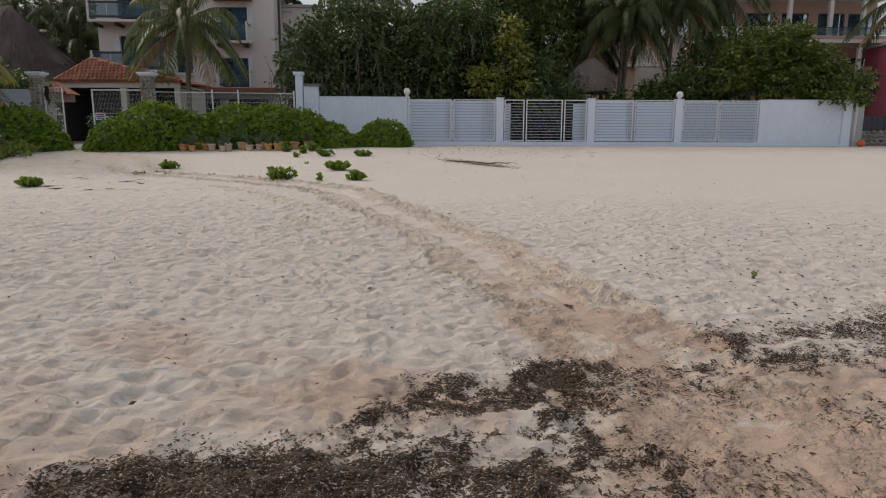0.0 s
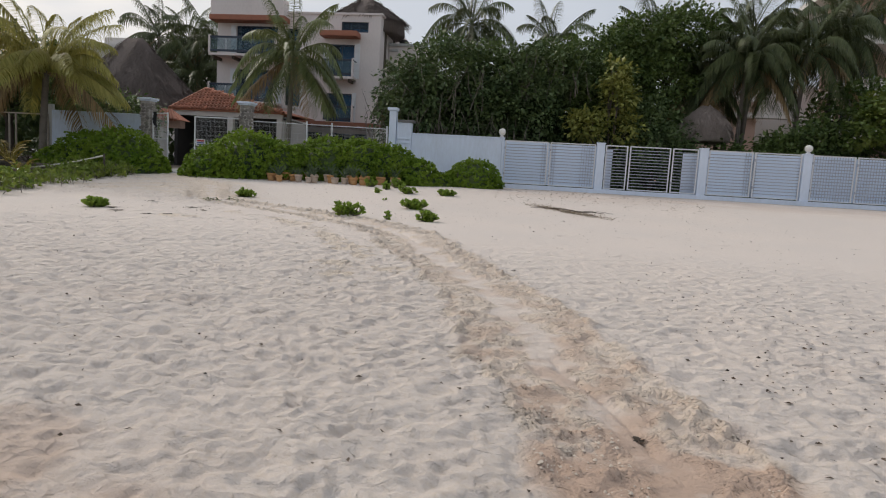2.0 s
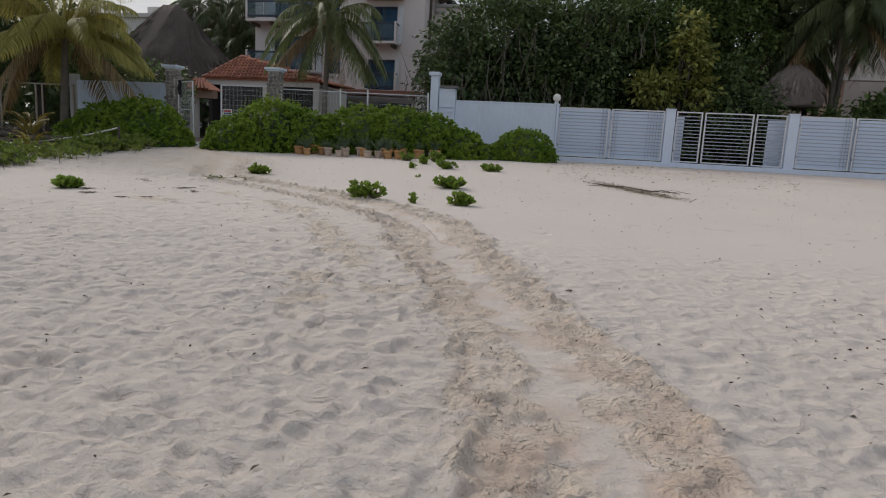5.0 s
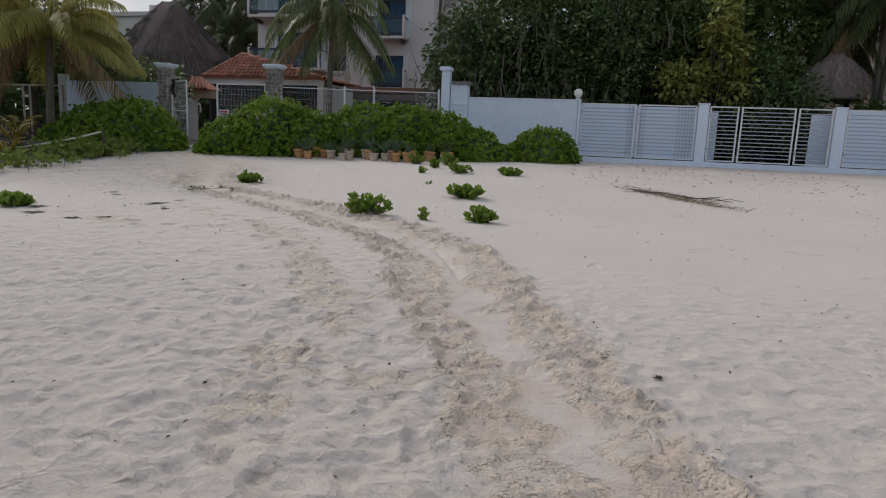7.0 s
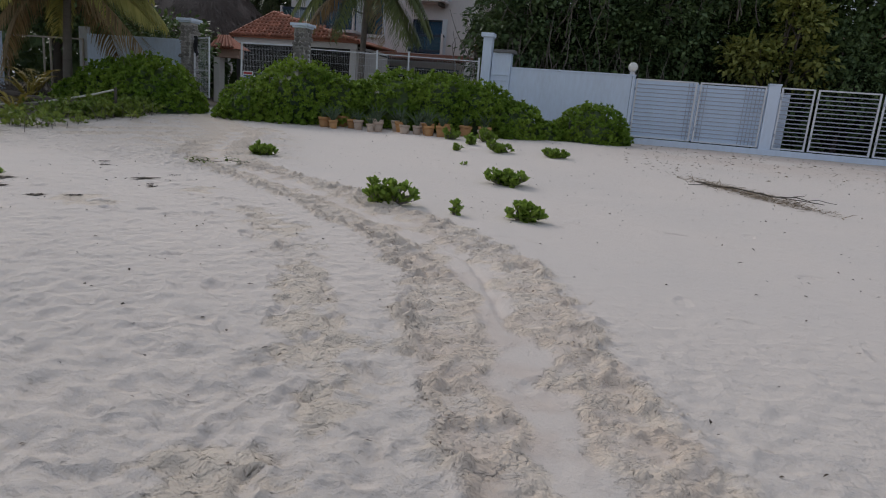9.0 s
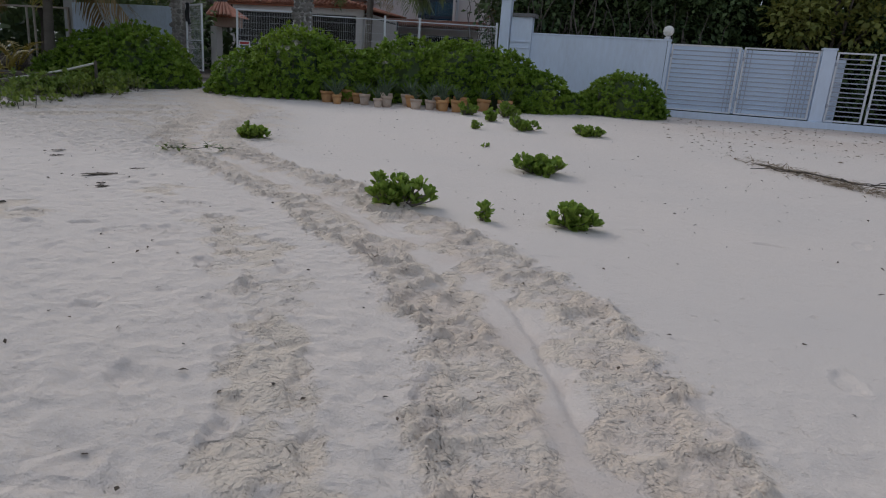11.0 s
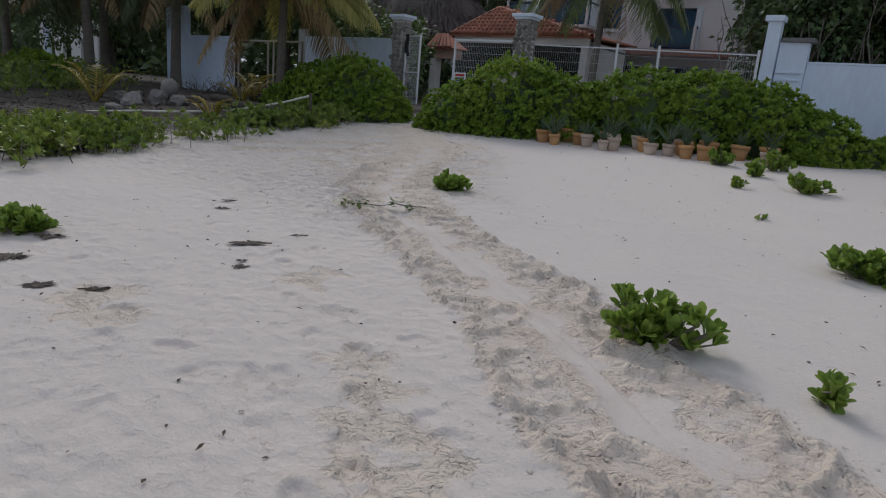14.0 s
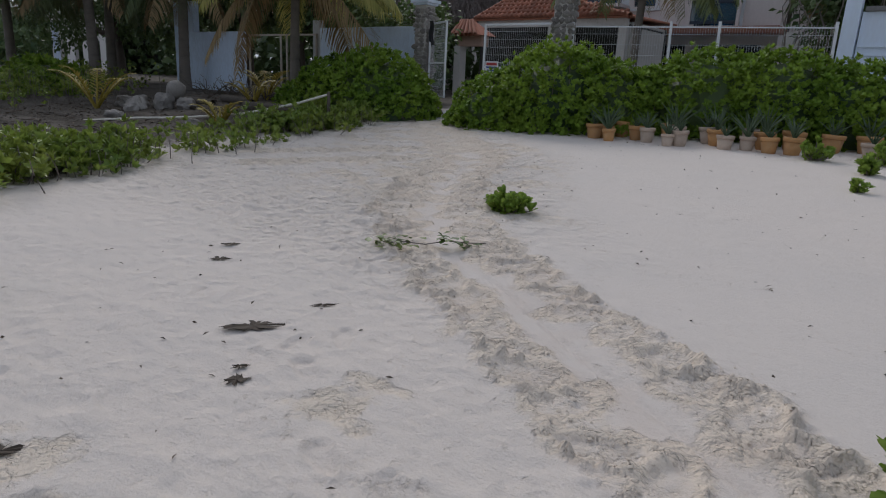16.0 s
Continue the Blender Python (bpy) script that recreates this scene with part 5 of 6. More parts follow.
# ---------------------------------------------------------------- trees
def wander(rng, a, b, n, amp):
    a, b = np.array(a, float), np.array(b, float)
    t = np.linspace(0, 1, n)[:, None]
    p = a + (b - a) * t
    p += np.cumsum(rng.normal(0, amp, (n, 3)), 0) * t * (1 - t) * 2.5
    return p


def tree(name, x, y, blobs, leaves, size, mat, label, trunk=0.22, seed=1, twigs=0, clump=0.5, wide=0.5):
    """A broad-leaved tree: tapered trunk, limbs to each mass of foliage, crown of many clumped leaves."""
    rng = np.random.default_rng(seed)
    z0 = gz(y) - 0.1
    t = thing(name, pose(x, y, z0), label, "tree")
    rel = [(bx - x, by - y, bz - z0, r, ry, rz) for bx, by, bz, r, ry, rz in blobs]
    fork = (0, 0, max(0.7, min(b[2] for b in rel) * 0.45))
    part("trunk", tubes("trunk", [(wander(rng, (0, 0, 0), fork, 6, 0.04), np.linspace(trunk * 1.25, trunk * 0.8, 6))], M_BARK, 10), None, t)
    limbs = []
    for b in rel:
        p = wander(rng, fork, (b[0], b[1], b[2]), 8, 0.09)
        limbs.append((p, np.linspace(trunk * 0.62, 0.03, 8)))
        for _ in range(4):
            s = p[rng.integers(3, 7)]
            d = unit(rng, 1)[0] * np.array(b[3:6]) * 0.6
            limbs.append((wander(rng, s, np.array(b[:3]) + d, 6, 0.08), np.linspace(0.05, 0.012, 6)))
    for k, limb in enumerate(limbs):
        part("limb", tubes("limb", [limb], M_BARK, 6), None, t)
    area = [r * ry + r * rz + ry * rz for *_, r, ry, rz in rel]
    ps, ws = [], []
    for b, a in zip(rel, area):
        n = int(leaves * a / sum(area))
        m = max(6, n // 26)
        d = unit(rng, m)
        c = np.array(b[:3]) + d * np.array(b[3:6]) * (rng.uniform(0.35, 1.08, m)[:, None] ** 0.6)
        k = rng.integers(0, m, n)
        off = rng.normal(0, clump * 0.5, (n, 3)) * np.array((1, 1, 0.6))
        ps.append(c[k] + off)
        ws.append(d[k] * 0.5 + off * 1.2 + rng.normal(0, 0.5, (n, 3)) + np.array((0, 0, -0.25)))
    p, w = np.concatenate(ps), np.concatenate(ws)
    n = len(p)
    up = unit(rng, n) * 0.6 + np.array((0, 0, 1.0))
    ln = size * rng.uniform(0.6, 1.3, n)
    part("crown", leaf_mesh("crown", p, w, up, ln, ln * wide * 1.15, KITE, mat), None, t)
    if twigs:
        for _ in range(twigs):
            b = rel[rng.integers(len(rel))]
            s = np.array((b[0] + rng.uniform(-1, 1) * b[3], b[1] - b[4] * rng.uniform(0.7, 1.0), b[2] - b[5] * rng.uniform(0.6, 1.0)))
            part("bare_twig", tubes("bare_twig", [(wander(rng, s, s + np.array((rng.normal(0, 0.5), rng.uniform(-0.5, 0), rng.uniform(0.9, 2.2))), 6, 0.09), np.linspace(0.026, 0.008, 6))], M_TWIG, 5), None, t)
    return t


tree("garden_tree", -5.2, 34.2, [(-6.0, 33.6, 4.9, 2.1, 1.7, 2.4), (-4.6, 34.5, 6.6, 2.4, 2.2, 2.0), (-2.6, 33.8, 4.4, 2.1, 1.6, 2.2), (-4.2, 34.6, 3.2, 3.0, 1.2, 1.7)], 26000, 0.24, M_TREE, "dense dark evergreen tree with bare grey twigs", 0.25, 11, 90)
tree("garden_tree", -0.6, 34.6, [(-0.8, 34.0, 5.0, 2.3, 1.8, 2.7), (-2.2, 35.2, 6.7, 2.2, 1.9, 1.7), (0.6, 35.2, 7.0, 2.4, 2.0, 1.7), (0.2, 34.6, 3.0, 2.6, 1.2, 1.6)], 26000, 0.24, M_TREE, "dense dark evergreen tree behind the garden wall", 0.26, 12, 50)
tree("garden_tree", 2.4, 36.2, [(2.2, 36.0, 7.2, 2.7, 2.2, 2.0), (1.6, 35.5, 5.4, 2.2, 1.8, 2.4), (4.8, 36.6, 6.6, 1.8, 1.6, 2.2), (4.0, 36.8, 8.8, 1.6, 1.4, 1.2), (3.4, 35.4, 3.2, 2.2, 1.2, 1.8)], 24000, 0.22, M_TREE2, "tall green tree with fine dark leaves", 0.26, 13)
tree("garden_tree", 6.2, 37.6, [(5.6, 37.4, 9.4, 2.0, 1.8, 1.6), (7.6, 38.0, 9.8, 2.2, 1.8, 1.5), (6.6, 37.0, 7.0, 2.0, 1.6, 1.8)], 14000, 0.24, M_TREE2, "tall green tree among the palms", 0.24, 24)
tree("yellowish_tree", 3.6, 33.2, [(3.65, 33.0, 7.0, 0.5, 0.5, 0.8), (3.8, 33.0, 5.6, 0.75, 0.7, 0.9), (2.6, 32.9, 4.4, 1.0, 0.7, 0.7), (4.4, 33.0, 4.2, 0.45, 0.5, 0.7)], 2500, 0.27, M_TREE_Y, "slender tree with yellow-green leaves", 0.1, 14, 0, 0.45)
tree("understorey_shrub", 5.8, 33.6, [(5.9, 33.4, 3.6, 1.5, 1.1, 1.5), (5.6, 34.4, 5.0, 1.0, 1.1, 1.3)], 5000, 0.2, M_TREE, "dark understorey shrub behind the barred gate", 0.1, 15)
tree("understorey_shrub", 10.6, 33.6, [(10.0, 33.8, 2.9, 1.5, 1.1, 1.2), (11.9, 33.8, 3.4, 1.5, 1.1, 1.3), (13.2, 34.2, 3.8, 1.4, 1.1, 1.5)], 8000, 0.24, M_TREE2, "leafy green shrubs showing above the gates", 0.1, 16, 0)
tree("understorey_shrub", 4.6, 34.0, [(4.2, 34.2, 2.6, 1.8, 1.0, 1.3), (7.4, 34.4, 2.4, 1.8, 1.0, 1.4)], 5000, 0.24, M_TREE, "dark shrubs seen through the barred gate", 0.1, 17)
tree("sea_grape_tree", 16.8, 32.9, [(15.0, 32.5, 4.6, 1.1, 1.2, 0.9), (16.0, 32.6, 5.8, 1.4, 1.4, 1.1), (17.6, 32.4, 6.3, 1.1, 1.2, 0.9), (18.5, 32.4, 5.3, 1.6, 1.5, 1.0), (20.3, 32.2, 4.4, 1.4, 1.3, 0.7), (17.2, 31.8, 4.3, 1.8, 1.2, 0.7), (19.4, 30.8, 3.5, 1.1, 0.8, 0.55)], 12500, 0.19, M_SEAGRAPE,
     "spreading sea grape tree hanging over the white wall", 0.18, 18, 0, 0.38, 0.75)
tree("garden_tree", 16.8, 36.0, [(15.6, 36.0, 5.4, 2.0, 1.6, 2.2), (18.6, 36.4, 6.2, 2.1, 1.6, 2.0)], 8000, 0.26, M_TREE2, "green garden tree behind the sea grape", 0.2, 19)
tree("garden_tree", -33.5, 33.0, [(-33.5, 32.5, 6.6, 3.4, 2.6, 2.8), (-38, 31.5, 6.0, 3.4, 2.6, 2.8)], 13000, 0.3, M_TREE, "dark shade tree over the neighbouring lot", 0.3, 20, 0, 0.7)
tree("garden_tree", -43.5, 31.0, [(-43.5, 30.5, 6.6, 3.6, 2.8, 3.0), (-48, 29.5, 6.0, 3.4, 2.8, 3.0)], 11000, 0.3, M_TREE, "dark shade tree over the neighbouring lot", 0.3, 21, 0, 0.7)
tree("garden_tree", -27.5, 31.6, [(-26.2, 32.2, 5.4, 2.6, 1.8, 2.0), (-29.6, 32.4, 6.4, 2.4, 1.8, 2.2)], 10000, 0.28, M_TREE, "dark leafy tree behind the block wall", 0.22, 22, 0, 0.6)
tree("garden_shrub", -20.5, 31.0, [(-20.0, 30.6, 3.6, 1.6, 0.9, 1.2), (-22.6, 30.8, 3.8, 1.6, 0.9, 1.4)], 5000, 0.22, M_TREE2, "green shrub showing above the concrete wall", 0.1, 23)


# woods closing the view behind the gardens
def far_woods(label, spans, seed, n, mat, size):
    rng = np.random.default_rng(seed)
    ps = []
    for x0, x1, y0, y1, high in spans:
        m = int(n * (x1 - x0) / sum(b - a for a, b, *_ in spans))
        x = rng.uniform(x0, x1, m)
        top = high * np.array([0.78 + 0.45 * noise.noise(Vector((a * 0.35, seed, 0.0))) for a in x])
        ps.append(np.stack([x, rng.uniform(y0, y1, m), 1.2 + top * rng.random(m) ** 0.8], -1))
    p = np.concatenate(ps)
    k = len(p)
    ln = size * rng.uniform(0.6, 1.4, k)
    me = leaf_mesh("far_woods", p, unit(rng, k) + np.array((0, -0.3, 0.2)), unit(rng, k) + np.array((0, -0.6, 0.6)), ln, ln * 0.65, KITE, mat)
    return tagged(new("far_woods", me), label, "woods", "", "stuff")


far_woods("dark dense garden greenery behind the wall", [(-8.5, 8, 37.5, 39.5, 6.5), (8, 24, 39, 42, 1.6)], 401, 21000, M_TREE, 0.42)
far_woods("dark dense greenery behind the neighbouring lot", [(-130, -24, 46, 52, 8.5), (-130, -31, 38, 44, 6.5)], 402, 24000, M_TREE, 0.72)


# ---------------------------------------------------------------- palms
def frond_mesh(name, seed, length, rise, droop, mat, pairs=60, leaflet=0.9, hang=1.25):
    """One frond along +y: a curved midrib with two rows of hanging leaflets."""
    rng = np.random.default_rng(seed)
    s = np.linspace(0, 1, 16)
    y = length * (s - 0.16 * droop * s ** 2)
    z = length * (rise * s - droop * s ** 2)
    x = 0.12 * rng.normal() * length * s ** 2
    mid = np.stack([x, y, z], -1)
    v1, f1 = tube_np(mid, np.linspace(0.035, 0.006, 16), 5)
    tri = np.concatenate([f1[:, (0, 1, 2)], f1[:, (0, 2, 3)]])
    q = np.repeat(np.linspace(0.17, 0.99, pairs), 2) + rng.normal(0, 0.006, pairs * 2)
    sgn = np.tile((-1.0, 1.0), pairs)
    c = np.stack([np.interp(q, s, mid[:, k]) for k in range(3)], -1)
    tan = np.stack([np.interp(q, s, np.gradient(mid[:, k])) for k in range(3)], -1)
    tan /= np.linalg.norm(tan, axis=1)[:, None]
    ln = leaflet * np.sin(np.pi * (0.13 + 0.80 * q)) ** 0.7 * rng.uniform(0.85, 1.1, len(q))
    out = np.stack([sgn, np.zeros_like(sgn), np.zeros_like(sgn)], -1)
    d0 = out * 0.85 + tan * 0.6 + np.array((0, 0, 0.12))
    d0 /= np.linalg.norm(d0, axis=1)[:, None]
    wid = np.cross(d0, np.array((0, 0, 1.0)))
    wid /= np.linalg.norm(wid, axis=1)[:, None]
    vs, fs = [v1], [tri]
    n = len(v1)
    steps = (0, 0.5, 1.0)
    lay = []
    sag = hang * rng.uniform(0.7, 1.25, len(q))
    for u in steps:
        p = c + d0 * (ln * u)[:, None] - np.array((0, 0, 1.0)) * (ln * sag * u ** 1.7 * 0.62)[:, None] - d0 * (ln * sag * u ** 2 * 0.28)[:, None]
        h = 0.026 * (1 - 0.9 * u ** 2)
        lay += [p - wid * h, p + wid * h]
    lv = np.stack(lay, 1)
    k = np.arange(len(q)) * 6 + n
    for a in range(2):
        b = 2 * a
        fs += [np.stack([k + b, k + b + 1, k + b + 3], -1), np.stack([k + b, k + b + 3, k + b + 2], -1)]
    return mesh_np(name, np.concatenate([v1, lv.reshape(-1, 3)]), np.concatenate(fs), mat)


FRONDS = {}


DROOPING = ((0.75, 1.7, 0.7), (0.95, 1.25, 0.95), (1.05, 0.85, 1.15), (1.1, 0.5, 1.15), (1.0, 0.15, 1.0), (0.85, -0.4, 0.55))
ARCHING = ((0.85, 1.6, 0.7), (1.0, 1.2, 0.85), (1.05, 0.9, 0.95), (1.05, 0.65, 0.85), (1.0, 0.4, 0.75), (0.8, 0.0, 0.7))


def frond_set(mat, length, arcs=DROOPING):
    key = (mat.name, length, arcs)
    if key not in FRONDS:
        FRONDS[key] = [frond_mesh("frond", 100 + k, length * f, r, d, mat) for k, (f, r, d) in enumerate(arcs)]
    return FRONDS[key]


def palm(x, y, top, lean, length, mat, label, fronds=26, trunk=0.14, seed=1, dry=2, nuts=0, low=5, arcs=DROOPING):
    rng = np.random.default_rng(seed)
    z0 = gz(y) - 0.1
    t = thing("coconut_palm", pose(x, y, z0), label, "palm tree", "coconut palms")
    h = top - z0
    s = np.linspace(0, 1, 40)
    p = np.stack([lean[0] * s ** 1.6, lean[1] * s ** 1.6, h * s], -1)
    rad = trunk * (1.25 - 0.4 * s + 0.45 * np.exp(-s * 14)) * (1 + 0.05 * (np.arange(40) % 2))
    part("trunk", tubes("trunk", [(p, rad)], M_TRUNK, 12), None, t)
    head = np.array(p[-1])
    kinds = frond_set(mat, length, arcs)
    dryset = frond_set(M_PALM_DRY, length)
    for k in range(fronds):
        f = k / (fronds - 1)
        level = min(low, int(f * (low + 0.99)))
        me = (dryset if k >= fronds - dry else kinds)[level]
        o = part("frond", me, None, t, "dry brown frond" if k >= fronds - dry else "")
        o.location = head + np.array((0, 0, 0.10 - 0.25 * f))
        o.rotation_euler = (rng.normal(0, 0.09), rng.normal(0, 0.15), k * 2.39996 + rng.normal(0, 0.2))
        o.scale = [rng.uniform(0.88, 1.1)] * 3
    nut = data_of("coconut", lathe([(0.02, -0.13), (0.08, -0.09), (0.105, 0), (0.08, 0.09), (0.02, 0.13)], 10), M_TERRA if nuts > 4 else M_PALM_Y)
    for k in range(nuts):
        o = part("coconut", nut, None, t)
        a = rng.uniform(0, 6.3)
        o.location = head + np.array((0.2 * math.cos(a), 0.2 * math.sin(a), rng.uniform(-0.35, -0.1)))
    return t


palm(-13.0, 34.0, 7.4, (0.2, 0), 3.5, M_PALM_MID, "coconut palm with drooping green fronds in front of the house", 34, 0.12, 31, 2, 5)
palm(-20.3, 25.6, 4.9, (0.4, -0.2), 3.3, M_PALM_Y, "young palm with yellow-green arching fronds", 44, 0.13, 32, 4, 0, 4, ARCHING)
palm(-27.0, 47.5, 10.6, (0.3, 0), 3.4, M_PALM, "dark coconut palm behind the palapa", 28, 0.16, 33, 1)
palm(-29.8, 49.0, 11.3, (-0.4, 0), 3.4, M_PALM, "dark coconut palm behind the palapa", 28, 0.16, 34, 1)
palm(-23.6, 46.0, 10.3, (-0.5, 0), 3.4, M_PALM, "dark coconut palm beside the house", 28, 0.16, 35, 1)
palm(-24.6, 44.5, 7.6, (0.3, 0), 3.0, M_PALM, "low dark coconut palm beside the house", 26, 0.16, 36, 1)
palm(-4.4, 40.0, 10.6, (0.2, 0), 3.6, M_PALM, "coconut palm rising above the garden trees", 30, 0.16, 37, 1)
palm(-6.8, 36.2, 6.0, (-0.2, -0.2), 2.0, M_PALM, "palm leaning out of the garden trees", 24, 0.14, 38, 2)
palm(8.5, 37.6, 7.3, (-0.1, 0), 2.4, M_PALM, "dark coconut palm with browned lower fronds", 28, 0.10, 39, 4, 0, 4)
palm(10.25, 36.2, 8.0, (0.1, 0), 3.0, M_PALM, "dark coconut palm of a close group", 30, 0.10, 40, 3, 0, 4)
palm(10.55, 36.6, 8.4, (0.3, 0.1), 3.0, M_PALM, "dark coconut palm of a close group", 28, 0.10, 41, 2, 0, 4)
palm(13.1, 36.8, 8.9, (0.3, 0), 3.0, M_PALM, "dark coconut palm with a leaning trunk", 30, 0.11, 42, 3, 0, 4)
palm(15.2, 38.2, 10.2, (0.2, 0), 3.5, M_PALM, "dark coconut palm behind the sea grape tree", 28, 0.15, 43, 2, 0, 4)
palm(11.6, 40.2, 10.6, (0.1, 0), 3.4, M_PALM, "dark coconut palm behind the close group", 28, 0.15, 52, 2, 0, 4)
palm(17.2, 40.6, 10.6, (0.1, 0), 3.4, M_PALM, "dark coconut palm behind the sea grape tree", 28, 0.15, 53, 2, 0, 4)
palm(6.2, 39.5, 9.8, (0.1, 0), 3.4, M_PALM, "dark coconut palm above the garden trees", 28, 0.15, 44, 1)
palm(0.5, 40.5, 9.6, (0.1, 0), 3.0, M_PALM, "dark palm crown above the garden trees", 26, 0.15, 45, 1)
palm(31.6, 44.0, 11.0, (0.2, 0), 3.4, M_PALM, "dark coconut palm beside the apartment block", 26, 0.15, 46, 2)
palm(-28.8, 26.8, 6.4, (0.3, 0), 3.2, M_PALM, "shaded coconut palm beside the block wall", 26, 0.17, 47, 3)
palm(-31.5, 24.5, 6.6, (-0.3, 0), 3.2, M_PALM, "shaded coconut palm on the neighbouring lot", 26, 0.17, 48, 3)
palm(-34.5, 26.5, 6.8, (0.3, 0), 3.2, M_PALM, "shaded coconut palm on the neighbouring lot", 26, 0.17, 49, 2)
palm(-37.5, 23.5, 6.6, (0.2, 0), 3.2, M_PALM, "shaded coconut palm on the neighbouring lot", 26, 0.17, 50, 2)
palm(-33.0, 20.5, 6.6, (0.5, 0), 3.4, M_PALM, "shaded coconut palm on the neighbouring lot", 26, 0.17, 51, 2)


def palmlet(x, y, high, seed):
    rng = np.random.default_rng(seed)
    t = thing("palm_seedling", pose(x, y, gz(y) - 0.03), "small yellowish palm seedling in the litter", "seedling", "palm seedlings")
    me = frond_mesh("frond", seed, high * 1.15, 1.5, 0.8, M_SEEDLING, 14, high * 0.42, 0.4)
    for k in range(7):
        o = part("frond", me, None, t)
        o.rotation_euler = (rng.normal(0.1, 0.12), 0, k * 2.4)


for _x, _y, _h in ((-23.2, 20.9, 1.15), (-22.3, 26.0, 1.0), (-17.0, 20.9, 0.6), (-20.6, 24.3, 0.8)):
    palmlet(_x, _y, _h, int(_h * 100))

# ---------------------------------------------------------------- hedges of beach shrub
def hedge(label, lumps, per_area, seed, mat, length=0.108, leaves=11):
    rng = np.random.default_rng(seed)
    t = thing("beach_shrub_hedge", pose(0, 0, 0), label, "hedge")
    # solid core in a darker leaf colour, standing for shade deep in the shrub
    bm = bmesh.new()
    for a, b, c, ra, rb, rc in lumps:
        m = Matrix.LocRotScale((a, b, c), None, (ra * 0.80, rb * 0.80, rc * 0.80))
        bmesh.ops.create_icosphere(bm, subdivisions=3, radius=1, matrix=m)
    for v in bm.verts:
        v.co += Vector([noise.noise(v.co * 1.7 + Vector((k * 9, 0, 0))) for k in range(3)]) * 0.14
    part("shade_core", bm, M_TREE, t)
    p, d = lump_cloud(rng, lumps, per_area)
    keep = p[:, 2] > np.interp(p[:, 1], GY, GZ) - 0.02
    p, d = p[keep], d[keep]
    d = d + np.array((0, -0.1, 0.45))
    part("leaves", rosettes("leaves", rng, p, d, leaves, length, 0.55, mat, 0.9, KITE), None, t)
    stems = []
    for k in rng.integers(0, len(p), 60):
        q = p[k]
        stems.append((wander(rng, (q[0] + rng.normal(0, 0.1), q[1] + 0.3, gz(q[1]) - 0.05), q, 5, 0.04), np.linspace(0.02, 0.008, 5)))
    tagged(part("stems", tubes("stems", stems, M_TWIG, 5), None, t), kind="stuff")
    return t


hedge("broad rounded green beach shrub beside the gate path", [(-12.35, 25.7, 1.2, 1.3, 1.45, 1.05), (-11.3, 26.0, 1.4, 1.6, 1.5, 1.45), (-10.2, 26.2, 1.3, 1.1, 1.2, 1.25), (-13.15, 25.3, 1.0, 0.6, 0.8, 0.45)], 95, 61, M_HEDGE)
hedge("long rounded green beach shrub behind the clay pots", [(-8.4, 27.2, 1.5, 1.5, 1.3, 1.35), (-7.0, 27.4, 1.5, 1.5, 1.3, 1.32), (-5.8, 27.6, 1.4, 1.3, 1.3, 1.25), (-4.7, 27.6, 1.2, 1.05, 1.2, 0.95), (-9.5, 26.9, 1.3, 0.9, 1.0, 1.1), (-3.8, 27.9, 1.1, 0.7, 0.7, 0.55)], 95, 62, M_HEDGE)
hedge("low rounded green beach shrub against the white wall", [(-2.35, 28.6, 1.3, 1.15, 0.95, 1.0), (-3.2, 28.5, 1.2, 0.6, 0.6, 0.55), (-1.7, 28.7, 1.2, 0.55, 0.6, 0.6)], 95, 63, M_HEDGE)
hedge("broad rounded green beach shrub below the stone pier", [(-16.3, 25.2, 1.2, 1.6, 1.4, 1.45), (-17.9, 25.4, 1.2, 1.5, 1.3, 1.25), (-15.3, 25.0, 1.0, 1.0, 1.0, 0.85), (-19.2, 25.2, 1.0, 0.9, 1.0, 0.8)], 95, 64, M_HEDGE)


def runner_band(label, line, half, seed, n, tall):
    """A low broken belt of leafy runners on short stems."""
    rng = np.random.default_rng(seed)
    t = thing("beach_runner_plants", pose(0, 0, 0), label, "plants", "", "stuff")
    ln = np.array(line)
    k = rng.uniform(0, len(ln) - 1, n)
    x = np.interp(k, np.arange(len(ln)), ln[:, 0]) + rng.normal(0, half, n)
    y = np.interp(k, np.arange(len(ln)), ln[:, 1]) + rng.normal(0, half * 0.6, n)
    dens = np.array([noise.noise(Vector((a * 0.9, b * 0.9, seed))) for a, b in zip(x, y)])
    keep = dens > -0.22
    x, y = x[keep], y[keep]
    g = np.interp(y, GY, GZ)
    h = tall * rng.uniform(0.25, 1.2, len(x))
    tops, outs, stems = [], [], []
    for a, b, c, d in zip(x, y, g, h):
        top = np.array((a + rng.normal(0, 0.08), b + rng.normal(0, 0.08), c + d))
        stems.append((wander(rng, (a, b, c - 0.04), top, 4, 0.02), np.linspace(0.010, 0.005, 4)))
        for _ in range(4):
            tops.append(np.array((a, b, c)) + (top - np.array((a, b, c))) * rng.uniform(0.35, 1.05) + rng.normal(0, 0.10, 3) * np.array((1, 1, 0.5)))
            outs.append(np.array((rng.normal(0, 0.35), rng.normal(0, 0.35), 0.8)))
    part("leaves", rosettes("leaves", rng, np.array(tops), np.array(outs), 8, 0.12, 0.5, M_HEDGE_LOW, 0.9), None, t)
    tagged(part("stems", tubes("stems", stems, M_TWIG, 4), None, t), kind="stuff")


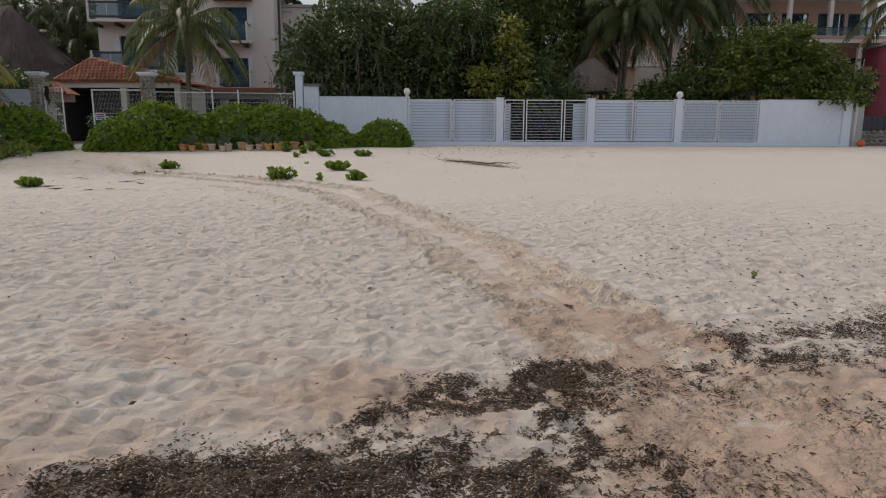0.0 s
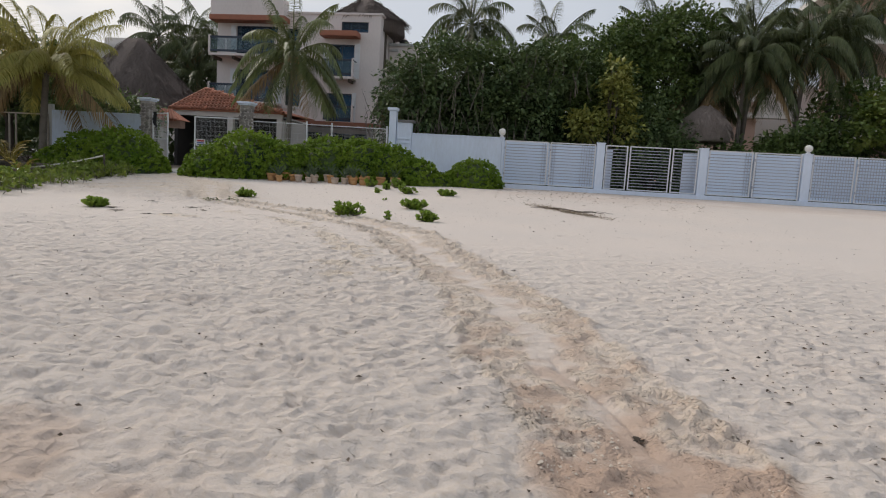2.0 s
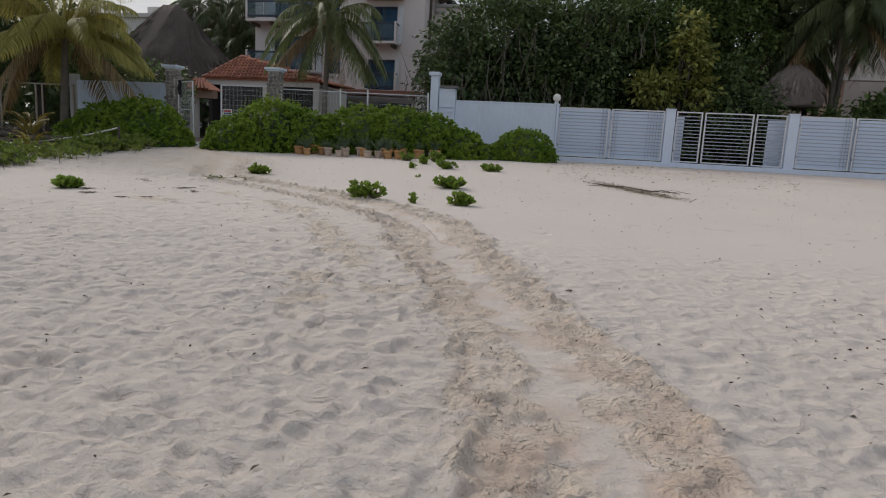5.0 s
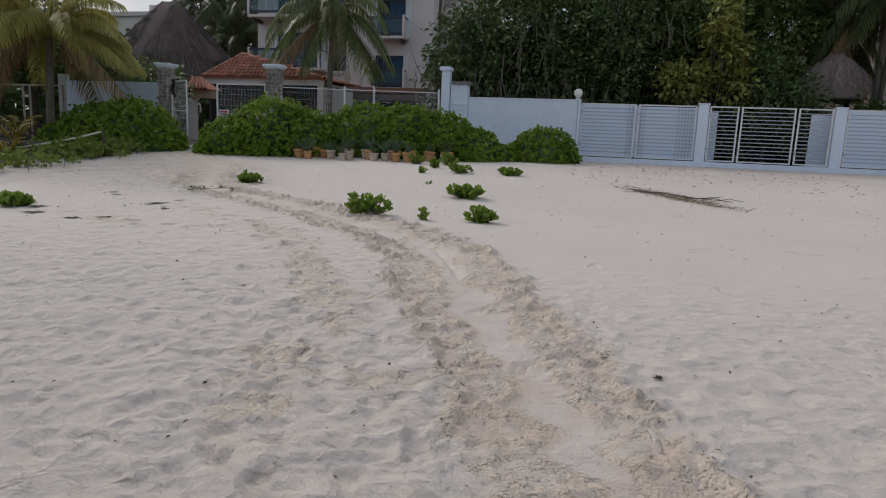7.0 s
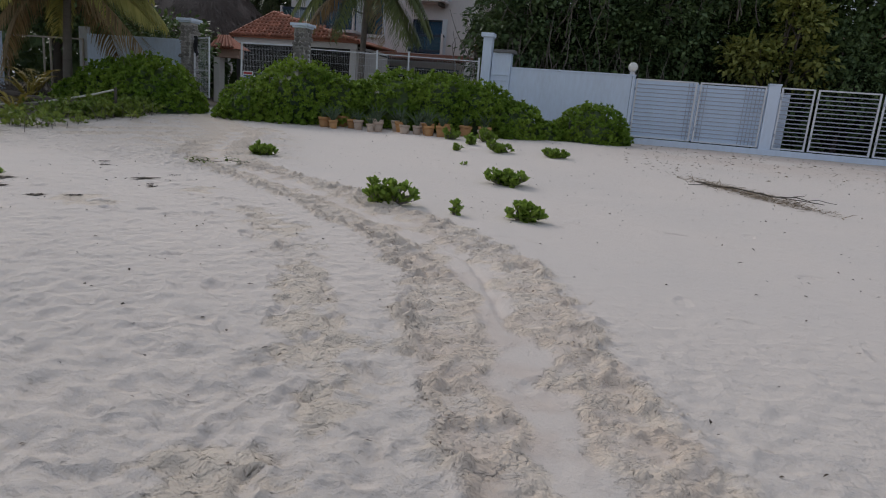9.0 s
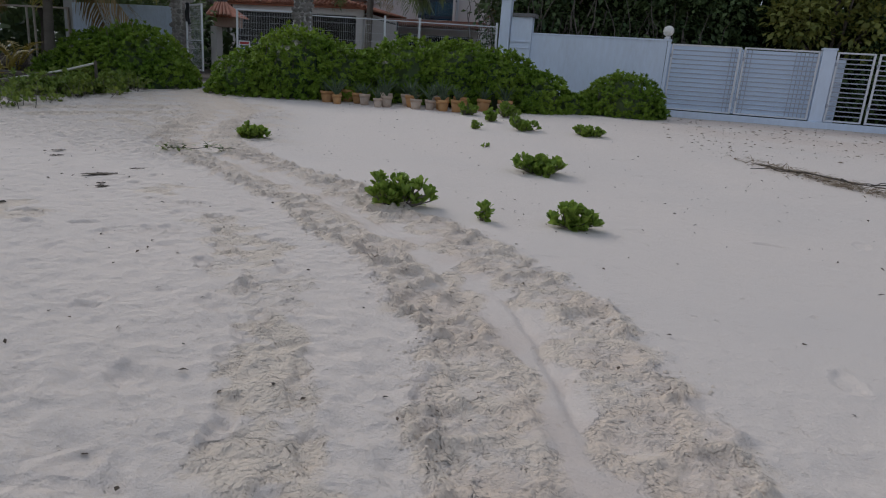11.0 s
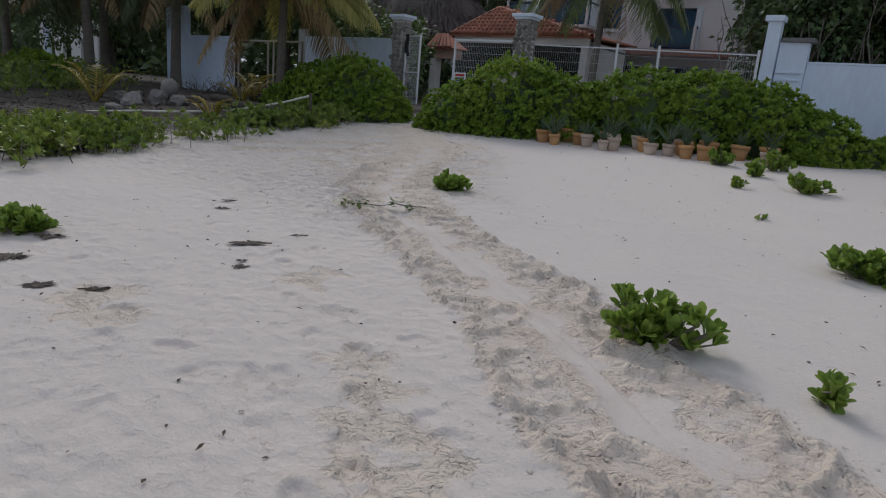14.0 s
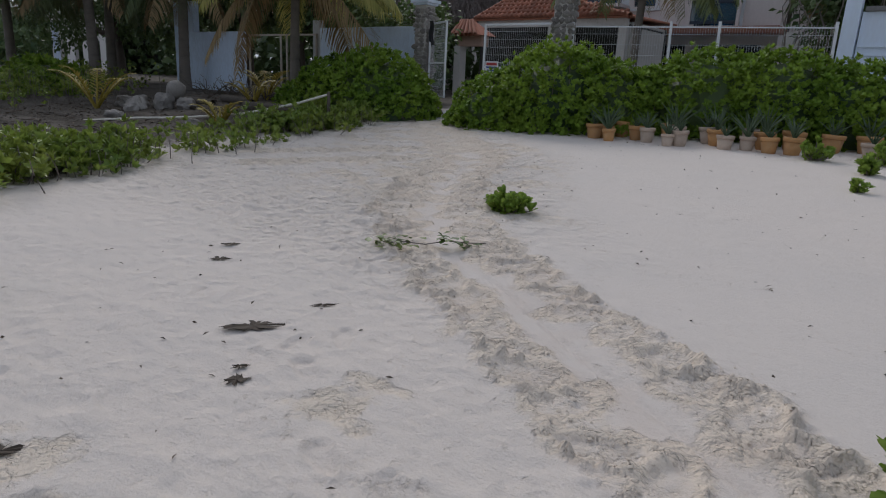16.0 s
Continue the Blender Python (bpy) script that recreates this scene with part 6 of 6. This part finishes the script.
runner_band("low leafy runner plants along the edge of the sand", [(-13.6, 14.2), (-13.6, 15.2), (-13.9, 16.2), (-14.1, 17.0)], 0.62, 71, 420, 0.42)
runner_band("thin leafy runner plants along the edge of the sand", [(-14.2, 17.2), (-14.7, 19.0), (-15.2, 20.4)], 0.5, 72, 150, 0.38)
runner_band("low leafy runner plants below the hedge", [(-15.2, 20.6), (-15.2, 22.0), (-15.6, 23.4), (-16.6, 23.6)], 0.5, 73, 330, 0.38)
runner_band("leafy shrubs in the shade of the palms", [(-26.0, 17.0), (-29.0, 22.0), (-33.0, 25.0)], 1.5, 74, 420, 0.9)
hedge("dark leafy shrub in the shade of the palms", [(-31.0, 22.6, 0.9, 2.2, 1.2, 1.1), (-34.0, 23.2, 0.9, 2.0, 1.2, 1.2)], 28, 75, M_HEDGE, 0.2, 8)


# ---------------------------------------------------------------- young shrubs on the open sand
def young_bush(x, y, heads, seed, label, size=0.115, leaves=13, k=0.75):
    """A small shrub: a few stems, each ending in a rosette of spoon-shaped leaves. heads: (dx, dy, height, spread)."""
    rng = np.random.default_rng(seed)
    t = thing("young_shrub", pose(x, y, gz(y) - 0.015), label, "shrub", "young shrubs on the sand")
    pos, out, stems = [], [], []
    size *= 0.56 + 0.45 * k
    for dx, dy, h, s in heads:
        dx, dy, h, s = dx * k, dy * k, h * k * 1.05, s * k
        n = max(3, int(12 * (s / 0.16) ** 1.3))
        for _ in range(n):
            a, r = rng.uniform(0, 6.3), s * math.sqrt(rng.random())
            q = np.array((dx + r * math.cos(a), dy + r * math.sin(a), h * (1 - 0.55 * (r / s) ** 2) * rng.uniform(0.55, 1.0)))
            pos.append(q)
            out.append(np.array((0.6 * math.cos(a) * r / s, 0.6 * math.sin(a) * r / s, 1.0)))
            for low in (rng.uniform(0.25, 0.5), rng.uniform(0.45, 0.75))[:rng.integers(0, 3)]:
                if s > 0.05:
                    pos.append(np.array((dx * 0.3, dy * 0.3, 0)) * (1 - low) + q * low + rng.normal(0, 0.012, 3))
                    pos[-1][2] = max(pos[-1][2], 0.035)
                    out.append(np.array((1.0 * math.cos(a), 1.0 * math.sin(a), 0.8)))
            stems.append((wander(rng, (dx * 0.3, dy * 0.3, 0), q, 4, 0.015), np.linspace(0.011, 0.006, 4)))
    part("leaves", smooth(rosettes("leaves", rng, np.array(pos), np.array(out), leaves, size, 0.50, M_BUSH, 0.55, OBOVATE)), None, t)
    for stem in stems:
        part("stem", tubes("stem", [stem], M_TWIG, 5), None, t)
    return t


young_bush(-3.86, 15.5, [(-0.17, 0, 0.27, 0.17), (-0.06, 0.06, 0.31, 0.13), (0.12, 0.03, 0.30, 0.12), (0.31, 0.02, 0.25, 0.10), (-0.08, -0.07, 0.18, 0.17)], 81, "bright green young shrub with spoon-shaped leaves beside the track", 0.104, 10, 0.98)
young_bush(-2.05, 15.55, [(0, 0, 0.28, 0.2), (0.16, 0.03, 0.2, 0.14), (-0.12, -0.05, 0.18, 0.14)], 82, "bright green young shrub on smooth sand")
young_bush(-2.88, 15.35, [(0, 0, 0.17, 0.1)], 83, "tiny bright green shrub on smooth sand", 0.09, k=0.85)
young_bush(-2.85, 18.4, [(-0.25, 0, 0.27, 0.24), (0.2, 0, 0.27, 0.24), (0.0, 0.1, 0.27, 0.24)], 84, "wide bright green young shrub on smooth sand", k=0.82)
young_bush(-7.85, 18.75, [(0, 0, 0.27, 0.26), (0.12, 0.02, 0.22, 0.2), (-0.14, 0, 0.2, 0.18)], 85, "bright green young shrub near the gate end of the track")
young_bush(-2.72, 22.9, [(-0.1, 0, 0.26, 0.26), (0.2, 0, 0.24, 0.24)], 86, "low green young shrub on smooth sand")
young_bush(-8.75, 13.75, [(0, 0, 0.3, 0.26), (0.2, 0.05, 0.24, 0.2), (-0.22, 0.02, 0.25, 0.2)], 87, "green young shrub above a patch of dark litter", k=0.62)
young_bush(-5.85, 24.75, [(0, 0, 0.42, 0.26), (0.15, 0, 0.3, 0.2)], 88, "upright green young shrub in front of the pots")
young_bush(-5.0, 23.8, [(0, 0, 0.40, 0.15), (0.05, 0, 0.25, 0.15)], 89, "upright yellowish young shrub near the pots")
young_bush(-4.95, 22.4, [(0, 0, 0.22, 0.14)], 90, "tiny green shrub on smooth sand", 0.09)
young_bush(-4.05, 22.8, [(-0.15, 0, 0.34, 0.27), (0.2, 0, 0.3, 0.27)], 91, "wide green young shrub on smooth sand")
young_bush(-4.9, 24.9, [(0, 0, 0.45, 0.26), (0.25, 0, 0.35, 0.2)], 92, "yellowish green young shrub beside the pots")
young_bush(3.0, 6.15, [(0, 0, 0.1, 0.03)], 93, "single green sprout in the sand", 0.05, 5)
young_bush(-4.14, 20.3, [(0, 0, 0.09, 0.1)], 94, "tiny wilted sprout on smooth sand", 0.06, 5)

# a torn vine lying across the track
_rv = np.random.default_rng(8)
vine = thing("torn_vine", pose(-7.55, 17.1, gz(17.1) + 0.015), "torn green vine lying across the track", "vine")
_vp = np.array([(-0.35, -0.32, 0.02), (-0.2, -0.2, 0.03), (-0.05, -0.1, 0.02), (0.08, 0.06, 0.05), (0.2, 0.2, 0.03), (0.3, 0.34, 0.02)])
part("stem", tubes("stem", [(_vp, np.full(6, 0.005))], M_TWIG, 6), None, vine)
_q = _vp[np.array((0, 0, 1, 3, 3, 4))[_rv.integers(0, 6, 64)]] + _rv.normal(0, 0.05, (64, 3)) * np.array((1, 1, 0.5))
_q[:, 2] = np.abs(_q[:, 2])
part("leaves", leaf_mesh("leaves", _q, unit(_rv, 64) * np.array((1, 1, 0.3)) + np.array((0, 0, 0.05)), np.tile((0, 0, 1.0), (64, 1)), _rv.uniform(0.06, 0.11, 64), _rv.uniform(0.045, 0.075, 64), OBOVATE, M_SEAGRAPE), None, vine)


# ---------------------------------------------------------------- clay pots with aloes
def potted_aloe(x, y, r, h, mat, label, seed, tall):
    rng = np.random.default_rng(seed)
    r, h, tall = r * 0.88, h * 0.94, tall * 1.08
    t = thing("potted_aloe", pose(x, y, gz(y) - 0.03, rng.normal(0, 2), rng.normal(0, 2), rng.uniform(0, 360)), label, "potted plant", "clay pots along the hedge")
    part("pot", lathe([(r * 0.68, 0), (r * 0.72, 0.01), (r * 0.93, h * 0.76), (r * 0.80, h * 0.76), (r * 0.78, h * 0.7)], 20), mat, t)
    part("rim", lathe([(r * 0.94, h * 0.76), (r * 1.02, h * 0.78), (r * 1.04, h * 0.97), (r, h), (r * 0.88, h), (r * 0.86, h * 0.8)], 20), mat, t)
    part("soil", lathe([(r * 0.80, h * 0.78), (r * 0.85, h * 0.86), (r * 0.3, h * 0.9)], 16), M_SOIL, t)
    for k in range(rng.integers(14, 22)):
        a, el = k * 2.4, rng.uniform(0.9, 1.4)
        ln = tall * rng.uniform(0.6, 1.1)
        s = np.linspace(0, 1, 6)
        p = np.stack([ln * s * math.cos(el) * (1 + 0.3 * s), np.zeros(6), h * 0.88 + ln * s * math.sin(el) * (1 - 0.15 * s)], -1)
        me = tubes("leaf", [(p, np.array((0.024, 0.023, 0.019, 0.014, 0.008, 0.001)) * (tall / 0.4 + 0.2) * 0.48)], M_ALOE, 6)
        part("leaf", me, None, t).rotation_euler = (0, 0, a)


_P = [(-9.72, 24.95, 0.23, 0.34, 0), (-9.35, 25.5, 0.25, 0.36, 0), (-9.25, 24.75, 0.17, 0.28, 0), (-8.85, 25.25, 0.2, 0.32, 0), (-8.5, 25.05, 0.19, 0.33, 1), (-8.05, 25.5, 0.24, 0.36, 1), (-7.75, 25.0, 0.2, 0.34, 1),
      (-7.4, 25.7, 0.22, 0.36, 1), (-7.15, 25.5, 0.23, 0.36, 0), (-6.85, 25.1, 0.2, 0.3, 1), (-6.6, 25.95, 0.2, 0.36, 1), (-6.2, 25.55, 0.24, 0.37, 0), (-5.75, 25.9, 0.26, 0.38, 0), (-5.6, 25.2, 0.22, 0.36, 0),
      (-9.5, 25.1, 0.19, 0.30, 0), (-8.3, 25.75, 0.22, 0.36, 0), (-7.95, 24.85, 0.16, 0.26, 1), (-6.45, 25.2, 0.18, 0.3, 1), (-6.0, 25.15, 0.2, 0.33, 0),
      (-5.05, 26.0, 0.24, 0.36, 0), (-4.45, 26.3, 0.26, 0.36, 0), (-4.3, 25.7, 0.24, 0.3, 1)]
for _k, (_x, _y, _w, _h, _c) in enumerate(_P):
    potted_aloe(-9.84 + 0.87 * (_x + 9.72), _y, _w * 0.88, _h * 0.95, M_CLAY_PALE if _c else M_TERRA, "bleached pale clay pot with a grey-green aloe" if _c else "orange clay pot with a grey-green aloe", 200 + _k, 0.30 + 0.13 * ((_k * 7) % 3))

# ---------------------------------------------------------------- things on the neighbouring lot
rope = solid("hanging_rope", tubes("rope", [(np.array([(-15.05, 22.35, 1.55), (-15.63, 22.07, 1.35), (-16.29, 21.75, 1.17), (-16.9, 21.45, 1.03), (-17.52, 21.15, 0.94), (-18.23, 20.8, 0.86), (-18.81, 20.52, 0.81), (-19.4, 20.23, 0.77), (-19.84, 20.01, 0.72), (-20.38, 19.75, 0.66), (-20.8, 19.55, 0.62)]), np.full(11, 0.027))], M_ROPE, 8), None,
             "thick pale rope slung low from the hedge", "rope")
for _x, _y, _z in ((-15.03, 22.38, 1.6),):
    stake = solid("rope_stake", lathe([(0.04, -0.1), (0.035, _z - gz(_y)), (0.01, _z - gz(_y) + 0.03)], 8), M_BARK, "weathered wooden stake holding the rope", "stake", m=pose(_x, _y, gz(_y)))


def boulder(x, y, s, seed, mat, label, name="coral_rock", category="rock"):
    rng = np.random.default_rng(seed)
    bm = bmesh.new()
    bmesh.ops.create_icosphere(bm, subdivisions=3, radius=1)
    o = Vector(rng.uniform(0, 50, 3))
    for v in bm.verts:
        v.co *= 1 + 0.35 * noise.noise(v.co * 1.6 + o) + 0.12 * noise.noise(v.co * 4.5 + o)
        v.co = Vector((v.co.x * s[0], v.co.y * s[1], v.co.z * s[2]))
    solid(name, bm, mat, label, category, "rocks on the lot", m=pose(x, y, gz(y) + s[2] * 0.45))


for _k, (_x, _y, _s) in enumerate([(-22.9, 22.0, (0.3, 0.26, 0.24)), (-22.3, 21.6, (0.34, 0.26, 0.26)), (-21.9, 22.2, (0.3, 0.3, 0.3)), (-23.4, 21.8, (0.3, 0.25, 0.22)), (-22.0, 21.3, (0.22, 0.2, 0.16)), (-21.4, 22.6, (0.35, 0.25, 0.2)), (-17.6, 20.6, (0.2, 0.16, 0.12)), (-21.0, 20.4, (0.3, 0.2, 0.12))]):
    boulder(_x, _y, _s, 300 + _k, M_STONE, "weathered grey coral rock in the litter")
solid("round_float", lathe([(0.06, -0.28), (0.2, -0.2), (0.29, 0), (0.2, 0.2), (0.06, 0.28)], 18), M_STONE, "faded round grey float resting on the rocks", "float", m=pose(-21.9, 22.6, gz(22.6) + 0.5, 30, 20, 0))
for _k, (_x, _y, _l, _a) in enumerate([(-20.0, 23.6, 2.6, 8), (-22.6, 24.6, 2.2, -12), (-24.5, 23.4, 2.8, 5)]):
    solid("fallen_palm_log", tubes("log", [(np.array([(0, 0, 0.1), (_l * 0.5, 0.05, 0.11), (_l, 0, 0.09)]), (0.13, 0.12, 0.1))], M_BARK, 10), None, "dark fallen palm log in the leaf litter", "log", "fallen logs", m=pose(_x, _y, gz(_y), 0, 0, _a))
_rb = np.random.default_rng(77)
brush = [(wander(_rb, (_x, _y, gz(_y)), (_x + _rb.normal(0, 0.7), _y + _rb.normal(0, 0.3), gz(_y) + _rb.uniform(0.15, 0.75)), 5, 0.06), np.linspace(0.018, 0.006, 5)) for _x, _y in zip(_rb.uniform(-26.5, -20.5, 150), _rb.uniform(25.8, 27.4, 150))]
tagged(solid("brush_pile", tubes("brush", brush, M_BARK, 4), None, "heap of dead brown twigs and brush", "brush", "", "stuff"))


# ---------------------------------------------------------------- what lies on the sand
def flakes(name, label, category, x, y, ln, wd, seed, mat, lift=0.012, template=SLIVER, tilt=0.25, hgt=None):
    rng = np.random.default_rng(seed)
    n = len(x)
    z = on_sand(x, y) + lift * 0.6 + rng.random(n) * 0.008 if hgt is None else hgt
    a = rng.uniform(0, 6.3, n)
    w = np.stack([np.cos(a), np.sin(a), rng.normal(0, tilt, n)], -1)
    me = leaf_mesh(name, np.stack([x, y, z], -1), w, np.tile((0, 0, 1.0), (n, 1)) + rng.normal(0, 0.35, (n, 3)), ln, wd, template, mat)
    return tagged(new(name, me), label, category, "", "stuff")


_rs = np.random.default_rng(91)
_x, _y = _rs.uniform(-3.2, 6.5, 150000), _rs.uniform(1.6, 7.6, 150000)
_k = weed_field(_x, _y) > 0.06 + 0.62 * _rs.random(150000)
_x, _y = _x[_k][:34000], _y[_k][:34000]
flakes("dry_seaweed", "dark brown dry seaweed strewn over the sand", "seaweed", _x, _y, _rs.uniform(0.010, 0.042, len(_x)), _rs.uniform(0.006, 0.015, len(_x)), 92, M_WEED, 0.004, tilt=0.14)
_x, _y = _rs.uniform(1.6, 7.0, 2400), _rs.uniform(4.2, 11.5, 2400)
_k = _rs.random(2400) < np.exp(-(_y - 4.2) / 3.0) * sstep(1.0, 2.4, _x - (6 - _y) * 0.1)
flakes("seaweed_scraps", "scattered dark scraps of dry seaweed", "seaweed", _x[_k], _y[_k], _rs.uniform(0.015, 0.06, _k.sum()), _rs.uniform(0.012, 0.026, _k.sum()), 93, M_WEED, 0.004, DIAMOND, 0.05)
_x, _y = _rs.uniform(-9.5, 7.0, 1800), 2.6 + 25 * _rs.random(1800) ** 1.3
_k = np.abs(near_track(_x, _y)[0]) > 0.3
flakes("litter_specks", "small dark seeds, leaf bits and shell specks on the sand", "litter", _x[_k], _y[_k], _rs.uniform(0.015, 0.055, _k.sum()), _rs.uniform(0.010, 0.024, _k.sum()), 94, M_DEBRIS, 0.008, DIAMOND, 0.4)
_t = _rs.normal(0, 1, (700, 2)) * np.array((0.85, 0.16)) @ np.array([[0.62, -0.78], [0.78, 0.62]]) + np.array((1.25, 20.5))
flakes("straw_drift", "drift of brown straw and dead palm bits on the sand", "litter", _t[:, 0], _t[:, 1], _rs.uniform(0.06, 0.3, 700), _rs.uniform(0.008, 0.02, 700), 95, M_STRAW, 0.012, SLIVER, 0.2)
_t = np.stack([_rs.uniform(-1.2, 6.0, 420), _rs.uniform(22.5, 30.3, 420)], -1)
flakes("wall_litter", "brown leaf litter below the white gates", "litter", _t[:, 0], _t[:, 1], _rs.uniform(0.03, 0.14, 420), _rs.uniform(0.01, 0.03, 420), 96, M_STRAW, 0.01, DIAMOND, 0.2)
_t = np.stack([_rs.uniform(-26, -15.5, 2600), _rs.uniform(17, 27.5, 2600)], -1)
flakes("leaf_litter", "dark brown leaf litter on the neighbouring lot", "litter", _t[:, 0], _t[:, 1], _rs.uniform(0.05, 0.2, 2600), _rs.uniform(0.02, 0.06, 2600), 97, M_DEBRIS, 0.01, DIAMOND, 0.25)
# flat scabs of dark weed beside the young shrub
for _k, (_x, _y, _l, _w) in enumerate([(-7.25, 14.98, 0.24, 0.09), (-6.75, 14.53, 0.10, 0.08), (-6.85, 14.62, 0.06, 0.04), (-7.3, 13.33, 0.15, 0.08), (-6.97, 13.55, 0.12, 0.05), (-7.22, 15.5, 0.12, 0.03), (-8.4, 13.85, 0.16, 0.09), (-8.0, 13.4, 0.2, 0.12), (-8.6, 15.6, 0.12, 0.05), (-8.9, 15.9, 0.1, 0.04), (1.0, 5.3, 0.06, 0.045), (0.13, 10.1, 0.045, 0.03)]):
    _bm = bmesh.new()
    _ring = [_bm.verts.new((0.85 * _l * math.cos(a) * (0.2 + 1.0 * _rs.random()), 0.9 * _w * math.sin(a) * (0.2 + 1.1 * _rs.random()), 0.002 + 0.012 * _rs.random())) for a in np.linspace(0, 2 * math.pi, 46, endpoint=False)]
    _mid = _bm.verts.new((0, 0, 0.009))
    for i in range(46):
        _bm.faces.new((_ring[i], _ring[(i + 1) % 46], _mid))
    solid("seaweed_scab", _bm, M_DEBRIS, "flat dark scab of dried weed on the sand", "seaweed", "scabs of dried weed", m=pose(_x, _y, float(on_sand(np.array([_x]), np.array([_y]))[0]) + 0.004, 0, 0, 40 + 20 * _rs.random()))

# behind the open gate
for _k, (_x, _y) in enumerate([(-15.9, 32.4), (-15.3, 32.9)]):
    seat = thing("stacked_crate", pose(_x, _y, 1.42), "dark plastic crate standing behind the open gate", "crate", "crates behind the gate")
    part("crate_wall", boxes((-0.25, 0.25, -0.2, -0.17, 0, 0.32), (-0.25, 0.25, 0.17, 0.2, 0, 0.32), (-0.25, -0.22, -0.17, 0.17, 0, 0.32), (0.22, 0.25, -0.17, 0.17, 0, 0.32), bevel=0.006), M_CLOTH, seat)
    part("crate_rim", boxes((-0.27, 0.27, -0.22, -0.165, 0.32, 0.36), (-0.27, 0.27, 0.165, 0.22, 0.32, 0.36), bevel=0.006), M_SLAT, seat)
tree("potted_shrub", -16.6, 31.9, [(-16.6, 31.8, 2.4, 0.4, 0.35, 0.5)], 500, 0.14, M_TREE, "dark leafy shrub behind the open gate", 0.04, 26, 0, 0.2)

# crumbs and clods of turned sand along the track and round the prints
def sand_clods(n, seed):
    rng = np.random.default_rng(seed)
    x, y = rng.uniform(-9.5, 1.6, n * 12), rng.uniform(4.6, 20.0, n * 12)
    side, _ = near_track(x, y)
    d = np.abs(side) + (fbm(x * 2.3, y * 2.3, 21, 3) - 0.5) * 0.30
    want = (np.exp(-((d - 0.58) / 0.08) ** 2) + 0.5 * sstep(0.16, 0.26, d) * sstep(0.66, 0.5, d)) * sstep(0.40, 0.60, fbm(x * 4.2, y * 4.2, 205, 3))
    keep = rng.random(len(x)) < want
    x, y = x[keep][:n], y[keep][:n]
    m = len(x)
    r = 0.004 + 0.010 * rng.random(m) ** 3
    c = np.stack([x, y, on_sand(x, y) + r * 0.15], -1)
    octa = np.array([(1, 0, 0), (0, 1, 0), (-1, 0, 0), (0, -1, 0), (0, 0, 1), (0, 0, -1.0)])
    face = np.array([(0, 1, 4), (1, 2, 4), (2, 3, 4), (3, 0, 4)])
    a = rng.uniform(0, 6.3, m)
    ca, sa = np.cos(a)[:, None], np.sin(a)[:, None]
    o = octa[None] * (r[:, None] * rng.uniform(0.7, 1.4, (m, 6)))[:, :, None]
    v = np.stack([o[:, :, 0] * ca - o[:, :, 1] * sa, o[:, :, 0] * sa + o[:, :, 1] * ca, o[:, :, 2] * 0.8], -1) + c[:, None]
    f = (face[None] + (np.arange(m) * 6)[:, None, None]).reshape(-1, 3)
    me = smooth(mesh_np("sand_clods", v.reshape(-1, 3), f, M_CLOD))
    return tagged(new("sand_clods", me), "crumbly clods of damp sand thrown up along the track", "sand", "", "stuff")


sand_clods(15000, 206)

# a dead branch in the straw drift
_rd = np.random.default_rng(41)
branch = thing("dead_branch", pose(1.3, 20.5, gz(20.5)), "dry brown branch lying in a drift of straw", "branch")
for _a, _b, _w in (((-1.0, 1.1, 0.06), (0.9, -1.05, 0.05), 0.022), ((-0.3, 0.35, 0.06), (-1.1, 0.45, 0.04), 0.018), ((0.1, -0.05, 0.06), (0.9, 0.3, 0.05), 0.018), ((-0.6, 0.7, 0.06), (0.1, 1.2, 0.04), 0.014), ((0.4, -0.4, 0.05), (1.2, -0.6, 0.04), 0.014)):
    part("stick", tubes("stick", [(wander(_rd, _a, _b, 9, 0.05), np.linspace(_w * 0.8, _w * 0.3, 9))], M_BARK, 6), None, branch)
